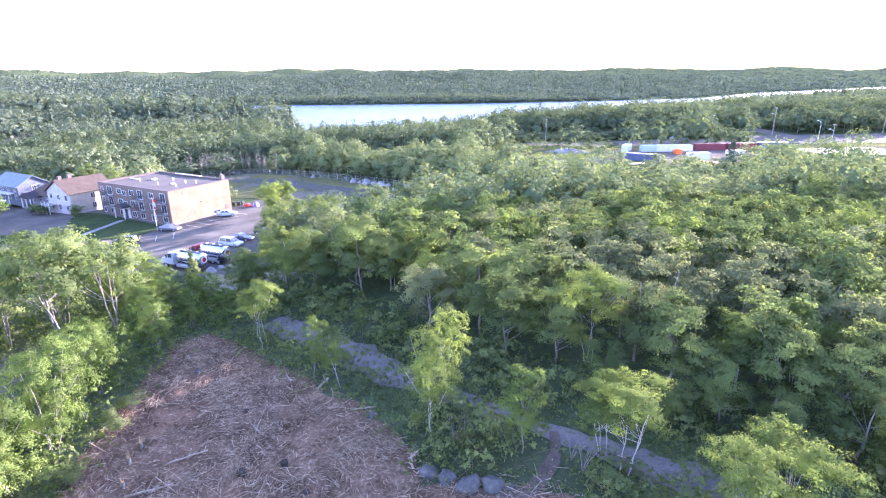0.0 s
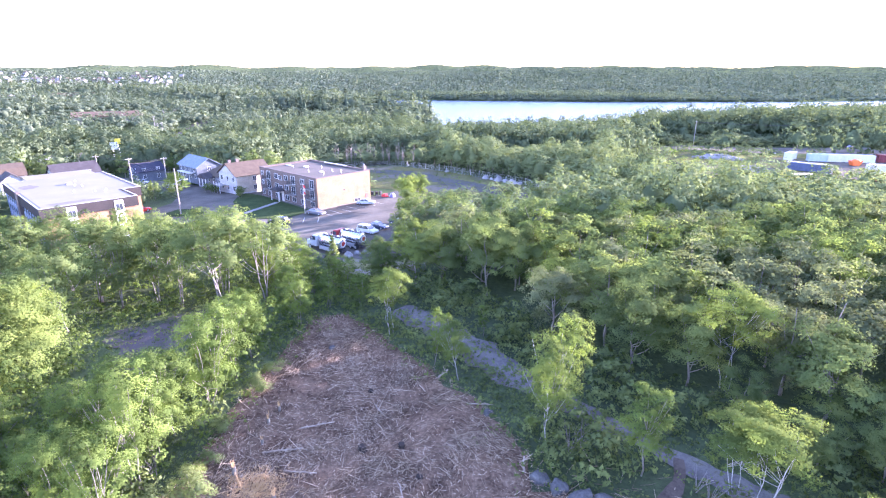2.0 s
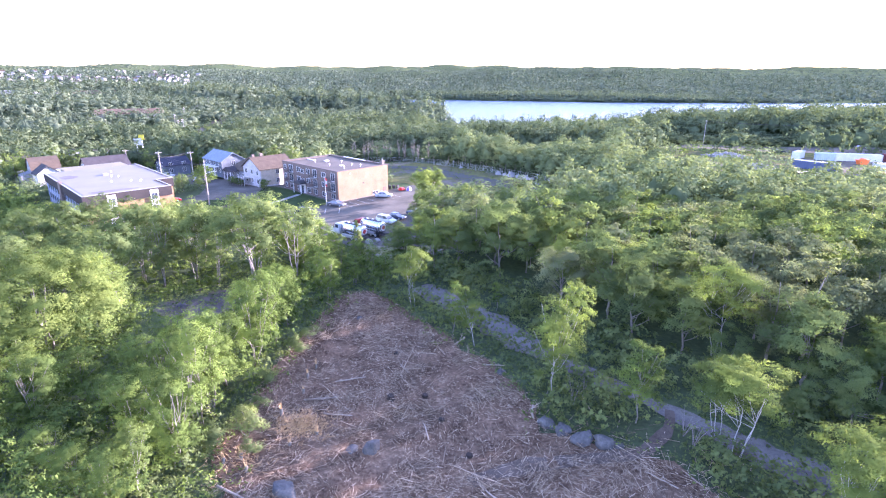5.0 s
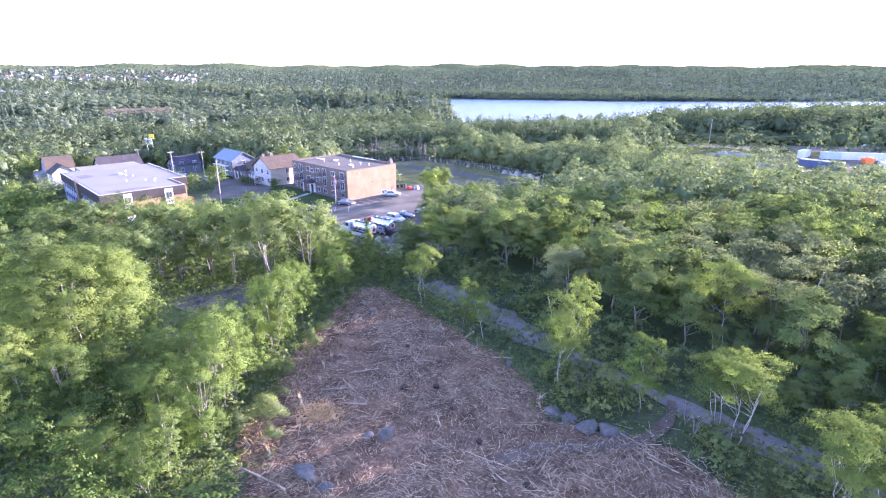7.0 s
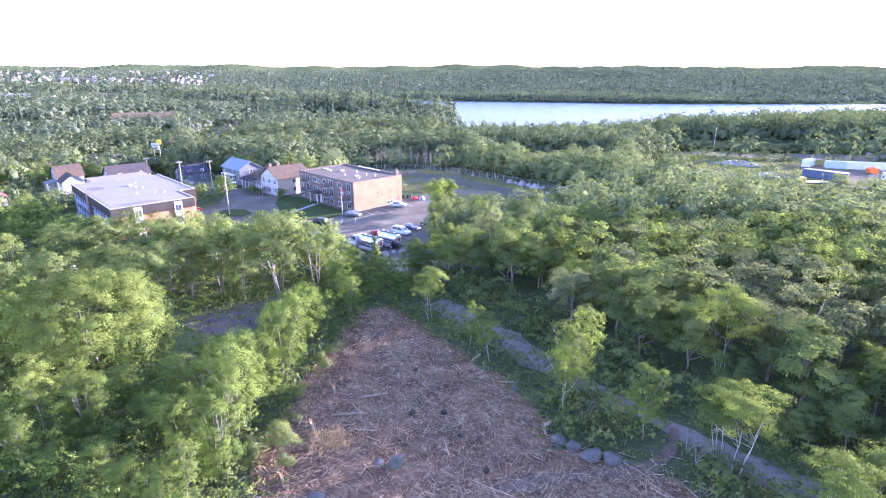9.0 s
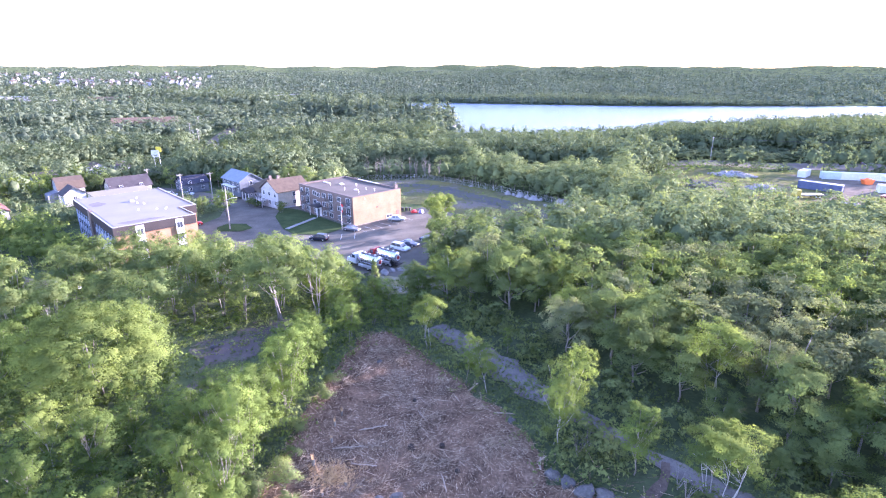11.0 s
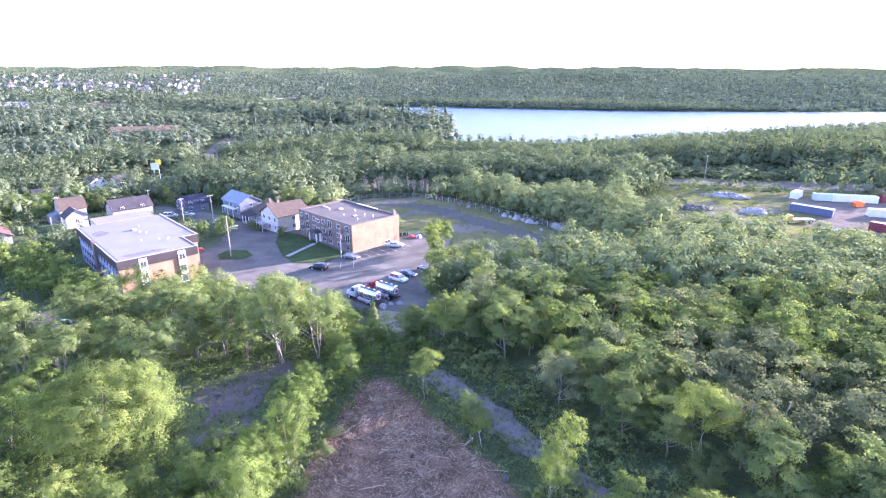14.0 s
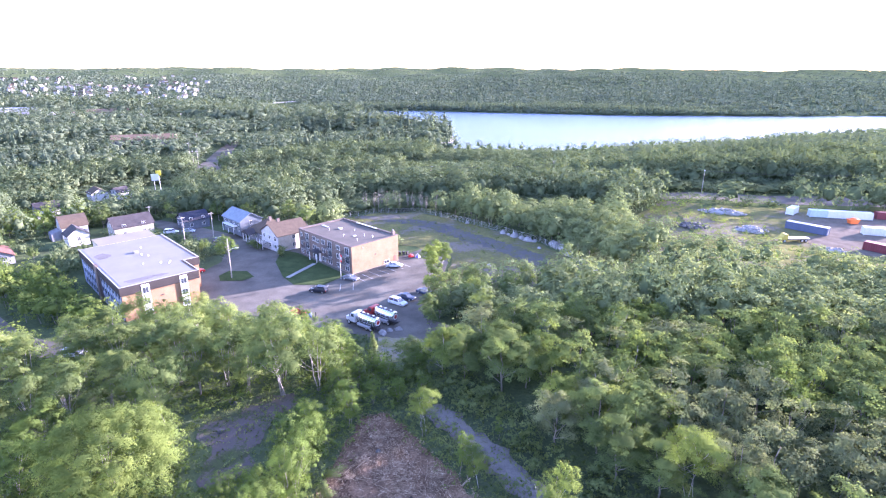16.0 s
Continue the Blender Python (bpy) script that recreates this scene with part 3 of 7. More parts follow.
def trunk_mesh(rng, height, ends, thick, stems=1, sides=6, limbs=8, lean=0.25):
    bm = bmesh.new()
    for s in range(stems):
        foot = Vector((0, 0, -0.3)) if stems == 1 else Vector((rng.uniform(-0.35, 0.35), rng.uniform(-0.35, 0.35), -0.3))
        tip = Vector((np.clip(rng.normal(), -1, 1) * lean * (1 + 0.9 * (stems > 1)) * 2, np.clip(rng.normal(), -1, 1) * lean * (1 + 0.9 * (stems > 1)) * 2, height * rng.uniform(0.70, 0.82)))
        pts, rad = [], []
        for k in range(7):
            f = k / 6
            wob = Vector((rng.normal() * 0.09, rng.normal() * 0.09, 0)) * (0 if k == 0 else 1)
            pts.append(foot.lerp(tip, f) + wob)
            rad.append(thick * (1.25 - 0.25 * min(1, k)) * (1 - 0.82 * f) / (1 if stems == 1 else 1.35))
        ring = len(bm.verts)
        tube(bm, pts, rad, sides)
        bm.verts.ensure_lookup_table()
        if s:
            bm.faces.new((bm.verts[0], bm.verts[1], bm.verts[ring]))
        for e in ends[rng.permutation(len(ends))[:limbs // stems]]:
            e = Vector(e)
            f = min(0.85, max(0.25, (e.z / height) * 0.72))
            k = min(5, int(f * 6))
            start = pts[k].lerp(pts[k + 1], f * 6 - k)
            middle = start.lerp(e, 0.55) + Vector((0, 0, -0.12 * (e - start).length + 0.1))
            before = len(bm.verts)
            tube(bm, [start, middle, e], [rad[k] * 0.5, rad[k] * 0.32, 0.015], 4, False)
            bm.verts.ensure_lookup_table()
            bm.faces.new((bm.verts[ring + k * sides], bm.verts[before], bm.verts[before + 1]))
    me = bpy.data.meshes.new("trunk")
    bm.to_mesh(me)
    bm.free()
    me.polygons.foreach_set("use_smooth", [True] * len(me.polygons))
    return me


TREE_KINDS = {
    # kind: height, radius, low, clumps, leaves each, leaf, shape, clump, top heavy, trunk, stems, limbs, bark, leaves
    "maple": (9.5, 3.7, 0.4, 190, 46, 0.29, "round", 0.16, 0.12, 0.15, 1, 6, BARK_GREY, LEAF_MAPLE),
    "ash": (9.5, 3.5, 0.9, 170, 46, 0.28, "round", 0.155, 0.2, 0.12, 1, 6, BARK_PALE, LEAF_BIRCH),
    "silver_poplar": (10.0, 3.5, 0.6, 180, 46, 0.27, "round", 0.155, 0.15, 0.14, 1, 6, BARK_GREY, LEAF_SILVER),
    "birch": (9.0, 2.1, 2.9, 130, 76, 0.15, "oval", 0.18, 0.3, 0.050, 1, 12, BARK_BIRCH, LEAF_BIRCH),
    "clump_birch": (9.0, 2.8, 2.5, 200, 80, 0.14, "round", 0.15, 0.15, 0.055, 3, 12, BARK_BIRCH, LEAF_BIRCH),
    "aspen": (7.5, 1.7, 1.0, 100, 90, 0.125, "oval", 0.20, 0.0, 0.06, 1, 12, BARK_GREY, LEAF_YOUNG),
    "young_maple": (8.0, 2.4, 0.6, 150, 110, 0.125, "oval", 0.18, 0.1, 0.075, 3, 15, BARK_GREY, LEAF_YOUNG),
    "dome_tree": (10.4, 7.4, -0.6, 800, 84, 0.19, "round", 0.088, 0.45, 0.18, 2, 4, BARK_GREY, LEAF_BIRCH),
    "broad_tree": (12.0, 5.2, 2.2, 230, 56, 0.28, "round", 0.12, 0.4, 0.26, 2, 14, BARK_GREY, LEAF_YOUNG),
    "tall_tree": (13.0, 5.2, 2.2, 250, 46, 0.29, "round", 0.12, 0.25, 0.14, 3, 11, BARK_PALE, LEAF_MAPLE),
    "conifer": (8.0, 1.5, 0.6, 70, 44, 0.30, "cone", 0.30, 0.0, 0.12, 1, 6, BARK_GREY, LEAF_SHRUB),
    "pine": (10.0, 2.5, 2.5, 60, 44, 0.36, "cone", 0.26, 0.0, 0.16, 1, 8, BARK_GREY, LEAF_SPRUCE),
    "bush": (2.2, 1.3, 0.1, 24, 90, 0.16, "round", 0.36, 0.3, 0.04, 3, 6, BARK_GREY, LEAF_SHRUB),
}
LOBES = {"maple": 20, "ash": 17, "silver_poplar": 19, "birch": 11, "clump_birch": 15, "aspen": 10, "young_maple": 11, "dome_tree": 54, "broad_tree": 18, "tall_tree": 20, "bush": 5}
LABELS = {
    "maple": ("green leafy maple with a dense rounded crown", "tree", "wood trees"),
    "ash": ("yellow-green leafy tree in the wood", "tree", "wood trees"),
    "silver_poplar": ("pale grey-green leafy tree in the wood", "tree", "wood trees"),
    "birch": ("slim white-stemmed birch with bright yellow-green leaves", "tree", "birches"),
    "clump_birch": ("many-stemmed white birch with bright yellow-green crown", "tree", "birches"),
    "aspen": ("small leafy tree beside the gravel path", "tree", "saplings"),
    "young_maple": ("bushy young maple at the edge of the clearing", "tree", "edge trees"),
    "dome_tree": ("wide light-green tree with a great domed crown", "tree", "broad trees"),
    "broad_tree": ("broad spreading tree with a bright green domed crown", "tree", "broad trees"),
    "tall_tree": ("tall tree with pale forked stems and open crown", "tree", "tall trees"),
    "conifer": ("narrow light-green conifer by the car park", "tree", "conifers"),
    "pine": ("dark pine standing among leafy trees", "tree", "conifers"),
    "bush": ("low leafy green bush", "bush", "bushes"),
}
made_trees = {}


def plant(kind, variant, x, y, height, turn, spread=1.0, z=None, tilt=(0, 0)):
    """Sets a tree on the ground; each variant is built once."""
    H, R, low, clumps, per, leaf, shape, csize, heavy, thick, stems, limbs, bark, leaves = TREE_KINDS[kind]
    k = height / H
    m = pose(x, y, z_at(x, y) if z is None else z, tilt[0], tilt[1], turn) @ Matrix.Diagonal((k * spread, k * spread, k, 1))
    if (kind, variant) in made_trees:
        first = made_trees[kind, variant]
        ob = copy_thing(first, Matrix.Identity(4))
        ob.matrix_basis = m
        return ob
    rng = np.random.default_rng(100 * list(TREE_KINDS).index(kind) + variant)
    if variant < 3 and kind in ("maple", "ash", "silver_poplar"):
        per, leaf = per * 2, leaf * 0.68
    if variant >= 10:
        per, leaf = (per * 2 // 3, leaf * 1.1) if variant < 20 else (per * 3 // 10, leaf * 1.7)
    ends, c, nrm, s, dome = crown_points(rng, H, R, low, clumps, per, leaf, shape, csize, heavy, LOBES.get(kind, 9))
    label, category, group = LABELS[kind]
    ob = thing(kind, m, label, category, group)
    mesh_part("trunk", trunk_mesh(rng, H, ends, thick, stems, 6, limbs, 0.38 if kind == "tall_tree" else 0.25), bark, ob)
    mesh_part("crown", mesh_from("crown", *leaf_arrays(c, nrm, s, rng, True), np.repeat(dome, 3, axis=0)), leaves, ob)
    made_trees[kind, variant] = ob
    return ob


def ball_arrays(detail):
    bm = bmesh.new()
    bmesh.ops.create_icosphere(bm, subdivisions=detail, radius=1.0)
    v = np.array([p.co for p in bm.verts])
    f = np.array([[p.index for p in q.verts] for q in bm.faces])
    bm.free()
    return v, f


def templates(seed, count, height, radius, low, clumps, per, leaf, shape="round", core=2):
    """Simpler crowns for woods that stand farther off: a solid uneven core in leaf colour, added to stop the sun, with
    leaf clumps all over it.
    """
    out = []
    for k in range(count):
        rng = np.random.default_rng(seed + k)
        mid, half = (low + height) / 2, (height - low) / 2
        if shape == "cone":
            _, c, nrm, s, dome = crown_points(rng, height, radius, low, clumps, per, leaf, shape, 0.34, 0.8)
            # Plain inner cone, added to hold back light between the needles.
            sides = 7
            a = np.arange(sides) * 2 * np.pi / sides
            ring = np.stack([np.cos(a) * radius * 0.62, np.sin(a) * radius * 0.62, np.full(sides, low) + rng.uniform(0, 0.6, sides)], 1)
            tip = np.array([0, 0, height * 0.93])
            tri = np.stack([ring, np.roll(ring, -1, 0), np.repeat(tip[None], sides, 0)], 1)
            out_n = tri.mean(1) * np.array([1, 1, 0])
            out_n = out_n / np.linalg.norm(out_n, axis=1, keepdims=True) + np.array([0, 0, 0.3])
            v = np.concatenate([leaf_arrays(c, nrm, s * 1.25, rng, True)[0], tri.reshape(-1, 3)])
            out.append((v, np.concatenate([np.repeat(dome, 3, axis=0), np.repeat(out_n, 3, axis=0)])))
            continue
        off = Vector(rng.uniform(-40, 40, 3))
        size = np.array([radius, radius, half])

        def swell(dirs):
            return np.array([1 + 0.55 * noise.noise(Vector(d) * 1.5 + off) + 0.34 * noise.noise(Vector(d) * 3.2 - off) for d in dirs])[:, None]
        # Inner hull added to keep sun from passing right through the sparse leaves.
        bv, bf = ball_arrays(max(core, 1))
        bf = bf if core else bf[:0]
        heart = bv * size * swell(bv) * 0.44 + np.array([0, 0, mid])
        hn = bv * np.array([1, 1, radius / half]) + np.array([0, 0, 0.15])
        hn /= np.linalg.norm(hn, axis=1, keepdims=True)
        g = rng.normal(size=(clumps, 3))
        g /= np.linalg.norm(g, axis=1, keepdims=True)
        g[:, 2] = np.where(g[:, 2] < -0.7, -g[:, 2], g[:, 2])
        at = g * size * swell(g) * 0.90 + np.array([0, 0, mid])
        q = rng.normal(size=(clumps, per, 3))
        q /= np.linalg.norm(q, axis=2, keepdims=True)
        q[..., 2] = np.where(q[..., 2] < -0.3, -q[..., 2], q[..., 2])
        rc = radius * 0.21 * rng.uniform(0.6, 1.4, (clumps, 1, 1))
        c = (at[:, None] + q * rng.uniform(0.3, 1.1, (clumps, per, 1)) * rc * np.array([1.15, 1.15, 0.75])).reshape(-1, 3)
        dome = (0.72 * g[:, None] + 0.36 * q + np.array([0, 0, 0.20]) + 0.09 * rng.normal(size=q.shape)).reshape(-1, 3)
        dome /= np.linalg.norm(dome, axis=1, keepdims=True)
        nn = dome + 0.34 * rng.normal(size=dome.shape)
        nn /= np.linalg.norm(nn, axis=1, keepdims=True)
        v = leaf_arrays(c, nn, leaf * 1.25 * rng.uniform(0.6, 1.4, len(c)), rng, True)[0]
        out.append((np.concatenate([v, heart[bf].reshape(-1, 3)]), np.concatenate([np.repeat(dome, 3, axis=0), hn[bf].reshape(-1, 3)])))
    return out


def woods(name, spots, shapes, material, label, seed, stems=0):
    """Many trees as one mesh. spots: rows of x, y, z, scale."""
    rng = np.random.default_rng(seed)
    blocks, domes = [], []
    pick = rng.integers(0, len(shapes), len(spots))
    turn = rng.uniform(0, 2 * np.pi, len(spots))
    for which, (shape, dome) in enumerate(shapes):
        sel = spots[pick == which]
        if not len(sel):
            continue
        a = turn[pick == which]
        ca, sa = np.cos(a)[:, None], np.sin(a)[:, None]
        x = (shape[None, :, 0] * ca - shape[None, :, 1] * sa) * sel[:, 3:4] + sel[:, 0:1]
        y = (shape[None, :, 0] * sa + shape[None, :, 1] * ca) * sel[:, 3:4] + sel[:, 1:2]
        z = shape[None, :, 2] * (sel[:, 4:5] if sel.shape[1] > 4 else sel[:, 3:4]) * rng.uniform(0.85, 1.15, (len(sel), 1)) + sel[:, 2:3]
        blocks.append(np.stack([x, y, z], -1).reshape(-1, 3))
        domes.append(np.stack([dome[None, :, 0] * ca - dome[None, :, 1] * sa, dome[None, :, 0] * sa + dome[None, :, 1] * ca, dome[None, :, 2] + 0 * ca], -1).reshape(-1, 3))
    v = np.concatenate(blocks)
    me = mesh_from(name, v, np.arange(len(v)).reshape(-1, 3), np.concatenate(domes))
    ob = tagged(mesh_part(name, me, material, None), label, "woodland", kind="stuff")
    if stems:
        bm_v, bm_f = [], []
        for x, y, z, s, tall in np.concatenate([spots[::stems, :4], spots[::stems, -1:]], 1):
            lx, ly = rng.normal(size=2) * 0.5
            r = 0.13 * s
            top = 6.0 * tall
            base = len(bm_v)
            for h, w, ox, oy in ((-0.4, 1.0, 0, 0), (top, 0.4, lx, ly)):
                bm_v += [(x + ox + r * w, y + oy, z + h), (x + ox - r * w * 0.5, y + oy + r * w * 0.87, z + h), (x + ox - r * w * 0.5, y + oy - r * w * 0.87, z + h)]
            bm_f += [(base, base + 1, base + 4, base + 3), (base + 1, base + 2, base + 5, base + 4), (base + 2, base, base + 3, base + 5)]
        tagged(mesh_part("trunks", mesh_from("trunks", np.array(bm_v), np.array(bm_f)), BARK_GREY, None), "pale slender trunks standing in the wood", "trunks", kind="stuff")
    return ob


def scatter(rng, x0, x1, y0, y1, gap, keep):
    """Spots at least a gap apart, from a jittered grid, kept where keep(x, y) holds."""
    nx, ny = int((x1 - x0) / gap), int((y1 - y0) / gap)
    gx, gy = np.meshgrid(np.arange(nx), np.arange(ny))
    x = x0 + (gx + 0.5 * (gy % 2) + rng.uniform(-0.36, 0.36, gx.shape)) * gap
    y = y0 + (gy + rng.uniform(-0.36, 0.36, gx.shape)) * gap
    x, y = x.ravel(), y.ravel()
    ok = keep(x, y)
    return x[ok], y[ok]


PATH_LINE = [(-30, 62), (-20, 56.3), (-12.8, 51.2), (-6.3, 46.2), (2.4, 41.1), (6.6, 38.7), (11.5, 35.8), (16.5, 33.2), (24, 28.5), (36, 20), (36, 5), (-40, 5), (-40, 62)]
HOUSE_AREA = [(-205, 100), (-180, 160), (-118, 160), (-84, 150), (-60, 150), (-46, 136), (-40, 84), (-92, 82), (-98, 68), (-142, 85), (-165, 82)]
OPEN_LAND = [GRAVEL_PATCH, CLEARING, CAR_PARK, FIELD_AREA, YARD, VERGE, ROADSIDE, ROAD_E, PATCH]


def road_gap(x, y):
    line = [(-254, 266), (-266, 287), (-285, 318), (-303, 348)]
    best = np.full(np.shape(x), 1e9)
    for (ax, ay), (bx, by) in zip(line, line[1:]):
        t = np.clip(((x - ax) * (bx - ax) + (y - ay) * (by - ay)) / ((bx - ax) ** 2 + (by - ay) ** 2), 0, 1)
        best = np.minimum(best, np.hypot(x - ax - t * (bx - ax), y - ay - t * (by - ay)))
    best = np.minimum(best, np.where((y > 262) & (y < 378), np.abs(x - 148) + 2, 1e9))
    return best


def free_of(x, y, margin=2.0):
    ok = np.ones(np.shape(x), bool)
    for area in OPEN_LAND:
        ok &= poly_distance(x, y, area) > margin
    return ok & (poly_distance(x, y, LAKE) > 4) & (poly_distance(x, y, HOUSE_AREA) > 1) & (road_gap(x, y) > 12)


def belt(x, y, first, step):
    """1 in the tree belts that cross the valley, less in the scrub between them."""
    r, a = np.hypot(x, y), np.arctan2(x, y)
    f = np.mod((r - first + 16 * np.sin(a * 6.3 + 0.8) + 9 * np.sin(a * 17.0)) / step, 1)
    return smoothstep(0.0, 0.07, f) * (1 - smoothstep(0.52, 0.74, f))


def plant_woods():
    rng = np.random.default_rng(7)
    # the wood beside the path: single trees
    def near_keep(x, y):
        verge = 4.6 + 3.2 * smoothstep(-21, -13, x) * smoothstep(19, 10, x)
        return free_of(x, y) & (poly_distance(x, y, PATH_LINE) > verge) & (y - x * 0.15 < 92) & (x < 24 + 0.72 * y) & (x > -36) & (poly_distance(x, y, GRAVEL_PATCH) > 5)
    x, y = scatter(rng, -36, 100, 24, 108, 5.4, near_keep)
    kinds = rng.choice(["maple", "ash", "silver_poplar"], len(x), p=[0.62, 0.22, 0.16])
    silver = np.hypot(x - 22, (y - 58) * 1.0) < 15
    for k in range(len(x)):
        kind = "silver_poplar" if silver[k] and rng.uniform() < 0.65 else kinds[k]
        edge = poly_distance(x[k], y[k], PATH_LINE)
        h = rng.uniform(8.2, 11.2) * (0.62 + 0.38 * float(smoothstep(5.5, 16, edge)) if x[k] > 6 else 1.04)
        if x[k] < -25 and y[k] > 66:
            h *= 0.64
        plant(kind, int(rng.integers(0, 3)) + (0 if edge < 16 else 10), x[k], y[k], h, rng.uniform(0, 360), rng.uniform(0.95, 1.2))
    print("single wood trees", len(x))
    # the wood farther on
    def second_keep(x, y):
        return free_of(x, y) & ~near_keep(x, y) & (poly_distance(x, y, PATH_LINE) > 12) & ~((np.abs(y - 131 - 0.06 * x) < 8) & (x > -14) & (x < 44)) & (np.hypot(x, y) < 200) & (y > 30) & (np.abs(x) < 22 + 0.95 * y) & ((x > -36) | (y > 140))
    x, y = scatter(rng, -150, 170, 30, 200, 4.9, second_keep)
    s = rng.uniform(0.8, 1.15, len(x))
    spots = np.stack([x, y, ground_z(x, y) - 0.2, s, s * rng.uniform(0.85, 1.1, len(x)) * (0.78 + 0.32 * smoothstep(-0.6, 0.6, np.sin(x * 0.09 + 1.0) + np.cos(y * 0.11 + x * 0.03)))], 1)
    woods("woodland", spots, templates(500, 10, 10, 3.9, 0.6, 96, 9, 0.50, core=1), LEAF_MID, "dense leafy wood of maple and birch", 11, 1)
    print("second", len(x))
    # woods to the lake shore and in the valley
    def third_keep(x, y):
        r = np.hypot(x, y)
        return free_of(x, y, 3) & (r >= 200) & (r < 430) & (x > -1.5 * y - 60) & (x < 20 + 0.82 * y)
    x, y = scatter(rng, -430, 360, 60, 430, 6.2, third_keep)
    for bx, by in ((-262, 196), (-252, 204), (-240, 152), (-253, 231)):
        t = np.clip((x * bx + y * by) / (bx * bx + by * by), 0.84, 1.02)
        keep = np.hypot(x - t * bx, y - t * by) > 10
        x, y = x[keep], y[keep]
    shore = (x + 60) * -0.653 + (y - 462) * 0.757
    spots = np.stack([x, y, ground_z(x, y) - 0.2, rng.uniform(0.8, 1.1, len(x)), rng.uniform(0.78, 1.12, len(x)) * (0.40 + 0.85 * belt(x, y, 212, 78)) * (1 - 0.38 * smoothstep(-190, -60, shore) * (x > -140))], 1)
    woods("woodland", spots, templates(520, 12, 10.5, 5.9, -0.4, 70, 6, 0.91, core=1), LEAF_VALLEY, "green woods sloping down towards the lake", 12, 2)
    print("third", len(x))
    def fourth_keep(x, y):
        r = np.hypot(x, y)
        return free_of(x, y, 3) & (r >= 430) & (r < 1000) & (x > -1.6 * y - 60) & (x < 30 + 0.80 * y)
    x, y = scatter(rng, -950, 760, 150, 1000, 9.6, fourth_keep)
    keep = np.minimum(np.hypot(x + 640 - 0.22 * (y - 735), 0 * x), 99) > np.where((y > 640) & (y < 910), 26, 0)
    x, y = x[keep], y[keep]
    for bx, by in ((-655, 626), (-690, 452), (-600, 500)):
        t = np.clip((x * bx + y * by) / (bx * bx + by * by), 0.93, 1.0)
        keep = np.hypot(x - t * bx, y - t * by) > 15
        x, y = x[keep], y[keep]
    fir = rng.uniform(size=len(x)) < np.where((x < -150) & (y < 760) & (poly_distance(x, y, LAKE) < 110), 0.5, np.where((x > -140) & (poly_distance(x, y, LAKE) < 120), 0.03, 0.15))
    tall = 1 + 0.62 * ((x < -165) & (y > 470) & (y < 760)) - 0.38 * ((x > -140) & (x + 60 < (y - 400) * 1.4) & (poly_distance(x, y, LAKE) < 120) & (y < 900) & (y < 640 + 0.9 * x))
    sight = (np.abs(np.arctan2(x, y) + 0.607) < 0.024) & (np.hypot(x, y) > 700)
    tall = tall * np.where(sight, 0.45, 1.0)
    spots = np.stack([x, y, ground_z(x, y) - 0.2, rng.uniform(0.8, 1.2, len(x)) * np.maximum(tall, 0.6), rng.uniform(0.8, 1.15, len(x)) * tall * (0.62 + 0.5 * belt(x, y, 440, 95))], 1)
    shore = (x > -140) & (poly_distance(x, y, LAKE) < 45) & (y < 640 + 0.9 * x)
    woods("woodland", spots[shore], templates(550, 8, 10, 5.8, -1.0, 34, 5, 1.15, core=1), LEAF_MID, "bushy trees along the near lake shore", 17)
    fir, spots = fir[~shore], spots[~shore]
    woods("woodland", spots[~fir], templates(540, 10, 10.5, 7.2, -1.0, 34, 4, 1.30, core=1), LEAF_HILL_HAZE, "mixed green woods round the lake", 13)
    woods("spruce_wood", spots[fir], templates(560, 6, 12, 2.6, 0.3, 24, 4, 1.3, "cone"), LEAF_SPRUCE, "dark spruce wood along the lake shore", 14)
    print("fourth", len(x))
    # the far hills
    n = 27000
    a = np.radians(rng.uniform(-61, 39, n))
    r = np.exp(rng.uniform(np.log(900), np.log(4600), n))
    x, y = r * np.sin(a), r * np.cos(a)
    ok = poly_distance(x, y, LAKE) > 6
    x, y, r = x[ok], y[ok], r[ok]
    spots = np.stack([x, y, ground_z(x, y) - 0.5, rng.uniform(0.8, 1.35, len(x)) * (r / 950) ** 0.55, rng.uniform(0.8, 1.3, len(x)) * np.where(r > 2000, 0.75, 1.0)], 1)
    keep = (np.abs(x + 640 - 0.22 * (y - 735)) > 30) | (y > 910)
    x, y, r, spots = x[keep], y[keep], r[keep], spots[keep]
    fir = rng.uniform(size=len(x)) < np.where(r < 2200, 0.12, 0.0)
    last = (r > 1900) & ~fir
    woods("far_woods", spots[last], templates(600, 6, 6.0, 5.6, -1.5, 6, 1, 2.6, core=1), LEAF_FAR_HAZE, "wooded ridges on the horizon", 18)
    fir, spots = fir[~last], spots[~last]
    woods("far_woods", spots[~fir], templates(580, 8, 6.5, 5.6, -1.5, 12, 2, 2.4, core=1), LEAF_FAR_HAZE, "distant wooded hills beyond the lake", 15)
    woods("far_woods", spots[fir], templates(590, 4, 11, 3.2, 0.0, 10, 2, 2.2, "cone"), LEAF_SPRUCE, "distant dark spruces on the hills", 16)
    print("far", len(x))


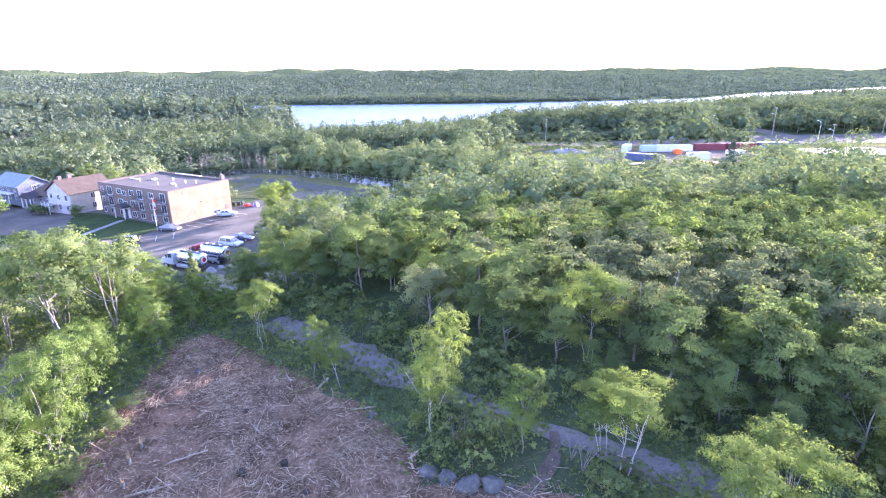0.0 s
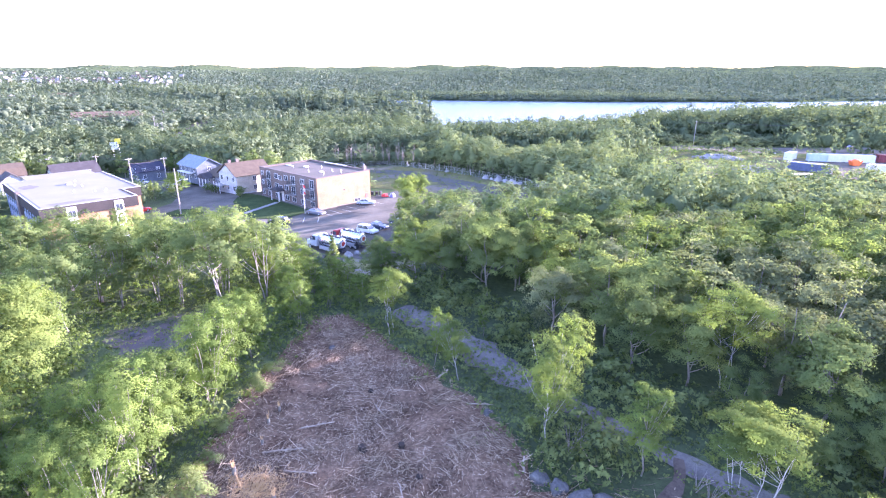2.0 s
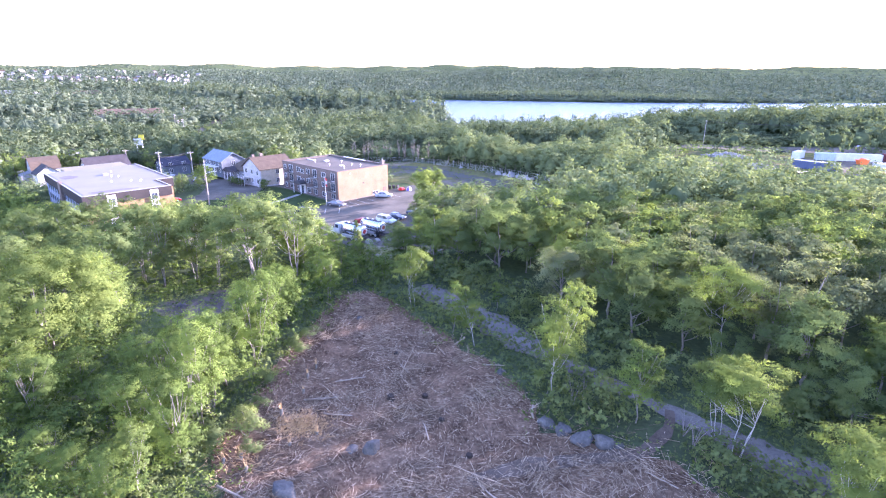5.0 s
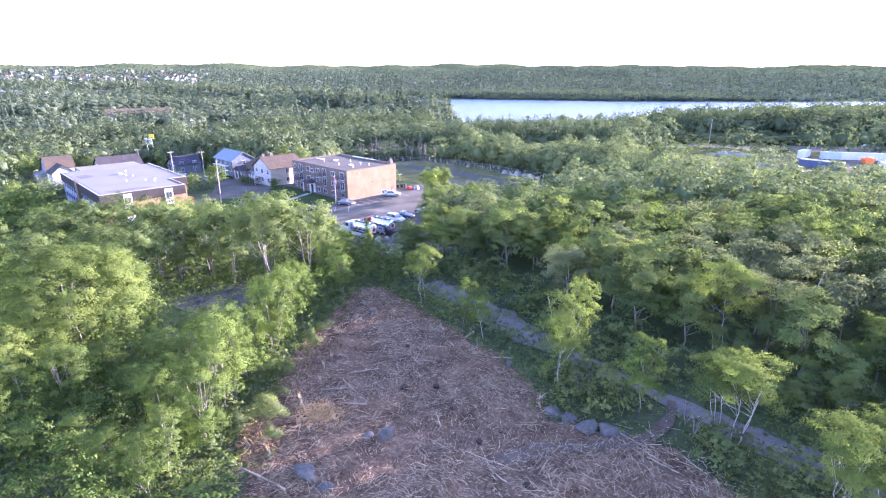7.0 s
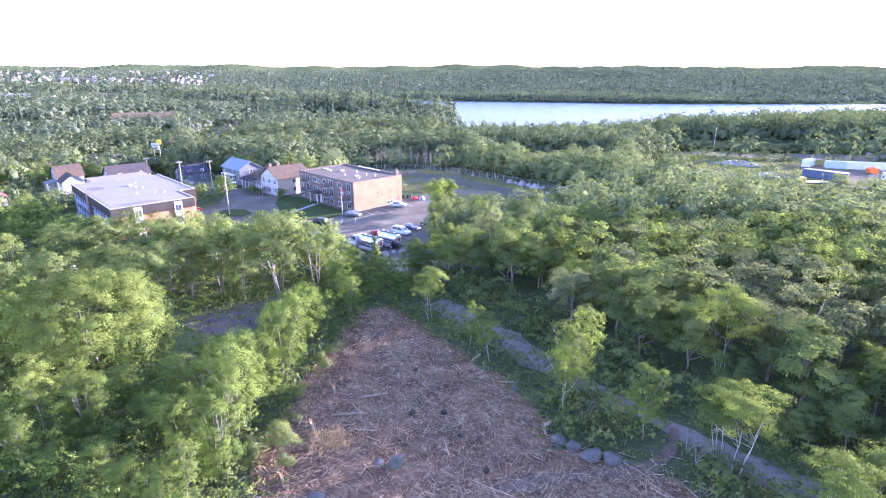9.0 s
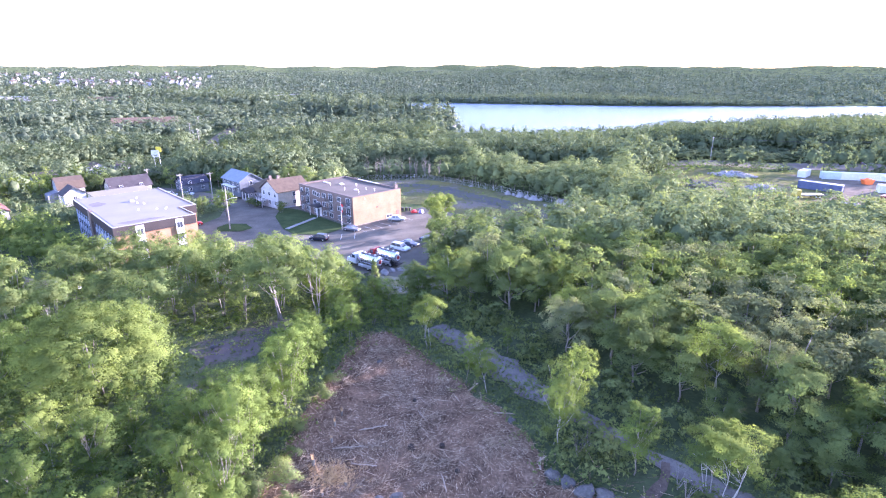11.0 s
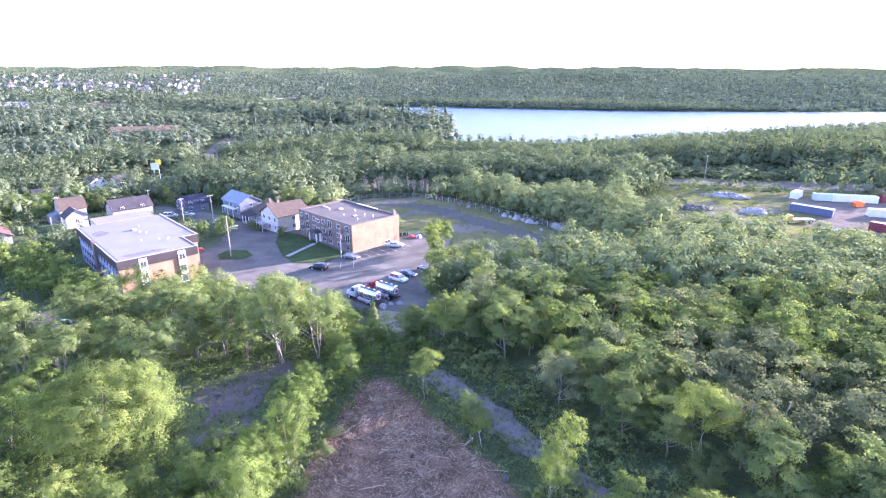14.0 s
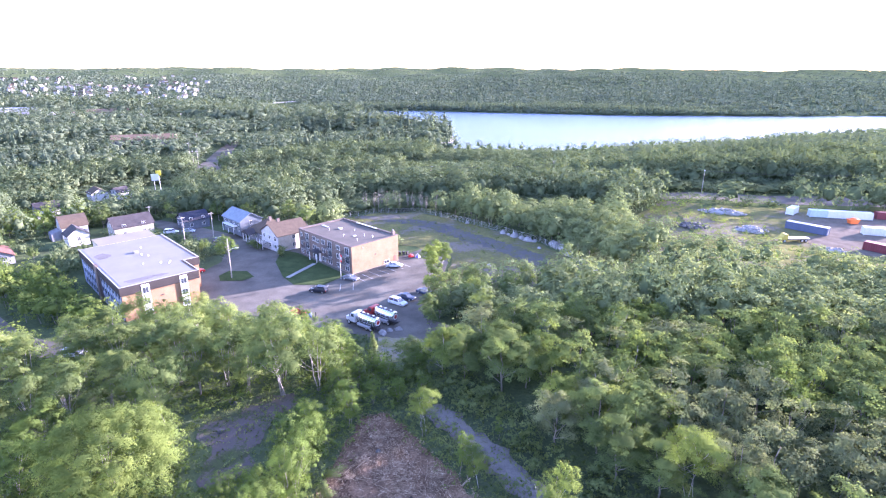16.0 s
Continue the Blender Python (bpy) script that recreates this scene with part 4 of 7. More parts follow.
def plant_single():
    rng = np.random.default_rng(21)
    def put(kind, x, y, h, spread=1.0, tilt=(0, 0)):
        plant(kind, int(rng.integers(0, 3)), x, y, h, rng.uniform(0, 360), spread, None, tilt)
    # birches and saplings by the path
    put("birch", -2.9, 37.2, 10.4, 0.95, (-9, 8))
    put("birch", -3.5, 37.5, 11.4, 0.8, (-9, -11))
    put("birch", -12.2, 44.6, 7.0, 1.1, (0, 9))
    put("clump_birch", -22.4, 52.0, 8.4, 0.95)
    put("aspen", -15.0, 45.6, 7.2, 0.8, (0, 7))
    put("aspen", 4.3, 35.8, 7.8, 1.15)
    put("clump_birch", 11.7, 33.4, 8.6, 1.3, (0, 9))
    put("clump_birch", 10.4, 35.4, 8.0, 1.1, (0, 6))
    put("clump_birch", 16.2, 26.2, 8.4, 1.2)
    put("clump_birch", 19.8, 27.4, 8.6, 1.2)
    put("aspen", -12.0, 54.5, 4.0, 0.9)
    put("aspen", -1.5, 43.2, 3.6, 0.9)
    # the left edge of the clearing
    for x, y, h, s in ((-31.8, 33.6, 10.6, 0.85), (-33.2, 38.4, 9.0, 0.85), (-34.4, 42.6, 7.4, 0.9), (-32.6, 29.4, 8.6, 0.95), (-30.8, 24.0, 10.2, 1.0), (-28.4, 19.4, 9.0, 1.0), (-28.8, 14.0, 5.6, 1.2), (-31.6, 26.8, 7.6, 0.95), (-37.2, 34.0, 5.2, 1.1), (-39.6, 31.0, 5.6, 1.15),
                       (-35.4, 26.0, 6.8, 1.1), (-33.4, 20.4, 7.2, 1.0), (-37.6, 21.4, 5.0, 1.3), (-42.0, 18.9, 7.8, 1.0), (-36.8, 15.6, 4.6, 1.3), (-33.0, 14.4, 4.8, 1.2), (-40.2, 13.6, 4.6, 1.3), (-44.6, 14.2, 6.0, 1.2), (-38.6, 26.2, 6.0, 1.15), (-43.0, 23.4, 5.8, 1.2), (-37.4, 46.6, 6.4, 1.0)):
        put("young_maple", x, y, h, s)
    for x, y, h in ((-46.9, 18.2, 8.4), (-45.2, 20.6, 7.4), (-28.2, 15.5, 6.6)):
        put("birch", x, y, h, 1.0)
    for x, y, h, s in ((-64.5, 25.0, 8.6, 1.0), (-57.0, 18.0, 8.0, 1.0), (-69.0, 32.0, 9.0, 1.0)):
        put("broad_tree", x, y, h, s)
    for x, y, h, s in ((-33.4, 50.5, 6.4, 1.1), (-35.4, 54.0, 6.0, 1.15), (-32.8, 56.8, 5.0, 1.1), (-38.5, 57.0, 6.0, 1.2), (-29.0, 58.6, 4.6, 1.1), (-25.4, 60.4, 4.6, 1.1)):
        put("young_maple", x, y, h, s)
    put("dome_tree", -54.4, 29.4, 10.9, 1.08)
    # tall trees between the clearing and the car park
    for x, y, h, s in ((-49.0, 56.5, 12.6, 1.05), (-43.8, 59.2, 10.8, 0.9), (-61.0, 43.4, 10.4, 0.95), (-56.5, 57.0, 11.4, 1.0), (-76.2, 47.1, 9.4, 1.0), (-64.5, 54.6, 10.8, 1.0), (-70.0, 56.0, 10.8, 1.05), (-79.0, 36.0, 9.0, 1.1), (-69.6, 45.7, 9.8, 1.0), (-80.5, 53.5, 10.5, 1.0), (-53.0, 62.0, 12.2, 1.0), (-57.5, 66.5, 11.6, 1.05), (-62.0, 58.5, 10.5, 0.95), (-66.5, 66.0, 10.4, 1.0), (-74.0, 61.0, 10.8, 1.0),
                       (-73.5, 70.5, 9.6, 1.0), (-82.0, 65.5, 9.8, 1.0), (-82.0, 73.5, 8.8, 0.9), (-90.5, 67.0, 9.4, 0.9), (-88.0, 58.0, 9.8, 1.0), (-63.0, 74.5, 9.0, 0.85), (-90.0, 44.0, 10.2, 1.0), (-79.0, 42.0, 10.0, 1.0), (-98.0, 46.0, 10.0, 1.0), (-71.0, 36.5, 9.6, 0.95), (-84.0, 33.0, 9.6, 1.0), (-75.0, 26.0, 9.6, 1.0), (-86.5, 51.0, 10.0, 1.0), (-93.0, 55.5, 9.6, 0.95), (-77.0, 57.5, 10.4, 1.0)):
        plant("tall_tree", int(rng.integers(0, 3)) + (10 if y > 59 else 0), x, y, h * 1.17, rng.uniform(0, 360), s)
    for x, y, h in ((-49.0, 67.5, 9.2), (-45.5, 63.5, 7.6), (-41.0, 66.4, 6.4), (-36.0, 64.5, 5.6), (-31.0, 70.0, 5.6), (-41.0, 60.5, 6.6), (-37.5, 61.0, 5.8), (-47.0, 72.0, 8.4), (-53.5, 72.5, 8.6), (-33.5, 63.5, 5.4), (-28.5, 66.0, 6.2), (-58.0, 77.0, 8.0), (-44.0, 69.0, 7.0), (-51.0, 76.5, 7.0)):
        plant("young_maple", 10 + int(rng.integers(0, 3)), x, y, h, rng.uniform(0, 360), 1.15)
    put("conifer", -38.4, 69.0, 7.8, 0.95)
    # between the car park and the wood
    for x, y, h, s in ((-35.4, 90.4, 8.6, 0.85), (-35.5, 97.0, 9.0, 0.95), (-36.0, 106.0, 9.0, 0.95), (-41.5, 109.0, 8.6, 0.8), (-39.6, 103.4, 8.4, 0.75), (-28.0, 101.0, 10.4, 1.0), (-24.5, 94.0, 10.0, 0.95), (-19.5, 117.0, 8.6, 0.8), (-21.0, 106.0, 9.6, 0.9), (-32.0, 112.0, 8.4, 0.85), (-13.0, 113.0, 9.6, 0.9)):
        put("tall_tree", x, y, h, s)
    # gardens of the houses
    for x, y, h, s in ((-150.0, 92.0, 6.0, 0.7), (-165.0, 98.0, 5.5, 0.7), (-143.0, 83.0, 7.0, 0.8), (-127.0, 75.0, 7.5, 0.8), (-118.0, 69.5, 7.0, 0.8), (-136.0, 71.0, 7.5, 0.9), (-151.0, 77.0, 7.0, 0.9), (-196.0, 108.0, 7.0, 0.9), (-183.0, 104.0, 5.0, 0.7), (-119.5, 118.5, 6.0, 0.7), (-150.0, 160.5, 9.0, 0.9), (-132.0, 156.0, 10.0, 0.9), (-118.0, 161.0, 10.0, 0.95), (-104.0, 152.0, 10.0, 0.9), (-166.0, 153.0, 9.0, 0.95), (-186.0, 139.0, 10.0, 1.0), (-190.0, 120.0, 8.6, 0.9)):
        plant("maple", 10 + int(rng.integers(0, 3)), x, y, h, rng.uniform(0, 360), s)
    plant("broad_tree", 10, -105.6, 112.0, 8.6, 40, 0.85)
    for x, y, h in ((-108.7, 127.6, 2.4), (-106.6, 126.8, 2.2), (-95.4, 123.2, 2.6), (-94.4, 121.4, 2.2), (-104.6, 125.6, 1.8), (-110.6, 128.4, 2.2)):
        put("bush", x, y, h, 1.1)
    for x, y, h, s in ((-46.6, 121.6, 9.4, 0.95), (-48.6, 131.0, 7.6, 0.9), (-44.6, 126.4, 8.8, 0.95), (-43.6, 117.0, 7.6, 0.9)):
        plant("ash", 1, x, y, h, rng.uniform(0, 360), s)
    # bare grey trees behind the field's fence
    bare = None
    for k, (x, y, h) in enumerate(((-98.5, 187.0, 10.0), (-95.6, 189.4, 9.4), (-93.0, 187.6, 10.4), (-90.4, 190.2, 9.6), (-87.6, 191.6, 10.2), (-84.8, 190.6, 9.0), (-82.0, 192.6, 10.0), (-78.8, 190.4, 9.8), (-75.8, 192.0, 10.6), (-72.6, 188.8, 9.2), (-68.8, 189.6, 10.0), (-94.0, 193.2, 10.0))):
        m = pose(x, y, z_at(x, y), 0, 0, 47 * k) @ Matrix.Diagonal((h / 10, h / 10, h / 10, 1))
        if bare is None:
            ends = crown_points(np.random.default_rng(808), 10, 1.5, 2.5, 40, 1, 0.2, "oval")[0]
            bare = thing("bare_tree", m, "bare grey tree with thin leafless branches", "tree", "bare trees")
            mesh_part("trunk", trunk_mesh(np.random.default_rng(809), 10, ends, 0.10, 2, 5, 36), BARK_GREY, bare)
        else:
            copy_thing(bare, Matrix.Identity(4)).matrix_basis = m
    # single pines standing out of the wood
    for x, y, h in ((14.0, 118.0, 11.5), (62.0, 132.0, 12.0), (-9.0, 74.0, 10.5)):
        put("pine", x, y, h, 1.1)
    # one yellow-green ash with pale forked stems at the wood's edge
    put("clump_birch", 12.4, 50.5, 11.0, 1.15)
    put("clump_birch", 31.0, 46.5, 9.0, 1.1)


def plant_shrubs():
    rng = np.random.default_rng(29)
    for x, y, h in ((-25.8, 23.4, 2.0), (-26.6, 25.2, 1.7), (-24.4, 22.0, 1.3), (-27.6, 21.8, 1.8), (-28.8, 30.6, 1.6), (-29.6, 37.0, 1.7), (-30.2, 40.4, 1.5), (-27.2, 27.6, 1.2)):
        tagged(plant("bush", int(rng.integers(0, 3)), x, y, h, rng.uniform(0, 360), 1.1), "low yellow-green shrub at the clearing's edge")


def plant_bushes():
    rng = np.random.default_rng(33)
    shapes = templates(620, 8, 2.0, 1.25, -0.2, 24, 8, 0.22, core=0)
    def strip(x, y):
        d = poly_distance(x, y, PATH_LINE)
        c = poly_distance(x, y, CLEARING)
        by_path = (c > 0.9) & (d < -1.25) & (x > -31) & (y > 15) & (np.hypot(x - 5.8, y - 34) > 3.2)
        wood_edge = (d > 1.9) & (d < 9) & (x > -34) & (x < 60)
        return by_path | (wood_edge & (rng.uniform(size=x.shape) < 0.72))
    x, y = scatter(rng, -36, 60, 8, 70, 1.75, strip)
    near = poly_distance(x, y, PATH_LINE) < 0
    spots = np.stack([x, y, ground_z(x, y) - 0.1, np.where(near, rng.uniform(0.35, 1.25, len(x)), rng.uniform(0.5, 1.25, len(x)) ** 2 * 1.25) + near * (0.28 * smoothstep(-8, -3, x) + 0.3 * smoothstep(-3, -1, x) * smoothstep(12, 8, x))], 1)
    woods("undergrowth", spots, shapes, LEAF_SHRUB, "low green bushes and ferns along the path", 41)
    # knee-high herbs and grass that close the ground and ragged the path's edges
    tufts = templates(660, 8, 0.55, 0.55, 0.0, 6, 4, 0.18, core=0)
    def herbs(x, y):
        d = poly_distance(x, y, PATH_LINE)
        c = poly_distance(x, y, CLEARING)
        beside = (np.abs(d) > 1.0 + 0.55 * np.sin(x * 1.3) * np.cos(y * 1.7)) & (c > -0.2) & (d < 12) & (x > -36) & (x < 46) & (y > 10) & (np.hypot(x - 5.8, y - 34.5) > 1.7)
        return (beside & ((d < 5) | (rng.uniform(size=x.shape) < 0.5))) | ((x < -20) & (c > -0.5) & (x > -64) & (rng.uniform(size=x.shape) < np.where(poly_distance(x, y, PATCH) > -0.8, 0.5, 0.5)) & (y > 12))
    x, y = scatter(rng, -64, 46, 10, 72, 0.95, herbs)
    spots = np.stack([x, y, ground_z(x, y) - 0.04, rng.uniform(0.6, 1.5, len(x))], 1)
    woods("herbs", spots, tufts, LEAF_SHRUB, "knee-high grass and herbs beside the path", 47)
    # yellowish weeds and shoots that creep in over the margin of the clearing
    def margin(x, y):
        c = poly_distance(x, y, CLEARING)
        return (c > -1.7 - 1.3 * np.sin(x * 0.9) * np.cos(y * 0.8)) & (c < 1.0) & (y > 8) & (rng.uniform(size=x.shape) < np.where(x < -18, 0.62, 0.42)) & (np.hypot(x - 4.0, y - 31.5) > 3.5)
    x, y = scatter(rng, -38, 16, 8, 58, 0.85, margin)
    spots = np.stack([x, y, ground_z(x, y) - 0.02, rng.uniform(0.5, 1.5, len(x)), rng.uniform(0.6, 2.2, len(x))], 1)
    woods("weeds", spots, templates(665, 8, 0.6, 0.42, 0.0, 7, 4, 0.13, core=0), LEAF_BIRCH, "yellow-green weeds and shoots at the clearing's margin", 51)
    def left(x, y):
        return (poly_distance(x, y, CLEARING) > 0.8) & (poly_distance(x, y, PATCH) > 0.6) & (poly_distance(x, y, CAR_PARK) > 1.5) & (x < -22) & (x > -100) & (y > 8) & (y - 0.0 * x < 84) & ((x < -28.5) | (y < 22))
    x, y = scatter(rng, -100, -22, 8, 84, 2.5, left)
    spots = np.stack([x, y, ground_z(x, y) - 0.1, rng.uniform(0.4, 1.25, len(x))], 1)
    woods("undergrowth", spots, shapes, LEAF_YOUNG, "leafy undergrowth beneath the trees", 42)
    # the thicket of young growth at the clearing's left edge
    def thicket(x, y):
        return (poly_distance(x, y, CLEARING) > 1.3) & (poly_distance(x, y, PATCH) > 2.2) & (x < -26) & (x > -72) & (y > 6) & (y < 52 + 0.0 * x) & ((y < 37) | (x > -42))
    x, y = scatter(rng, -72, -24, 6, 54, 2.9, thicket)
    spots = np.stack([x, y, ground_z(x, y) - 0.2, rng.uniform(0.6, 1.0, len(x)), rng.uniform(0.55, 1.15, len(x))], 1)
    woods("saplings", spots, templates(700, 8, 5.0, 1.7, 0.3, 60, 10, 0.23, core=0), LEAF_YOUNG, "dense thicket of light green saplings", 49)
    def far_left(x, y):
        lane = np.minimum(np.abs(y - 59 - np.maximum(0, -x - 118) * 0.3), 99)
        return (poly_distance(x, y, HOUSE_AREA) > 1.5) & (x < -92) & (lane > 5) & (np.hypot(x, y) < 260) & (road_gap(x, y) > 7)
    x, y = scatter(rng, -240, -92, 5, 150, 5.2, far_left)
    spots = np.stack([x, y, ground_z(x, y) - 0.2, rng.uniform(0.5, 0.95, len(x))], 1)
    woods("woodland", spots, templates(640, 8, 10, 3.9, 0.6, 70, 8, 0.54, core=1), LEAF_BIRCH, "leafy garden trees and thickets by the lane", 43, 1)
    x, y = scatter(rng, -165, -105, 62, 98, 3.4, lambda x, y: (poly_distance(x, y, [(-165, 84), (-108, 62), (-100, 66), (-103, 71), (-140, 86), (-160, 97)]) < 0))
    spots = np.stack([x, y, ground_z(x, y) - 0.1, rng.uniform(0.7, 1.7, len(x))], 1)
    woods("undergrowth", spots, shapes, LEAF_BIRCH, "hedges and bushes beside the long block", 44)
    # gardens round the houses
    homes = [(-179, 120), (-166, 112), (-161, 125), (-164, 92), (-142, 150), (-121, 141), (-107, 135), (-100, 130), (-126, 133), (-150, 138), (-152, 142)]
    def garden(x, y):
        ok = (poly_distance(x, y, HOUSE_AREA) < 2) & (poly_distance(x, y, CAR_PARK) > 1.5) & ((x < -106) | (y > 142)) & ((x > -170) | (y > 96) | (y < 90))
        for hx, hy in homes:
            ok &= np.hypot(x - hx + 2, y - hy - 2) > 9.5
        ok &= poly_distance(x, y, [(-102, 70), (-94, 93), (-130, 114), (-140, 92)]) > 2.5
        return ok & (np.sin(x * 0.19 + 2) * np.cos(y * 0.23) + rng.uniform(-0.6, 0.6, x.shape) > -0.25) & (poly_distance(x, y, FIELD_AREA) > 2)
    x, y = scatter(rng, -205, -62, 66, 162, 3.6, garden)
    spots = np.stack([x, y, ground_z(x, y) - 0.2, rng.uniform(0.35, 0.62, len(x)), rng.uniform(0.2, 0.62, len(x))], 1)
    woods("garden_shrubs", spots, templates(680, 6, 10, 4.4, 0.0, 50, 6, 0.85, core=1), LEAF_MID, "hedges, bushes and small trees in the gardens", 48)
    # shrubs on the verge before the yard
    x, y = scatter(rng, 0, 300, 140, 240, 3.2, lambda x, y: ((poly_distance(x, y, VERGE) < -1) & (rng.uniform(size=x.shape) < 0.8)) | ((poly_distance(x, y, ROADSIDE) < -3) & (rng.uniform(size=x.shape) < 0.25)))
    spots = np.stack([x, y, ground_z(x, y) - 0.1, rng.uniform(0.5, 1.3, len(x))], 1)
    woods("undergrowth", spots, shapes, LEAF_YOUNG, "low light-green shrubs before the storage yard", 46)
    # bushes along the road
    x, y = scatter(rng, 12, 78, 222, 236, 3.4, lambda x, y: (np.abs(y - 224 - 0.09 * x) < 3.2) & ((x < 60) | (x > 70)))
    spots = np.stack([x, y, ground_z(x, y) - 0.1, rng.uniform(1.4, 2.3, len(x)), rng.uniform(1.2, 2.0, len(x))], 1)
    woods("undergrowth", spots, shapes, LEAF_MID, "row of dense green bushes beside the road", 50)
    # weeds on the field and in the yard
    x, y = scatter(rng, -105, 120, 116, 230, 2.6, lambda x, y: ((poly_distance(x, y, FIELD_AREA) < 0) & (rng.uniform(size=x.shape) < 0.5) & (np.sin(x * 0.13) + np.cos(y * 0.17 + x * 0.05) > -0.5)) | ((poly_distance(x, y, YARD) < 0) & (x < 48) & (rng.uniform(size=x.shape) < 0.7)))
    spots = np.stack([x, y, ground_z(x, y) - 0.1, rng.uniform(0.2, 0.5, len(x)) * np.where(x > 0, 1.8, 1.0)], 1)
    woods("weeds", spots, shapes, LEAF_BIRCH, "tufts of weeds and yellow-green grass", 45)


plant_woods()
plant_single()
plant_shrubs()
plant_bushes()


# ---- buildings ----
def brick(name, low, high, mortar, local=True):
    m, n, l = nodes_of(name)
    tc = n.new("ShaderNodeTexCoord").outputs["Object"]
    sep, com = n.new("ShaderNodeSeparateXYZ"), n.new("ShaderNodeCombineXYZ")
    l.new(tc, sep.inputs[0])
    add = n.new("ShaderNodeMath")
    l.new(sep.outputs[0], add.inputs[0])
    l.new(sep.outputs[1], add.inputs[1])
    l.new(add.outputs[0], com.inputs[0])
    l.new(sep.outputs[2], com.inputs[1])
    t = n.new("ShaderNodeTexBrick")
    t.inputs["Scale"].default_value = 1.0
    t.inputs["Brick Width"].default_value, t.inputs["Row Height"].default_value, t.inputs["Mortar Size"].default_value = 0.22, 0.075, 0.008
    t.inputs["Color1"].default_value, t.inputs["Color2"].default_value, t.inputs["Mortar"].default_value = (*low, 1), (*high, 1), (*mortar, 1)
    l.new(com.outputs[0], t.inputs["Vector"])
    stain = steps(n, l, noise_at(n, l, tc, 0.35, 5), [(0.3, (0.80, 0.78, 0.76)), (0.7, (1.08, 1.06, 1.04))])
    finish(n, l, blend(n, l, 1.0, t.outputs["Color"], stain, "MULTIPLY"), 0.9, 0, t.outputs["Fac"], -0.3, 0.01, 0.05)
    return m


def courses(name, colour, gap, rough=0.8, shade=0.72, axis=2):
    """Boards, shingles or seams laid in even courses along one axis."""
    m, n, l = nodes_of(name)
    tc = n.new("ShaderNodeTexCoord").outputs["Object"]
    sep = n.new("ShaderNodeSeparateXYZ")
    l.new(tc, sep.inputs[0])
    f = n.new("ShaderNodeMath")
    f.operation = "MULTIPLY"
    f.inputs[1].default_value = 1 / gap
    l.new(sep.outputs[axis], f.inputs[0])
    g = n.new("ShaderNodeMath")
    g.operation = "FRACT"
    l.new(f.outputs[0], g.inputs[0])
    c = steps(n, l, g.outputs[0], [(0.0, tuple(shade * v for v in colour)), (0.12, colour), (1.0, colour)])
    dirt = steps(n, l, noise_at(n, l, tc, 0.8, 6), [(0.3, (0.75, 0.74, 0.73)), (0.65, (1.05, 1.05, 1.05))])
    finish(n, l, blend(n, l, 1.0, c, dirt, "MULTIPLY"), rough, 0, g.outputs[0], 0.35, 0.02, 0.06)
    return m


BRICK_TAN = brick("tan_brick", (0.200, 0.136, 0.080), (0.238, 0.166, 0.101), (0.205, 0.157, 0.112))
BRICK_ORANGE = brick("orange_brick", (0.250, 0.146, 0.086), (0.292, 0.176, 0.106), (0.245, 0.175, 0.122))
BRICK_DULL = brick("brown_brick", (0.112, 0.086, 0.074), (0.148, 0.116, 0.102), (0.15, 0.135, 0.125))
ROOF_GRAVEL = surface("gravel_roof", [(0.3, (0.064, 0.059, 0.053)), (0.5, (0.090, 0.083, 0.073)), (0.7, (0.120, 0.110, 0.096))], 0.15, 7, 0.95, 0, 0.4, 0.02, True, 0.5, 0.01)
ROOF_PALE = surface("pale_roof_membrane", [(0.3, (0.125, 0.124, 0.126)), (0.7, (0.160, 0.159, 0.162))], 0.11, 3, 0.9, 0, 0.1, 0.01, True, 0.25, 0.01)
ROOF_STAIN = surface("stained_roof_membrane", [(0.3, (0.085, 0.080, 0.078)), (0.7, (0.135, 0.130, 0.128))], 0.3, 3, 0.9, 0, 0.1, 0.01, True, 0.4, 0.01)
ROOF_CREAM = surface("cream_roof_gravel", [(0.3, (0.135, 0.126, 0.098)), (0.7, (0.175, 0.164, 0.128))], 0.2, 5, 0.9, 0, 0.2, 0.01, True, 0.4, 0.01)
ROOF_TRIM = paint("pale_roof_trim", (0.24, 0.24, 0.235), 0.6)
SHINGLE_BROWN = courses("brown_shingles", (0.074, 0.058, 0.044), 0.16)
SHINGLE_DARK = courses("dark_shingles", (0.048, 0.044, 0.046), 0.16)
SHINGLE_RED = courses("red_brown_shingles", (0.10, 0.052, 0.043), 0.16)
ROOF_BLUE = courses("blue_metal_roof", (0.125, 0.155, 0.19), 0.4, 0.45, 0.85, 0)
SIDING_WHITE = courses("white_siding", (0.38, 0.38, 0.385), 0.15)
SIDING_CREAM = courses("cream_siding", (0.36, 0.325, 0.265), 0.15)
SIDING_GREY = courses("grey_siding", (0.20, 0.20, 0.22), 0.15)
SIDING_SLATE = courses("slate_siding", (0.10, 0.115, 0.135), 0.15)
SIDING_BLUE = courses("blue_grey_panel", (0.17, 0.20, 0.28), 1.2)
m, n, l = nodes_of("window_glass")
finish(n, l, steps(n, l, noise_at(n, l, object_place(n), 0.5, 2), [(0.3, (0.03, 0.035, 0.045)), (0.7, (0.06, 0.07, 0.085))]), 0.06, 0.0, None, 0, 0, 0.8)
GLASS = m

TURN = 154.3
U, V = Vector((-0.9011, 0.4337, 0)), Vector((0.4337, 0.9011, 0))


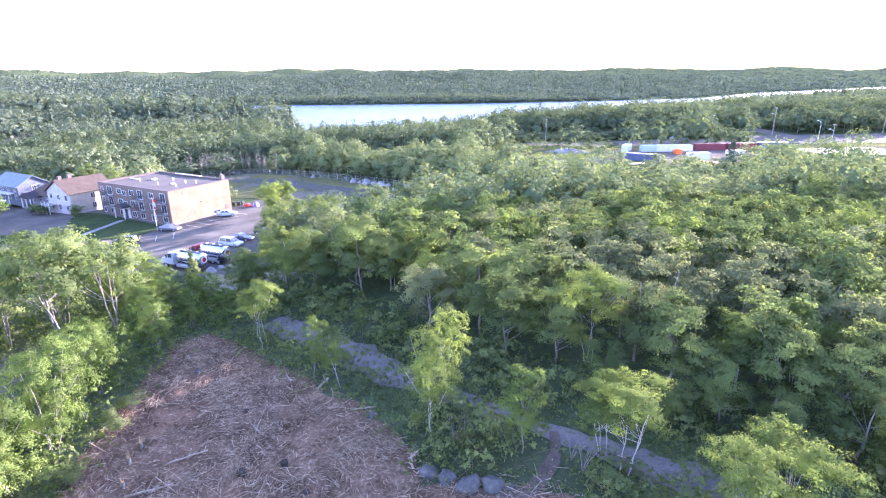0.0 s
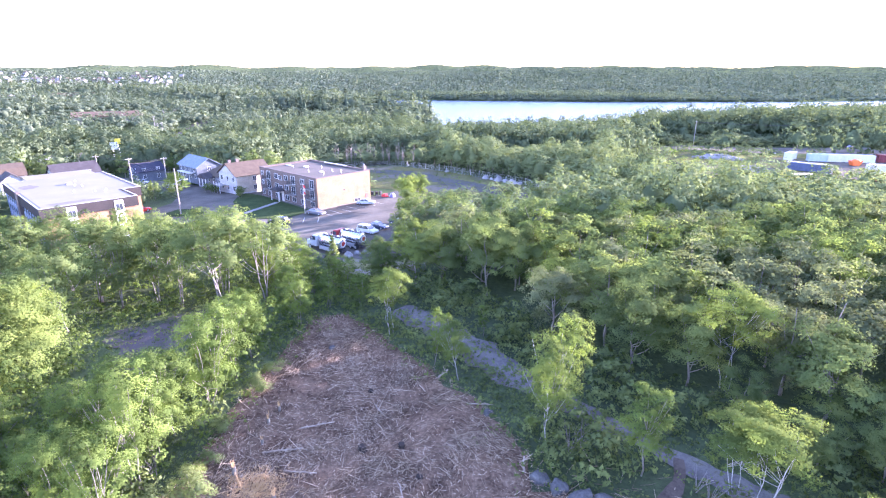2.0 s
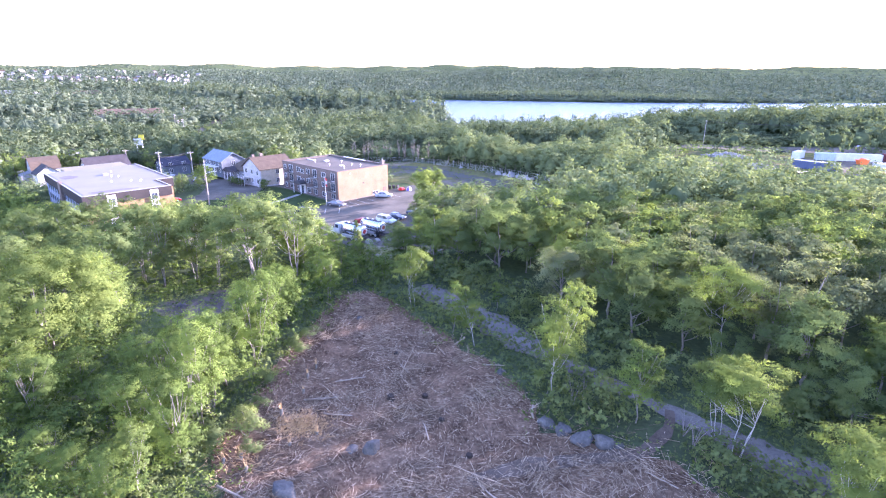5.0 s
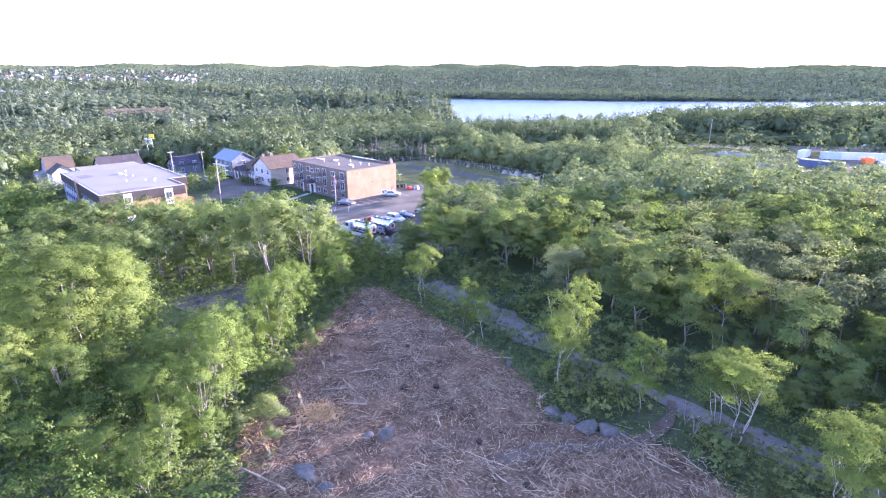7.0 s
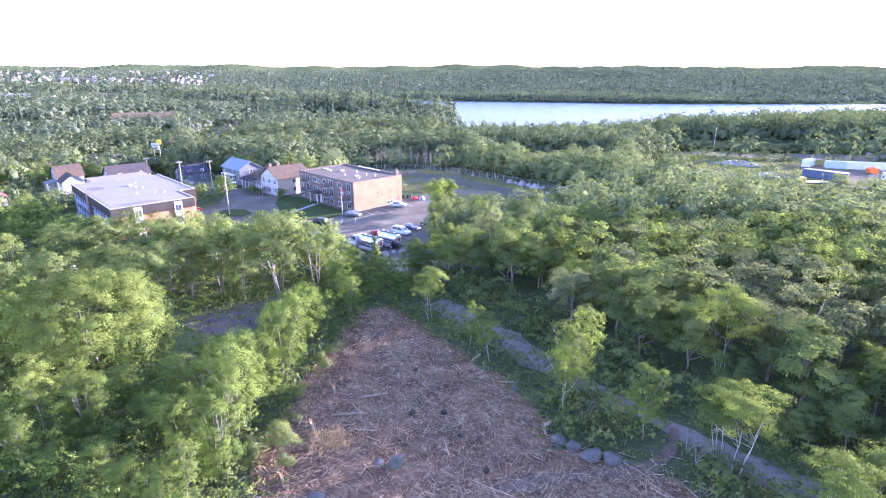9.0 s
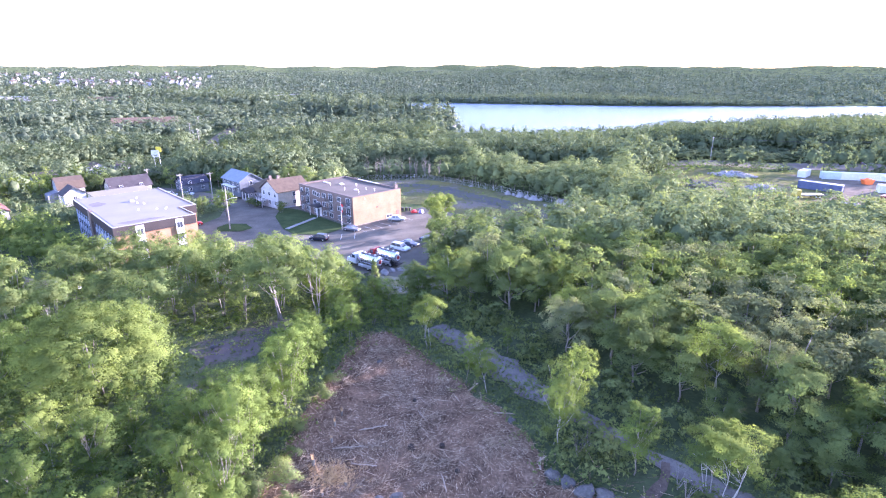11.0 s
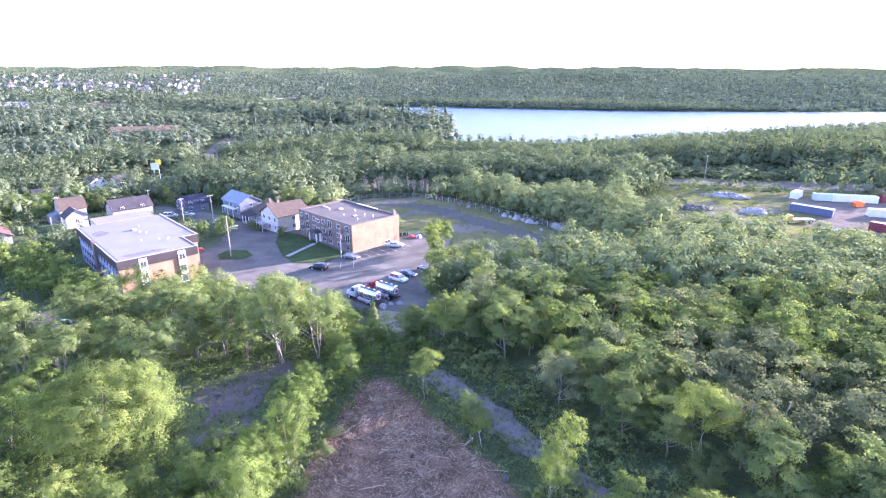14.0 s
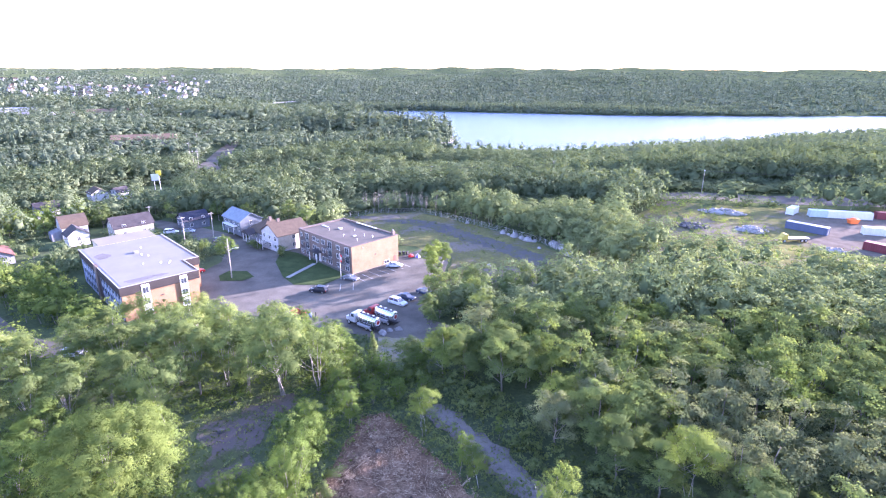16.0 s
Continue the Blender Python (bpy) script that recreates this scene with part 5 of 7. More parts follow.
def window(parent, kind, x, z, w, h, wall, out, frame_mat=None, name="window"):
    """A window on a wall. wall: 'y' faces +y at y = out, 'x' faces -x at x = out. kind names meshes shared by alike windows."""
    if kind not in window_meshes:
        f = 0.07
        bm = boxes((-w / 2 - f, 0, -f, w / 2 + f, 0.07, 0), (-w / 2 - f, 0, h, w / 2 + f, 0.07, h + f), (-w / 2 - f, 0, 0, -w / 2, 0.07, h), (w / 2, 0, 0, w / 2 + f, 0.07, h), (-0.03, 0, 0, 0.03, 0.06, h))
        frame_me = bpy.data.meshes.new("window")
        bm.to_mesh(frame_me)
        bm.free()
        frame_me.materials.append(frame_mat or WHITE)
        bm = boxes((-w / 2, -0.02, 0, w / 2, 0.025, h))
        pane_me = bpy.data.meshes.new("pane")
        bm.to_mesh(pane_me)
        bm.free()
        pane_me.materials.append(GLASS)
        window_meshes[kind] = frame_me, pane_me
    frame_me, pane_me = window_meshes[kind]
    ob = new(name, frame_me)
    ob.parent = parent
    ob.matrix_basis = pose(x, out, z) if wall == "y" else pose(out, x, z, 0, 0, 90)
    pane = new("pane", pane_me)
    pane.parent = ob
    return ob


window_meshes = {}


def apartment_house():
    L, D, H = 26.5, 16.7, 8.0
    a = thing("apartment_house", pose(-67.05, 115.5, -0.15, 0, 0, TURN), "three-storey tan brick apartment house with flat gravel roof", "apartment building")
    # Brick coloured by side: tan on the sunlit end, darker on the shaded front.
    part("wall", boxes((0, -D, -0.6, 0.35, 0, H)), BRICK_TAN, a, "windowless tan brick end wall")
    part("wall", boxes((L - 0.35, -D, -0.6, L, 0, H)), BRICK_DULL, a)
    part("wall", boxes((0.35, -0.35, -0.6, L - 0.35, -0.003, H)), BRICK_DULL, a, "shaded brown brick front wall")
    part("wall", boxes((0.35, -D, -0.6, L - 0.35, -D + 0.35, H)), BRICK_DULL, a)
    part("roof", boxes((0.35, -D + 0.35, H - 0.45, L - 0.35, -0.35, H - 0.25)), ROOF_GRAVEL, a, "grey gravel roof")
    cap = boxes((-0.08, -D - 0.08, H, 0.42, 0.08, H + 0.12), (L - 0.42, -D - 0.08, H, L + 0.08, 0.08, H + 0.12), (0.42, -0.42, H, L - 0.42, 0.08, H + 0.12), (0.42, -D - 0.08, H, L - 0.42, -D + 0.42, H + 0.12))
    part("parapet", cap, surface("roof_edge", [(0.3, (0.08, 0.066, 0.062)), (0.7, (0.13, 0.112, 0.106))], 0.5, 6, 0.9, 0, 0.3, 0.05, True, 0.5, 0.04), a)
    part("foundation", boxes((-0.05, -D - 0.05, -0.6, L + 0.05, 0.05, 0.25)), CONCRETE, a)
    # windows of the front, column by column from the near corner
    for x, kind in ((2.2, "door"), (6.3, "win"), (10.4, "door"), (13.6, "win"), (18.3, "win"), (22.1, "door"), (25.1, "small")):
        for row, z in enumerate((0.75, 3.35, 5.9)):
            if kind == "door" and row > 0:
                window(a, "balcony_door", x, z - 0.55, 1.7, 2.0, "y", 0.0)
                b = part("balcony", boxes((x - 1.3, 0.02, z - 0.78, x + 1.3, 1.25, z - 0.62)), CONCRETE, a)
                rail = boxes((x - 1.3, 1.17, z + 0.36, x + 1.3, 1.25, z + 0.44), (x - 1.3, 0.05, z + 0.36, x - 1.22, 1.17, z + 0.44), (x + 1.22, 0.05, z + 0.36, x + 1.3, 1.17, z + 0.44))
                for k in range(14):
                    box(rail, x - 1.28 + k * 0.195, 1.19, z - 0.62, x - 1.25 + k * 0.195, 1.23, z + 0.36)
                tagged(part("railing", rail, DARK, b, "dark metal balcony railing"), kind="stuff")
            else:
                w = 1.0 if kind == "small" else 1.6
                window(a, kind if kind != "door" else "low_win", x, z, w, 1.2, "y", 0.0)
    for z in (2.2, 4.75):
        window(a, "stair_win", 16.4, z + 1.0, 1.4, 1.0, "y", 0.0)
    # entrance with its canopy
    part("canopy", soft(prism(bmesh.new(), [(14.6, 3.0), (18.6, 3.0), (18.3, 3.35), (17.3, 3.75), (15.9, 3.75), (14.9, 3.35)], "y", 0.02, 2.0), 0.04), DARK, a, "dark rounded entrance canopy")
    part("entrance", boxes((15.1, 0.0, 0.2, 18.1, 0.12, 2.9)), surface("entrance_panel", [(0.3, (0.35, 0.33, 0.31)), (0.7, (0.55, 0.53, 0.5))], 0.8, 5), a)
    for x in (14.8, 18.4):
        part("post", boxes((x - 0.08, 1.75, 0.1, x + 0.08, 1.91, 3.0)), WHITE, a)
    part("door", boxes((16.1, 0.12, 0.2, 17.1, 0.17, 2.3)), GLASS, a)
    part("step", boxes((15.2, 0.12, 0.0, 18.0, 1.9, 0.18)), CONCRETE, a)
    # end wall: red door, low window, vent
    part("door", boxes((-0.06, -15.9, -0.1, 0.0, -14.9, 2.05)), paint("dull_red_door", (0.30, 0.08, 0.06), 0.6), a, "dull red side door")
    window(a, "basement_win", -12.2, 0.45, 1.9, 0.85, "x", 0.0)
    part("vent", boxes((-0.08, -8.3, 4.0, 0.0, -7.9, 4.3)), DARK, a)
    part("wall_lamp", boxes((-0.2, -4.0, 7.0, 0.0, -3.75, 7.2)), WHITE, a)
    # roof furniture
    for x, y in ((4.2, -5.2), (6.4, -9.4), (3.6, -10.2), (10.5, -5.0), (12.5, -10.5), (19, -6.0)):
        v = part("roof_vent", tube(bmesh.new(), [(x, y, H - 0.27), (x, y, H + 0.25), (x, y, H + 0.27), (x, y, H + 0.5)], [0.08, 0.08, 0.15, 0.10], 8), GALV, a, "grey metal roof vent")
    part("roof_hatch", boxes((17.2, -9.6, H - 0.27, 18.3, -8.6, H + 0.1)), GALV, a)
    part("roof_hatch", boxes((8.2, -8.0, H - 0.27, 8.9, -7.1, H - 0.05)), GALV, a)
    part("roof_hatch", boxes((22.0, -7.8, H - 0.27, 25.0, -7.3, H - 0.08)), GALV, a)
    part("chimney", boxes((0.5, -D + 0.6, H - 0.3, 1.3, -D + 1.5, H + 1.2)), BRICK_DULL, a)
    part("chimney_pot", tube(bmesh.new(), [(0.9, -D + 1.05, H + 1.2), (0.9, -D + 1.05, H + 1.7)], [0.2, 0.17], 8), CONCRETE, a)
    part("flashing", boxes((9, -D + 0.45, H + 0.125, 19, -D + 0.75, H + 0.3)), WHITE, a, "white metal roof edge")
    return a


STRIP_GREY = paint("grey_window_panel", (0.30, 0.32, 0.37), 0.6)


def flat_block():
    """The long block with a pale flat roof and a stepped brick end."""
    L, D, H = 37.3, 20.4, 9.2
    a = thing("apartment_block", pose(-101.1, 72.7, -1.2, 0, 0, 152.6), "long flat-roofed block with pale roof and orange brick end", "apartment building")
    notch, deep = 3.8, 9.6
    part("wall", boxes((0, -D + notch, -0.8, 0.35, 0, H)), BRICK_ORANGE, a, "orange brick end wall")
    part("wall", boxes((deep, -D, -0.8, deep + 0.35, -D + notch - 0.003, H)), BRICK_ORANGE, a)
    part("wall", boxes((0.35, -D + notch, -0.8, deep, -D + notch + 0.35, H)), BRICK_ORANGE, a)
    part("wall", boxes((0.35, -0.35, -0.8, L, -0.003, H)), SIDING_BLUE, a, "blue-grey panelled long wall")
    part("wall", boxes((deep + 0.35, -D, -0.8, L, -D + 0.35, H)), BRICK_DULL, a)
    part("wall", boxes((L - 0.35, -D + 0.35, -0.8, L - 0.004, -0.35, H)), SIDING_CREAM, a)
    part("roof", boxes((0.35, -D + notch + 0.35, H - 0.2, L - 0.35, -0.35, H + 0.05), (deep + 0.35, -D + 0.35, H - 0.2, L - 0.35, -D + notch + 0.35, H + 0.05)), ROOF_PALE, a, "pale membrane roof with dark puddle stains")
    edge = boxes((-0.3, -D + notch - 0.3, H - 1.9, 0.0, 0.3, H + 0.10), (0.0, 0.003, H - 1.9, L, 0.3, H + 0.10), (0.0, -D + notch - 0.3, H - 1.9, deep - 0.2, -D + notch - 0.003, H + 0.10), (deep - 0.3, -D - 0.2, H - 1.9, deep - 0.005, -D + notch - 0.3, H + 0.10))
    part("fascia", edge, surface("dark_fascia", [(0.3, (0.030, 0.027, 0.027)), (0.7, (0.052, 0.046, 0.044))], 0.4, 6, 0.9, 0, 0.3, 0.05, True, 0.5, 0.04), a, "dark overhanging roof band")
    part("trim", boxes((-0.34, -D + notch - 0.34, H + 0.10, -0.08, 0.34, H + 0.20), (-0.08, 0.08, H + 0.10, L, 0.34, H + 0.20), (-0.08, -D + notch - 0.34, H + 0.10, deep - 0.2, -D + notch - 0.08, H + 0.20), (deep - 0.34, -D - 0.24, H + 0.10, deep - 0.08, -D + notch - 0.34, H + 0.20), (deep - 0.08, -D - 0.24, H + 0.10, L, -D + 0.06, H + 0.20)), ROOF_TRIM, a, "white metal roof edge")
    # tall white window strips on the brick end
    for y in (-4.9, -13.2):
        s = part("window_strip", boxes((-0.36, y - 0.85, 0.4, -0.302, y + 0.85, H - 0.25)), WHITE, a, "white panel strip with windows")
        for z in (1.5, 4.2, 6.9):
            for v in (-0.6, 0.04):
                part("pane", boxes((-0.40, y + v, z, -0.362, y + v + 0.56, z + 1.3)), GLASS, s)
    part("vent", boxes((-0.1, -8.6, 5.2, 0.0, -8.0, 5.45)), DARK, a)
    # long wall: white window bays between blue piers
    for k in range(14):
        x = 1.6 + k * 2.5
        if k == 7:
            continue
        s = part("window_strip", boxes((x - 0.55, 0.003, 0.4, x + 0.55, 0.09, H - 1.92)), STRIP_GREY, a)
        for z in (1.2, 3.75, 6.1):
            part("pane", boxes((x - 0.42, 0.09, z, x + 0.42, 0.12, z + 1.15)), GLASS, s)
    part("stair_tower", boxes((18.2, 0.003, -0.8, 20.4, 0.6, H + 0.5)), BRICK_DULL, a)
    for x, y, s in ((21, -10.5, 0.36), (19, -11.5, 0.25), (11, -12, 0.2), (10.5, -14, 0.2), (9.5, -13.5, 0.2), (13.0, -8.5, 0.25), (27, -12, 0.2)):
        part("roof_vent", tube(bmesh.new(), [(x, y, H + 0.05), (x, y, H + 0.25), (x, y, H + 0.27), (x, y, H + 0.42)], [s * 0.45, s * 0.45, s * 0.7, s * 0.5], 8), GALV, a, "white roof vent")
    for k, (x, y, rx, ry) in enumerate(((26.5, -3.0, 3.6, 2.2), (3.0, -5.0, 1.6, 4.6), (2.6, -9.5, 1.0, 2.0))):
        bm = bmesh.new()
        bm.faces.new([bm.verts.new((x + rx * math.cos(a / 4) * (0.75 + 0.35 * noise.noise(Vector((k, a * 0.28, 0.5)))), y + ry * math.sin(a / 4) * (0.75 + 0.35 * noise.noise(Vector((k, a * 0.28, 0.5)))), H + 0.056)) for a in range(25)])
        part("puddle_stain", bm, ROOF_STAIN, a, "dark dried puddle stain")
    part("roof_hatch", boxes((23.5, -10.6, H + 0.05, 24.6, -9.6, H + 0.5)), CONCRETE, a)
    # the cream annex that joins the far end
    n = part("annex", boxes((L + 0.004, -D + 1.0, -0.8, L + 10.0, -5.0, H - 0.7)), SIDING_CREAM, a, "cream flat-roofed annex")
    part("annex_roof", boxes((L + 0.004, -D + 0.8, H - 0.7, L + 10.2, -4.8, H - 0.45)), ROOF_CREAM, n, "pale cream flat roof")
    return a


def house(x, y, turn, w, d, eave, ridge, wall, roof, label, along="x", z=None, rows=(1.0,), chimney=None, hip=0.0, name="house", front=3, side=2):
    """A house with its near corner at the origin: the front faces +y, the end at x = 0 faces -x. along: the way of the ridge."""
    z = z_at(x, y) if z is None else z
    h = thing(name, pose(x, y, z, 0, 0, turn), label, "house", "houses")
    bm = bmesh.new()
    if hip:
        box(bm, 0, -d, -0.8, w, 0, eave)
    elif along == "y":
        prism(bm, [(0, -0.8), (w, -0.8), (w, eave), (w / 2, ridge), (0, eave)], "y", -d, 0)
    else:
        prism(bm, [(-d, -0.8), (0, -0.8), (0, eave), (-d / 2, ridge), (-d, eave)], "x", 0, w)
    part("wall", bm, wall, h)
    o, t = 0.45, 0.18
    bm = bmesh.new()
    if hip:
        low = [(-o, -d - o), (w + o, -d - o), (w + o, o), (-o, o)]
        top = [(hip, -d + hip), (w - hip, -d + hip), (w - hip, -hip), (hip, -hip)]
        if d - 2 * hip < 0.2:
            top = [(hip, -d / 2 - 0.05), (w - hip, -d / 2 - 0.05), (w - hip, -d / 2 + 0.05), (hip, -d / 2 + 0.05)]
        a = [bm.verts.new((*p, eave + 0.02)) for p in low]
        b = [bm.verts.new((*p, ridge)) for p in top]
        c = [bm.verts.new((*p, eave - 0.16)) for p in low]
        bm.faces.new(b)
        bm.faces.new(c[::-1])
        for k in range(4):
            bm.faces.new((a[k], a[(k + 1) % 4], b[(k + 1) % 4], b[k]))
            bm.faces.new((c[k], c[(k + 1) % 4], a[(k + 1) % 4], a[k]))
    else:
        span = w if along == "y" else d
        slope = (ridge - eave) / (span / 2)
        lo = eave - o * slope
        line = [(-o, lo), (span / 2, ridge), (span + o, lo), (span + o, lo + t), (span / 2, ridge + t + 0.03), (-o, lo + t)]
        if along == "y":
            prism(bm, [(u, v + 0.02) for u, v in line], "y", -d - o, o)
        else:
            prism(bm, [(u - d, v + 0.02) for u, v in line], "x", -o, w + o)
    part("roof", bm, roof, h)
    for r in rows:
        for k in range(front):
            window(h, "house_win", (k + 0.5) * w / front, r, 1.0, 1.25, "y", 0.0)
        for k in range(side):
            window(h, "house_win", -(k + 0.5) * d / side, r, 1.0, 1.25, "x", 0.0)
    if chimney:
        cx, cy = chimney
        bm = boxes((cx - 0.4, cy - 0.4, eave, cx + 0.4, cy + 0.4, ridge + 0.9))
        part("chimney", bm, BRICK_DULL, h)
    return h


apartment_house()
flat_block()
white_house = house(-97.4, 125.1, TURN, 10.0, 11.0, 5.2, 8.0, SIDING_WHITE, SHINGLE_BROWN, "white sided house with a brown gable roof", "y", 0, (0.9, 3.4), (6.2, -4.0), front=3, side=1)
# The end's warm sunlight is put into a thin cream sheet over white siding.
part("sun_tinted_end", boxes((-0.02, -11.0, 0.4, -0.006, -0.2, 5.0)), SIDING_CREAM, white_house, "end wall tinted cream like low sunlight")
part("deck", boxes((6.0, 0.1, 1.9, 9.6, 2.2, 2.05)), POLE_WOOD, white_house)
for x in (6.1, 7.8, 9.5):
    part("deck_post", boxes((x - 0.06, 2.05, -0.2, x + 0.06, 2.17, 3.0)), WHITE, white_house)
hip_house = house(-107.5, 131.5, TURN, 9.5, 10.0, 3.2, 6.4, SIDING_GREY, SHINGLE_BROWN, "low grey house with brown hip roof and porch", "x", 0, (1.0,), (4, -5), 4.2)
porch = part("porch", boxes((4.0, 0.05, -0.1, 8.6, 3.0, 0.25)), CONCRETE, hip_house)
part("porch_roof", prism(bmesh.new(), [(3.7, 2.7), (8.9, 2.7), (6.3, 4.1)], "y", 0.1, 3.3), SHINGLE_DARK, porch, "dark porch roof")
for x in (4.2, 6.3, 8.4):
    part("porch_post", boxes((x - 0.1, 2.7, 0.25, x + 0.1, 2.9, 2.7)), WHITE, porch)
blue_house = house(-121.0, 137.5, TURN, 13.0, 8.0, 4.4, 6.8, SIDING_SLATE, ROOF_BLUE, "slate-grey house with a light blue metal roof", "x", 0, (0.9, 3.0), None, front=4, side=1)
part("verandah", boxes((2.0, 0.05, 2.5, 10.5, 1.7, 2.65)), WHITE, blue_house)
for x in (2.2, 6.2, 10.2):
    part("verandah_post", boxes((x - 0.07, 1.5, -0.2, x + 0.07, 1.64, 2.5)), WHITE, blue_house)
barn = thing("house", pose(-181.5, 119.8, -2.6, 0, 0, TURN) @ Matrix.Diagonal((0.88, 0.88, 0.88, 1)), "white house with a brown gambrel roof", "house", "houses")
part("wall", prism(bmesh.new(), [(0, -0.8), (8, -0.8), (8, 4.6), (6.8, 7.0), (4, 8.3), (1.2, 7.0), (0, 4.6)], "y", -9, 0), SIDING_WHITE, barn)
part("roof", prism(bmesh.new(), [(-0.4, 4.4), (1.1, 7.15), (4, 8.55), (6.9, 7.15), (8.4, 4.4), (8.4, 4.15), (6.85, 6.95), (4, 8.32), (1.15, 6.95), (-0.4, 4.15)], "y", -9.4, 0.4), SHINGLE_BROWN, barn)
for y in (-2.0, -6.0):
    window(barn, "house_win", y, 1.2, 1.0, 1.25, "x", -0.01)
part("lean_to", prism(bmesh.new(), [(0.05, -0.5), (3.5, -0.5), (3.5, 2.4), (0.05, 3.4)], "x", 1.0, 7.0), SIDING_GREY, barn)
house(-160.8, 122.8, TURN, 8.0, 12.5, 4.0, 6.9, SIDING_CREAM, SHINGLE_DARK, "cream house with a dark gable roof", "y", -1.7, (1.0, 3.6), None)
house(-168.5, 112.0, TURN, 6.0, 6.0, 3.0, 5.2, SIDING_WHITE, SHINGLE_DARK, "small white outbuilding with a dark roof", "x", -1.1, (1.0,), None, front=1, side=1)
house(-173.5, 87.5, TURN, 11.0, 9.0, 2.4, 4.8, SIDING_GREY, SHINGLE_RED, "small house with a red-brown roof", "x", -1.6, (1.0,), None)
house(-150.5, 143.5, TURN, 8.0, 9.0, 3.4, 5.6, SIDING_SLATE, surface("blue_black_roof", [(0.3, (0.022, 0.024, 0.036)), (0.7, (0.04, 0.044, 0.06))], 0.5, 5, 0.9, 0, 0.3, 0.05, True, 0.5, 0.03), "slate-grey house with a blue-black roof among trees", "y", None, (1.0, 3.2), None)
house(-262.0, 196.0, TURN, 9.0, 8.0, 3.8, 6.2, SIDING_WHITE, SHINGLE_BROWN, "white house with a brown roof", "x", None, (1.0, 3.2), None)
house(-252.0, 204.0, TURN + 20, 8.0, 7.0, 3.4, 5.8, SIDING_WHITE, SHINGLE_DARK, "white house with a grey gable roof", "y", None, (1.0, 3.2), None)
house(-240.0, 152.0, TURN, 9.0, 9.0, 4.0, 6.4, SIDING_WHITE, SHINGLE_DARK, "white house half hidden by trees", "y", None, (1.0,), None)


# ---- vehicles ----
CAR_GLASS = GLASS
LAMP_RED = paint("tail_lamp", (0.45, 0.02, 0.02), 0.25)
LAMP_CLEAR = paint("head_lamp", (0.6, 0.61, 0.63), 0.2)


def wheel(parent, x, y, r=0.33, w=0.22):
    bm = bmesh.new()
    tube(bm, [(x, y - w / 2, r), (x, y - w / 2 + 0.03, r), (x, y + w / 2 - 0.03, r), (x, y + w / 2, r)], [r - 0.03, r, r, r - 0.03], 14)
    ob = part("wheel", bm, RUBBER, parent, "", False)
    bm = bmesh.new()
    tube(bm, [(x, y - w / 2 - 0.01, r), (x, y + w / 2 + 0.01, r)], [r * 0.6, r * 0.6], 10)
    part("rim", bm, GALV, ob)
    return ob


def car(x, y, turn, colour, label, tall=False, length=4.6, name="car"):
    c = thing(name, pose(x, y, z_at(x, y) + 0.06, 0, 0, turn), label, "car", "parked cars")
    L, w = length / 2, 0.9
    top = 1.68 if tall else 1.43
    belt = 0.98 if tall else 0.90
    low = 0.24
    outline = [(-L, 0.45), (-L + 0.05, low), (L - 0.12, low), (L, 0.42), (L - 0.02, 0.66), (L - 0.25, 0.78), (L - 1.15, belt), (-L + 0.15, belt + 0.02), (-L, belt - 0.12)]
    bm = prism(bmesh.new(), outline, "y", -w, w)
    part("body", soft(bm, 0.06, 2), colour, c, "", True)
    rear = -L + 0.22 if tall else -L + 0.75
    cabin = [(rear, belt - 0.02), (L - 1.25, belt - 0.02), (L - 2.0, top - 0.04), (rear + (0.25 if tall else 0.65), top - 0.04)]
    bm = bmesh.new()
    v0 = [bm.verts.new((u, -w + 0.05 + 0.16 * (v > belt), v)) for u, v in cabin]
    v1 = [bm.verts.new((u, w - 0.05 - 0.16 * (v > belt), v)) for u, v in cabin]
    bm.faces.new(v0)
    bm.faces.new(v1[::-1])
    for k in range(4):
        bm.faces.new((v0[k], v1[k], v1[(k + 1) % 4], v0[(k + 1) % 4]))
    bmesh.ops.recalc_face_normals(bm, faces=bm.faces[:])
    part("cabin_glass", soft(bm, 0.03), CAR_GLASS, c, "dark car glass")
    a, b = cabin[3][0] - 0.02, cabin[2][0] + 0.05
    part("roof", soft(boxes((a, -w + 0.19, top - 0.06, b, w - 0.19, top + 0.02)), 0.03), colour, c)
    for s in (-1, 1):
        for (u0, z0), (u1, z1) in ((cabin[1], cabin[2]), (cabin[0], cabin[3]), (((cabin[0][0] + cabin[1][0]) / 2, belt), ((cabin[2][0] + cabin[3][0]) / 2, top))):
            part("pillar", tube(bmesh.new(), [(u0, s * (w - 0.05), z0), (u1, s * (w - 0.2), z1)], [0.05, 0.05], 4), colour, c)
        part("headlight", soft(boxes((L - 0.16, s * 0.62 - 0.16, 0.55, L + 0.01, s * 0.62 + 0.16, 0.70)), 0.02), LAMP_CLEAR, c)
        part("taillight", soft(boxes((-L - 0.01, s * 0.68 - 0.13, 0.66, -L + 0.12, s * 0.68 + 0.13, 0.86)), 0.02), LAMP_RED, c)
        part("mirror", soft(boxes((L - 1.45, s * 0.98 - 0.1, belt + 0.02, L - 1.3, s * 0.98 + 0.1, belt + 0.16)), 0.02), colour, c)
        for u in (-L + 0.85, L - 0.9):
            wheel(c, u, s * (w - 0.10))
    return c


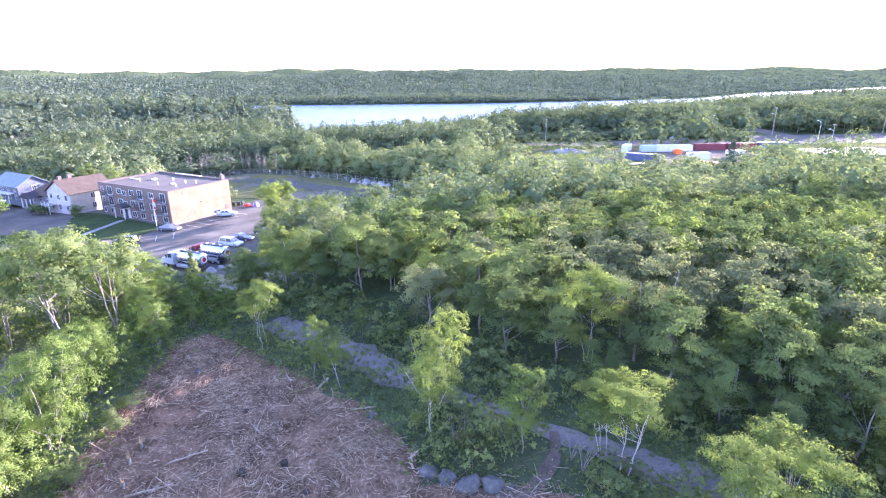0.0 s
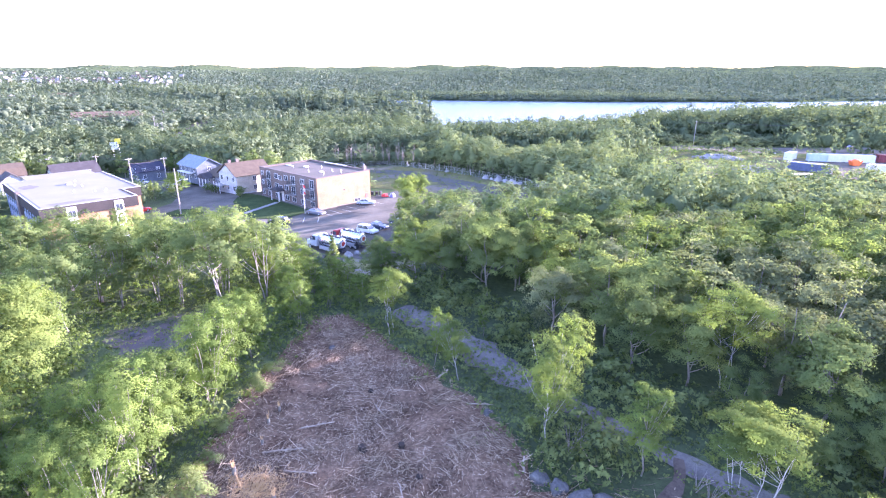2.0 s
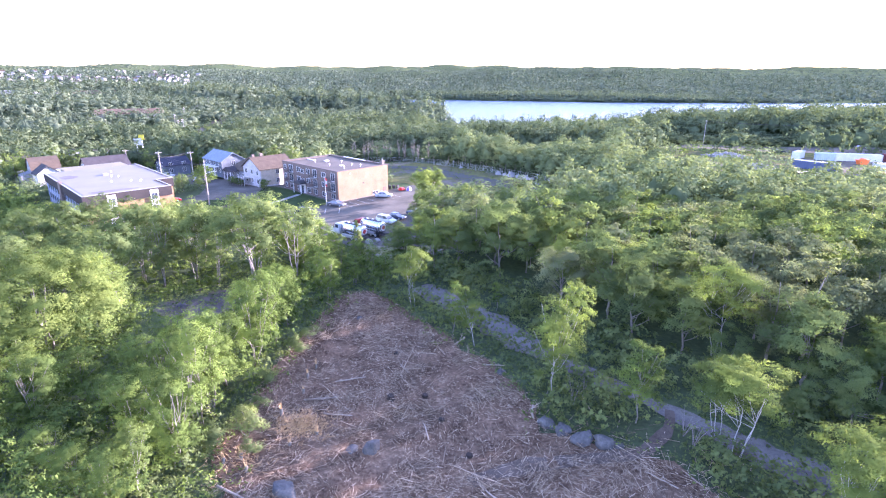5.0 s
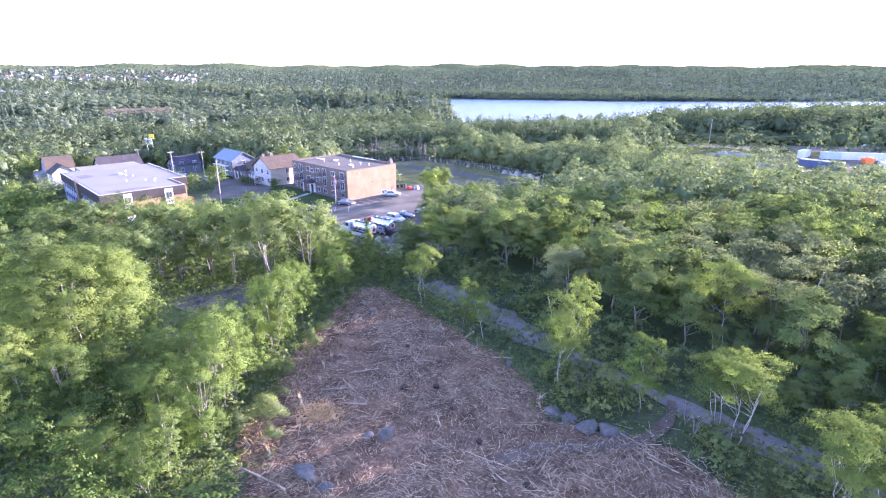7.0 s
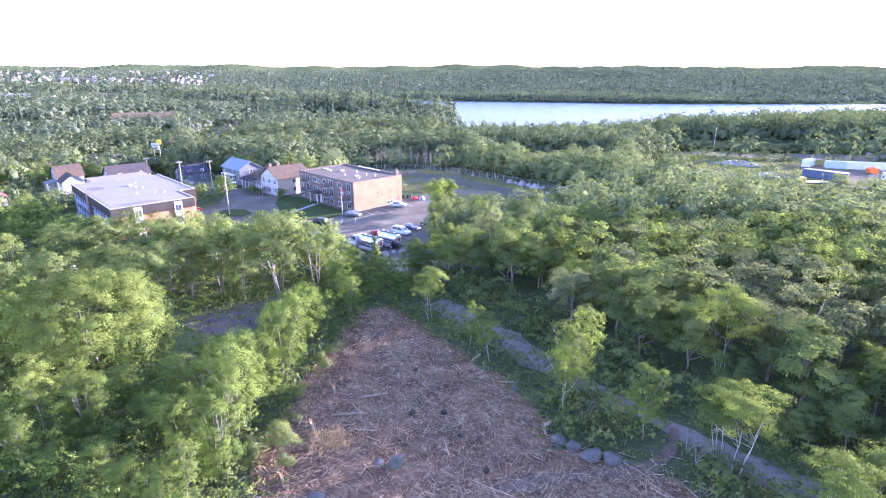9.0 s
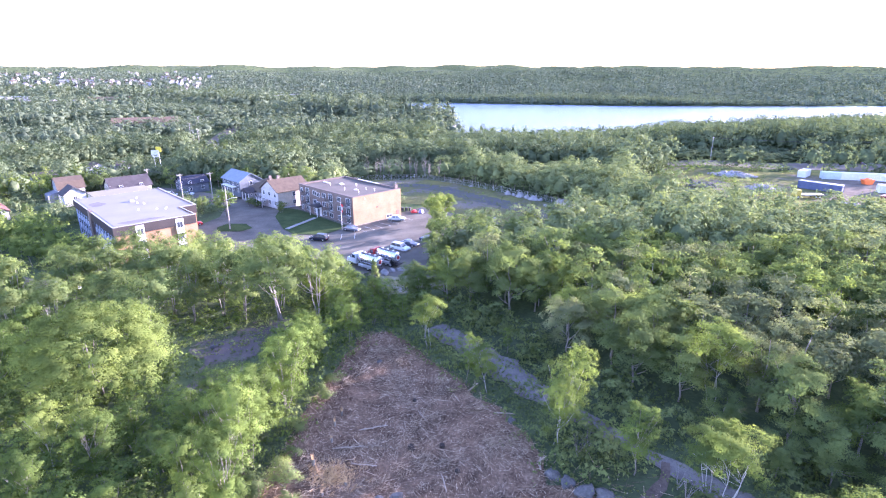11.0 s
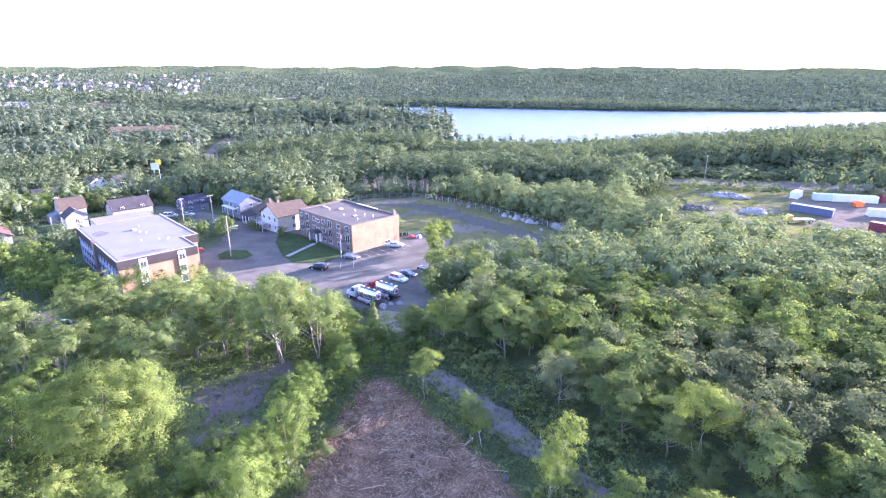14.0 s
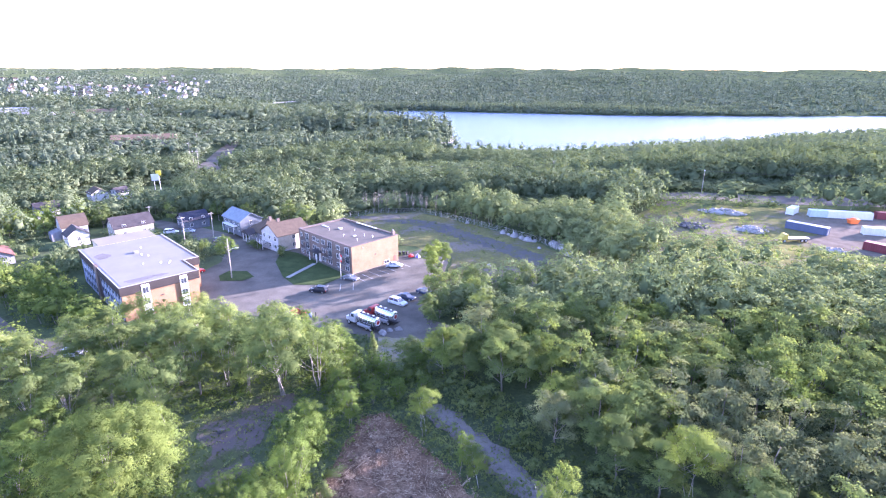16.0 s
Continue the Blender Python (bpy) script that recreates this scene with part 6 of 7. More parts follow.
def tanker(x, y, turn, cab_colour, mark, label):
    t = thing("tanker_truck", pose(x, y, z_at(x, y) + 0.06, 0, 0, turn) @ Matrix.Diagonal((1.08, 1.08, 1.08, 1)), label, "truck", "tanker trucks")
    part("chassis", boxes((-4.1, -0.45, 0.62, 3.9, 0.45, 0.9)), DARK, t)
    bm = prism(bmesh.new(), [(1.6, 0.75), (4.1, 0.75), (4.2, 1.2), (4.05, 1.72), (2.95, 1.85), (2.6, 2.75), (1.6, 2.85)], "y", -1.1, 1.1)
    part("cab", soft(bm, 0.1, 2), cab_colour, t, "", True)
    part("windscreen", prism(bmesh.new(), [(2.97, 1.9), (3.01, 1.92), (2.68, 2.66), (2.64, 2.66)], "y", -0.95, 0.95), CAR_GLASS, t)
    for s in (-1, 1):
        part("side_window", boxes((1.85, s * 1.11 - 0.012, 1.9, 2.65, s * 1.11 + 0.012, 2.55)), CAR_GLASS, t)
        part("headlight", boxes((4.1, s * 0.8 - 0.15, 1.05, 4.22, s * 0.8 + 0.15, 1.3)), LAMP_CLEAR, t)
        part("mirror", boxes((2.75, s * 1.3 - 0.1, 1.9, 2.82, s * 1.3 + 0.1, 2.5)), DARK, t)
        part("side_box", soft(boxes((-2.6, s * 1.0 - 0.25, 0.55, 0.9, s * 1.0 + 0.25, 1.05)), 0.03), GALV, t)
        part("fender", soft(boxes((3.0, s * 0.95 - 0.22, 1.0, 4.0, s * 0.95 + 0.22, 1.15)), 0.05), cab_colour, t)
    prof = [(-3.9, 0.45), (-3.85, 0.85), (-3.7, 1.0), (1.2, 1.0), (1.35, 0.85), (1.4, 0.45)]
    bm = bmesh.new()
    tube(bm, [(u, 0, 1.95) for u, _ in prof], [r * 1.03 for _, r in prof], 24)
    part("tank", bm, STEEL, t, "polished steel tank", True)
    for u in (-3.3, -2.0, -0.7, 0.6):
        bm = bmesh.new()
        tube(bm, [(u - 0.04, 0, 1.95), (u + 0.04, 0, 1.95)], [1.055, 1.055], 24)
        part("band", bm, GALV, t)
    bm = bmesh.new()
    tube(bm, [(-3.93, 0, 1.95), (-3.90, 0, 1.95)], [0.62, 0.62], 20)
    part("end_plate", bm, WHITE, t)
    bm = bmesh.new()
    tube(bm, [(-3.955, 0, 1.95), (-3.935, 0, 1.95)], [0.40, 0.40], 20)
    part("end_mark", bm, mark, t, "round orange-red mark")
    for s in (-1, 1):
        part("tank_stripe", boxes((-2.8, s * 1.045 - 0.012, 1.65, 0.3, s * 1.045 + 0.012, 1.85)), DARK, t)
    part("walkway", boxes((-3.4, -0.3, 2.98, 1.0, 0.3, 3.06)), DARK, t)
    for u in (-2.7, -1.2, 0.2):
        bm = bmesh.new()
        tube(bm, [(u, 0, 3.06), (u, 0, 3.2)], [0.24, 0.22], 10)
        part("hatch", bm, GALV, t)
    part("bumper", boxes((-4.25, -1.1, 0.55, -4.1, 1.1, 0.75)), DARK, t)
    for s in (-1, 1):
        wheel(t, 3.4, s * 0.95, 0.5, 0.3)
        for u in (-1.6, -2.8):
            wheel(t, u, s * 0.88, 0.5, 0.5)
    return t


TANK_RED = paint("dull_red_truck_paint", (0.26, 0.03, 0.028), 0.4)
CAR_BLACK, CAR_SILVER = paint("black_car_paint", (0.02, 0.022, 0.03), 0.2), paint("silver_car_paint", (0.50, 0.52, 0.55), 0.25, 0.5)
CAR_WHITE, CAR_DARK = paint("white_car_paint", (0.50, 0.51, 0.52), 0.2), paint("dark_blue_car_paint", (0.045, 0.055, 0.08), 0.2)
CAR_GREY = paint("grey_car_paint", (0.17, 0.18, 0.20), 0.25, 0.4)
car(-69.4, 101.6, 183, CAR_BLACK, "black estate car parked by the lawn", True, 4.6)
car(-65.6, 111.6, -8, CAR_GREY, "grey saloon parked by the flagpole", False, 4.7)
car(-47.4, 101.0, -16, CAR_WHITE, "white estate car beside the tanker trucks", True, 4.8)
car(-46.6, 104.6, -12, CAR_DARK, "dark car half hidden under a tree", False, 4.6)
car(-43.4, 109.0, -20, CAR_DARK, "dark car beneath the tree branches", False, 4.6)
car(-58.6, 124.8, 14, CAR_WHITE, "white saloon beside the brick end wall", False, 4.6)
car(-109.3, 103.2, 60, RED, "red car beside the long block", False, 4.5)
car(-152.0, 138.0, 30, CAR_WHITE, "white van on the lane", True, 5.0, "van")
car(-147.0, 141.0, 30, CAR_SILVER, "silver car on the lane", False, 4.5)
car(-97.6, 57.6, 20, CAR_WHITE, "white van at the end of the shaded lane", True, 5.0, "van")
car(-126.0, 133.0, 60, CAR_DARK, "dark car before the blue-roofed house", True, 4.6)
tanker(-49.6, 87.6, 161, CAR_WHITE, TANK_RED, "white-cabbed tanker truck with a polished steel tank")
tanker(-47.3, 91.6, 161, TANK_RED, TANK_RED, "red-cabbed tanker truck with a polished steel tank")
# open trailer, barrel and post by the trees
tr = thing("trailer", pose(-66.0, 87.2, z_at(-66, 87.2) + 0.06, 0, 0, 160), "rusty red open trailer", "trailer")
RUST = surface("rusty_red", [(0.3, (0.22, 0.06, 0.035)), (0.7, (0.42, 0.13, 0.08))], 0.8, 6, 0.8)
part("bed", boxes((-1.7, -0.9, 0.55, 1.7, 0.9, 0.65)), RUST, tr)
for a in ((-1.7, -0.9, 0.65, 1.7, -0.84, 1.35), (-1.7, 0.84, 0.65, 1.7, 0.9, 1.35), (-1.7, -0.84, 0.65, -1.64, 0.84, 1.35), (1.64, -0.84, 0.65, 1.7, 0.84, 1.35)):
    part("side", boxes(a), RUST, tr)
wheel(tr, 0, 0.95)
wheel(tr, 0, -0.95)
part("drawbar", tube(bmesh.new(), [(1.7, 0, 0.55), (3.0, 0, 0.5)], [0.05, 0.05], 6), DARK, tr)
barrel = thing("barrel", pose(-63.6, 88.0, z_at(-63.6, 88) + 0.05), "blue plastic barrel beside the trailer", "barrel")
part("drum", tube(bmesh.new(), [(0, 0, 0), (0, 0, 0.1), (0, 0, 0.5), (0, 0, 1.0), (0, 0, 1.1)], [0.42, 0.46, 0.5, 0.46, 0.42], 14), paint("blue_plastic", (0.14, 0.17, 0.5), 0.4), barrel, "", True)
part("lid", tube(bmesh.new(), [(0, 0, 1.1), (0, 0, 1.16)], [0.43, 0.40], 14), DARK, barrel)
bollard = thing("bollard", pose(-62.2, 88.4, z_at(-62.2, 88.4) + 0.05), "dark steel bollard beside the barrel", "bollard")
part("post", tube(bmesh.new(), [(0, 0, 0), (0, 0, 1.2), (0, 0, 1.25)], [0.13, 0.13, 0.06], 10), DARK, bollard)
# bins and small tents behind the apartment house
bin_first = None
for x, y in ((-61.3, 135.0), (-60.2, 135.5), (-59.2, 135.9)):
    m = pose(x, y, z_at(x, y) + 0.05, 0, 0, 64)
    if bin_first is None:
        bin_first = thing("wheelie_bin", m, "black wheeled rubbish bin behind the apartment house", "bin", "bins")
        part("body", prism(bmesh.new(), [(-0.24, 0.05), (0.24, 0.05), (0.31, 1.0), (-0.31, 1.0)], "y", -0.28, 0.28), DARK, bin_first)
        part("lid", soft(boxes((-0.33, -0.31, 1.0, 0.34, 0.31, 1.09)), 0.02), DARK, bin_first)
        wheel(bin_first, -0.22, 0.24, 0.11, 0.06)
        wheel(bin_first, -0.22, -0.24, 0.11, 0.06)
    else:
        copy_thing(bin_first, m)


def tent(x, y, r, h, colour, stripe, label):
    t = thing("tent", pose(x, y, z_at(x, y) + 0.07), label, "tent", "tents")
    for k in range(6):
        bm = bmesh.new()
        a0, a1 = k * math.pi / 3, (k + 1) * math.pi / 3
        rows = []
        for s in range(5):
            f = s / 4
            rr, zz = r * math.cos(f * math.pi / 2) + 0.02, h * math.sin(f * math.pi / 2)
            rows.append([bm.verts.new((rr * math.cos(a), rr * math.sin(a), zz)) for a in (a0, a1)])
        for p, q in zip(rows, rows[1:]):
            bm.faces.new((p[0], p[1], q[1], q[0]))
        part("panel", bm, colour if k % 2 else stripe, t)
    return t


tent(-57.4, 134.6, 1.0, 0.8, RED, RED, "low red tent behind the apartment house")
tent(-55.2, 134.8, 0.9, 1.1, WHITE, paint("tent_blue", (0.20, 0.18, 0.50), 0.7), "small blue and white dome tent")


# ---- poles, wires, fence, signs ----
def utility_pole(x, y, height, turn=0, lamp=False, arms=1, label="weathered wooden utility pole with a crossarm"):
    p = thing("utility_pole", pose(x, y, z_at(x, y), 0, 0, turn), label, "pole", "poles")
    part("post", tube(bmesh.new(), [(0, 0, -0.6), (0, 0, height * 0.5), (0, 0, height)], [0.16, 0.13, 0.10], 8), POLE_WOOD, p)
    for k in range(arms):
        z = height - 0.5 - k * 1.0
        part("crossarm", boxes((-0.9, -0.06, z, 0.9, 0.06, z + 0.12)), POLE_WOOD, p)
        for u in (-0.8, -0.4, 0.4, 0.8):
            part("insulator", tube(bmesh.new(), [(u, 0, z + 0.12), (u, 0, z + 0.32)], [0.05, 0.035], 6), GALV, p)
    if lamp:
        a = part("lamp_arm", tube(bmesh.new(), [(0, 0, height * 0.70), (0.8, 0, height * 0.74), (1.9, 0, height * 0.76)], [0.045, 0.045, 0.04], 6), GALV, p)
        part("lamp_head", soft(boxes((1.8, -0.17, height * 0.76 - 0.1, 2.6, 0.17, height * 0.76 + 0.08)), 0.04), GALV, a, "grey street lamp head")
    return p


def wires(name, a, b, height, gaps, sag=0.9):
    """Cables strung between two pole tops."""
    w = thing(name, Matrix.Identity(4), "dark overhead cables between poles", "cables", "cables")
    za, zb = z_at(*a) + height, z_at(*b) + height
    d = Vector((b[0] - a[0], b[1] - a[1], 0)).normalized()
    for g in gaps:
        pts = []
        for k in range(9):
            f = k / 8
            pts.append((a[0] + (b[0] - a[0]) * f - d.y * g, a[1] + (b[1] - a[1]) * f + d.x * g, za + (zb - za) * f - sag * 4 * f * (1 - f) - abs(g) * 0.1))
        part("cable", tube(bmesh.new(), pts, [0.028] * 9, 4), DARK, w)


def street_lamp(x, y, height, turn):
    s = thing("street_lamp", pose(x, y, z_at(x, y), 0, 0, turn), "grey steel street lamp with a curved arm", "street lamp", "street lamps")
    part("post", tube(bmesh.new(), [(0, 0, -0.3), (0, 0, height * 0.9), (0.5, 0, height), (1.9, 0, height + 0.25)], [0.13, 0.09, 0.07, 0.05], 8), GALV, s)
    part("lamp_head", soft(boxes((1.8, -0.18, height + 0.15, 2.7, 0.18, height + 0.35)), 0.04), WHITE, s)


utility_pole(-96.6, 102.4, 11.2, 30, True, 0, "pale wooden lamp pole on the grass island")
LANE_POLES = [(-130.0, 121.7), (-130.4, 134.9), (-161.4, 138.6)]
for (x, y), h in zip(LANE_POLES, (11.0, 9.6, 9.6)):
    utility_pole(x, y, h, 60, False, 1)
wires("cables", (-96.6, 102.4), LANE_POLES[0], 10.3, (-0.6, 0.6))
wires("cables", LANE_POLES[0], LANE_POLES[1], 9.4, (-0.6, 0.6), 0.4)
wires("cables", LANE_POLES[1], LANE_POLES[2], 9.2, (-0.6, 0.6))
VALLEY_POLES = [(-307.8, 316.2, 13.5), (-275.4, 288.8, 14.5), (-435.9, 447.7, 11.0), (-367.6, 422.3, 11.0), (-290.0, 300.0, 12.0), (-165.0, 262.0, 10.5), (-102.0, 276.0, 10.0), (-36.0, 292.0, 11.5), (-185.0, 365.0, 12.5), (-330.0, 350.0, 11.5)]
for x, y, h in VALLEY_POLES:
    utility_pole(x, y, h, 20, False, 2)
for k, j in ((5, 6), (6, 7)):
    wires("cables", VALLEY_POLES[k][:2], VALLEY_POLES[j][:2], 9.8, (-0.8, 0, 0.8), 1.5)
wires("cables", (-260, 262), (-165, 262), 9.8, (-0.8, 0, 0.8), 2.0)
wires("cables", (-307.8, 316.2), (-367.6, 422.3), 11.0, (-0.8, 0.8), 2.0)
wires("cables", (-275.4, 288.8), (-190.0, 190.0), 11.0, (-0.8, 0.8), 2.5)
for x, y, h in ((33.6, 246.0, 10.0), (114.3, 267.5, 10.5), (149.0, 279.5, 13.0), (146.0, 229.0, 9.5), (205.0, 284.5, 10.5)):
    utility_pole(x, y, h, 100, x > 140, 1, "roadside wooden utility pole")
wires("cables", (33.6, 246.0), (114.3, 267.5), 9.6, (-0.8, 0.8), 1.2)
wires("cables", (114.3, 267.5), (149.0, 279.5), 10.0, (-0.8, 0.8), 0.6)
street_lamp(-258.0, 292.0, 8.5, 200)
street_lamp(-270.0, 330.0, 8.5, 20)
street_lamp(150.0, 244.5, 9.0, 90)

flagpole = thing("flagpole", pose(-68.4, 111.4, z_at(-68.4, 111.4), 0, 0, 0), "white flagpole with a limp red and white flag", "flagpole")
part("pole", tube(bmesh.new(), [(0, 0, -0.2), (0, 0, 7.4), (0, 0, 7.5)], [0.07, 0.045, 0.02], 8), WHITE, flagpole)
flag = bmesh.new()
for band, (z0, z1) in enumerate(((7.2, 6.6), (6.6, 5.7), (5.7, 5.1))):
    vs = [[flag.verts.new((0.05 + 0.10 * k, 0.10 * math.sin(k * 1.7 + band), z - 0.09 * k)) for k in range(6)] for z in (z0, z1)]
    for k in range(5):
        f = flag.faces.new((vs[0][k], vs[0][k + 1], vs[1][k + 1], vs[1][k]))
        f.material_index = 1 if band == 1 else 0
flag_ob = part("flag", flag, RED, flagpole, "limp flag in red and white")
flag_ob.data.materials.append(WHITE)

# walkway, parking lines, kerb
walkway = thing("walkway", pose(0, 0, 0), "pale concrete walkway to the entrance", "walkway", kind="structure")
for k in range(9):
    f0, f1 = k / 9, (k + 1) / 9 - 0.008
    a, b = Vector((-82.4, 107.2, 0)), Vector((-81.4, 119.6, 0))
    p, q = a.lerp(b, f0), a.lerp(b, f1)
    bm = bmesh.new()
    quad = [(p.x - 0.6, p.y), (p.x + 0.6, p.y), (q.x + 0.6, q.y), (q.x - 0.6, q.y)]
    prism(bm, quad, "z", 0.10, 0.24)
    part("slab", bm, CONCRETE, walkway)
def line(p, q, w=0.12):
    p, q = Vector((*p, 0)), Vector((*q, 0))
    d = (q - p).normalized()
    s = Vector((-d.y, d.x, 0)) * w / 2
    bm = bmesh.new()
    bm.faces.new([bm.verts.new((v.x, v.y, z_at(v.x, v.y) + 0.062)) for v in (p - s, q - s, q + s, p + s)])
    tagged(part("parking_line", bm, MARKING, None), "worn white parking line on asphalt", "road marking", "parking lines", "structure")


for k in range(7):
    base = Vector((-66.6, 114.2, 0)) + V * (k * 2.7) - Vector((0.9011, -0.4337, 0)) * -0.8
    line((base.x, base.y), (base.x + 4.6, base.y - 2.2))
for k in range(4):
    line((-72.5 + k * 2.9, 105.0 + k * 1.6), (-70.4 + k * 2.9, 100.6 + k * 1.6))

# boulders at the end of the car park and round the field
rock_rng = random.Random(12)


def boulder(x, y, sx, sy, sz, material=None, label="grey weathered boulder", group="boulders", lift=0.0, detail=2):
    bm = bmesh.new()
    lump(bm, (0, 0, 0), (sx, sy, sz), rock_rng, max(3, detail), 0.24)
    for k in range(7):
        n = Vector((rock_rng.uniform(-1, 1), rock_rng.uniform(-1, 1), rock_rng.uniform(-0.2, 1))).normalized()
        reach = max(v.co.dot(n) for v in bm.verts) * rock_rng.uniform(0.62, 0.86)
        for v in bm.verts:
            v.co -= n * max(0.0, v.co.dot(n) - reach) * 0.9
    ob = part("boulder", bm, material or ROCK, None, "", True)
    ob.matrix_basis = pose(x, y, z_at(x, y) + sz * 0.3 + lift, 0, 0, rock_rng.uniform(0, 360))
    return tagged(ob, label, "boulder", group)


for x, y, s in ((-44.6, 86.0, 0.95), (-43.4, 87.4, 0.75), (-42.0, 88.6, 0.85), (-43.8, 85.2, 0.6)):
    boulder(x, y, s, s * 0.85, s * 0.75, PALE_ROCK, "pale boulder at the end of the car park", "car park boulders")
for x, y, s in ((-36.5, 167.6, 1.2), (-34.2, 166.4, 0.9), (-32.0, 165.0, 1.5), (-29.2, 163.6, 1.1), (-27.2, 162.0, 1.5), (-24.6, 161.6, 0.9), (-18.6, 160.5, 1.4), (-17.0, 158.6, 1.7), (-15.0, 157.2, 1.5), (-16.4, 161.0, 1.3), (-22.0, 155.0, 0.7), (-13.0, 151.0, 0.8), (-7.5, 144.0, 0.8),
                (-33.0, 134.0, 0.8), (-27.0, 128.0, 0.6), (-52.0, 177.0, 0.8)):
    boulder(x, y, s, s * 0.85, s * 0.8, PALE_ROCK, "pale boulder at the edge of the field", "field boulders")


def chain_fence(points):
    f = thing("chain_link_fence", Matrix.Identity(4), "galvanised chain-link fence round the field", "fence")
    wire = bmesh.new()
    for (x0, y0), (x1, y1) in zip(points, points[1:]):
        n = max(1, int(math.hypot(x1 - x0, y1 - y0) / 3.0))
        for k in range(n):
            x, y = x0 + (x1 - x0) * k / n, y0 + (y1 - y0) * k / n
            xb, yb = x0 + (x1 - x0) * (k + 1) / n, y0 + (y1 - y0) * (k + 1) / n
            z, zb = z_at(x, y), z_at(xb, yb)
            part("post", tube(bmesh.new(), [(x, y, z - 0.3), (x, y, z + 2.0)], [0.05, 0.05], 5), GALV, f)
            for h in (0.1, 1.0, 1.9):
                tube(wire, [(x, y, z + h), (xb, yb, zb + h)], [0.018, 0.018], 3, False)
            for j in range(12):
                a, b = j / 12, (j + 1) / 12
                for lo, hi in ((0.1, 1.9), (1.9, 0.1)):
                    tube(wire, [(x + (xb - x) * a, y + (yb - y) * a, z + lo), (x + (xb - x) * b, y + (yb - y) * b, z + hi)], [0.006, 0.006], 3, False)
    tagged(part("wire_mesh", wire, GALV, f), kind="stuff")


chain_fence([(-101, 172), (-93.5, 184), (-76, 190), (-59, 181.6), (-46, 174.2), (-36, 168.6), (-23, 162), (-12.4, 150.4), (-3.2, 135.4), (-10, 126)])

# ---- the storage yard and the road beyond ----
def container(x, y, turn, length, colour, label):
    c = thing("shipping_container", pose(x, y, z_at(x, y) + 0.08, 0, 0, turn), label, "container", "containers")
    L, w, h = length / 2, 1.22, 2.6
    for s in (-1, 1):
        bm = bmesh.new()
        n = int(length / 0.3)
        lo, hi = [], []
        for k in range(n * 2 + 1):
            u = -L + length * k / (n * 2)
            v = s * (w - (0.05 if (k // 2) % 2 else 0.0))
            lo.append(bm.verts.new((u, v, 0.15)))
            hi.append(bm.verts.new((u, v, h - 0.1)))
        for k in range(len(lo) - 1):
            bm.faces.new((lo[k], lo[k + 1], hi[k + 1], hi[k]))
        part("side", bm, colour, c)
    part("roof", boxes((-L, -w, h - 0.1, L, w, h)), CONTAINER_ROOF if colour in (BLUE,) else colour, c)
    part("floor", boxes((-L, -w, 0.0, L, w, 0.15)), DARK, c)
    for s in (-1, 1):
        d = part("door", boxes((L - 0.05, s * 0.61 - 0.6, 0.15, L, s * 0.61 + 0.6, h - 0.1)), colour, c)
        part("lock_bar", tube(bmesh.new(), [(L + 0.03, s * 0.3, 0.2), (L + 0.03, s * 0.3, h - 0.15)], [0.03, 0.03], 5), GALV, d)
    part("end", boxes((-L, -w + 0.01, 0.15, -L + 0.05, w - 0.01, h - 0.1)), colour, c)
    for u in (-L, L):
        for s in (-1, 1):
            part("corner_post", boxes((u - 0.08, s * w - 0.08, 0.0, u + 0.08, s * w + 0.08, h + 0.02)), colour, c)
    return c


CONTAINER_ROOF = surface("faded_container_roof", [(0.3, (0.22, 0.23, 0.26)), (0.7, (0.38, 0.385, 0.40))], 0.4, 5, 0.8)
MAROON = paint("maroon_paint", (0.15, 0.035, 0.04), 0.6)
TEAL = paint("pale_teal_paint", (0.36, 0.42, 0.43), 0.6)
container(60.5, 194.0, -31, 12.2, BLUE, "dark blue shipping container with a faded roof")
container(79.6, 218.0, 4, 14.0, WHITE, "white shipping container in the yard")
container(69.6, 217.4, 4, 5.6, TEAL, "pale teal shipping container beside the white one")
container(94.6, 221.4, 6, 12.2, MAROON, "maroon shipping container in the yard")
container(108.0, 223.5, 8, 12.2, MAROON, "maroon shipping container by the road")
container(121.5, 226.5, 8, 12.2, BLUE, "long blue container by the road")
container(80.6, 196.4, 2, 7.4, WHITE, "short white shipping container")
container(96.0, 202.0, 8, 6.1, WHITE, "short white office container")
container(75.4, 174.6, -36, 10.0, MAROON, "maroon shipping container at the wood's edge")
container(62.0, 219.6, 62, 6.1, WHITE, "small white container with an open end")
skip = thing("skip", pose(78.6, 210.4, z_at(78.6, 210.4) + 0.08, 0, 0, 20), "orange steel skip in the yard", "skip")
part("hull", prism(bmesh.new(), [(-1.2, 0.1), (1.2, 0.1), (1.9, 1.6), (-1.9, 1.6)], "y", -0.9, 0.9), ORANGE, skip)
part("rim", boxes((-1.95, -0.98, 1.55, 1.95, -0.88, 1.68), (-1.95, 0.88, 1.55, 1.95, 0.98, 1.68)), ORANGE, skip)
part("load", lump(bmesh.new(), (0, 0, 1.7), (1.3, 0.7, 0.5), rock_rng, 2, 0.3), ORANGE, skip)
flatbed = thing("flatbed_truck", pose(53.3, 179.3, z_at(53.3, 179.3) + 0.08, 0, 0, 20), "old yellow flatbed truck among weeds", "truck")
YELLOW = paint("dull_yellow_paint", (0.42, 0.33, 0.07), 0.6)
part("cab", soft(prism(bmesh.new(), [(-4.4, 0.7), (-2.6, 0.7), (-2.6, 2.6), (-3.6, 2.6), (-4.3, 1.7)], "y", -1.1, 1.1), 0.08), YELLOW, flatbed)
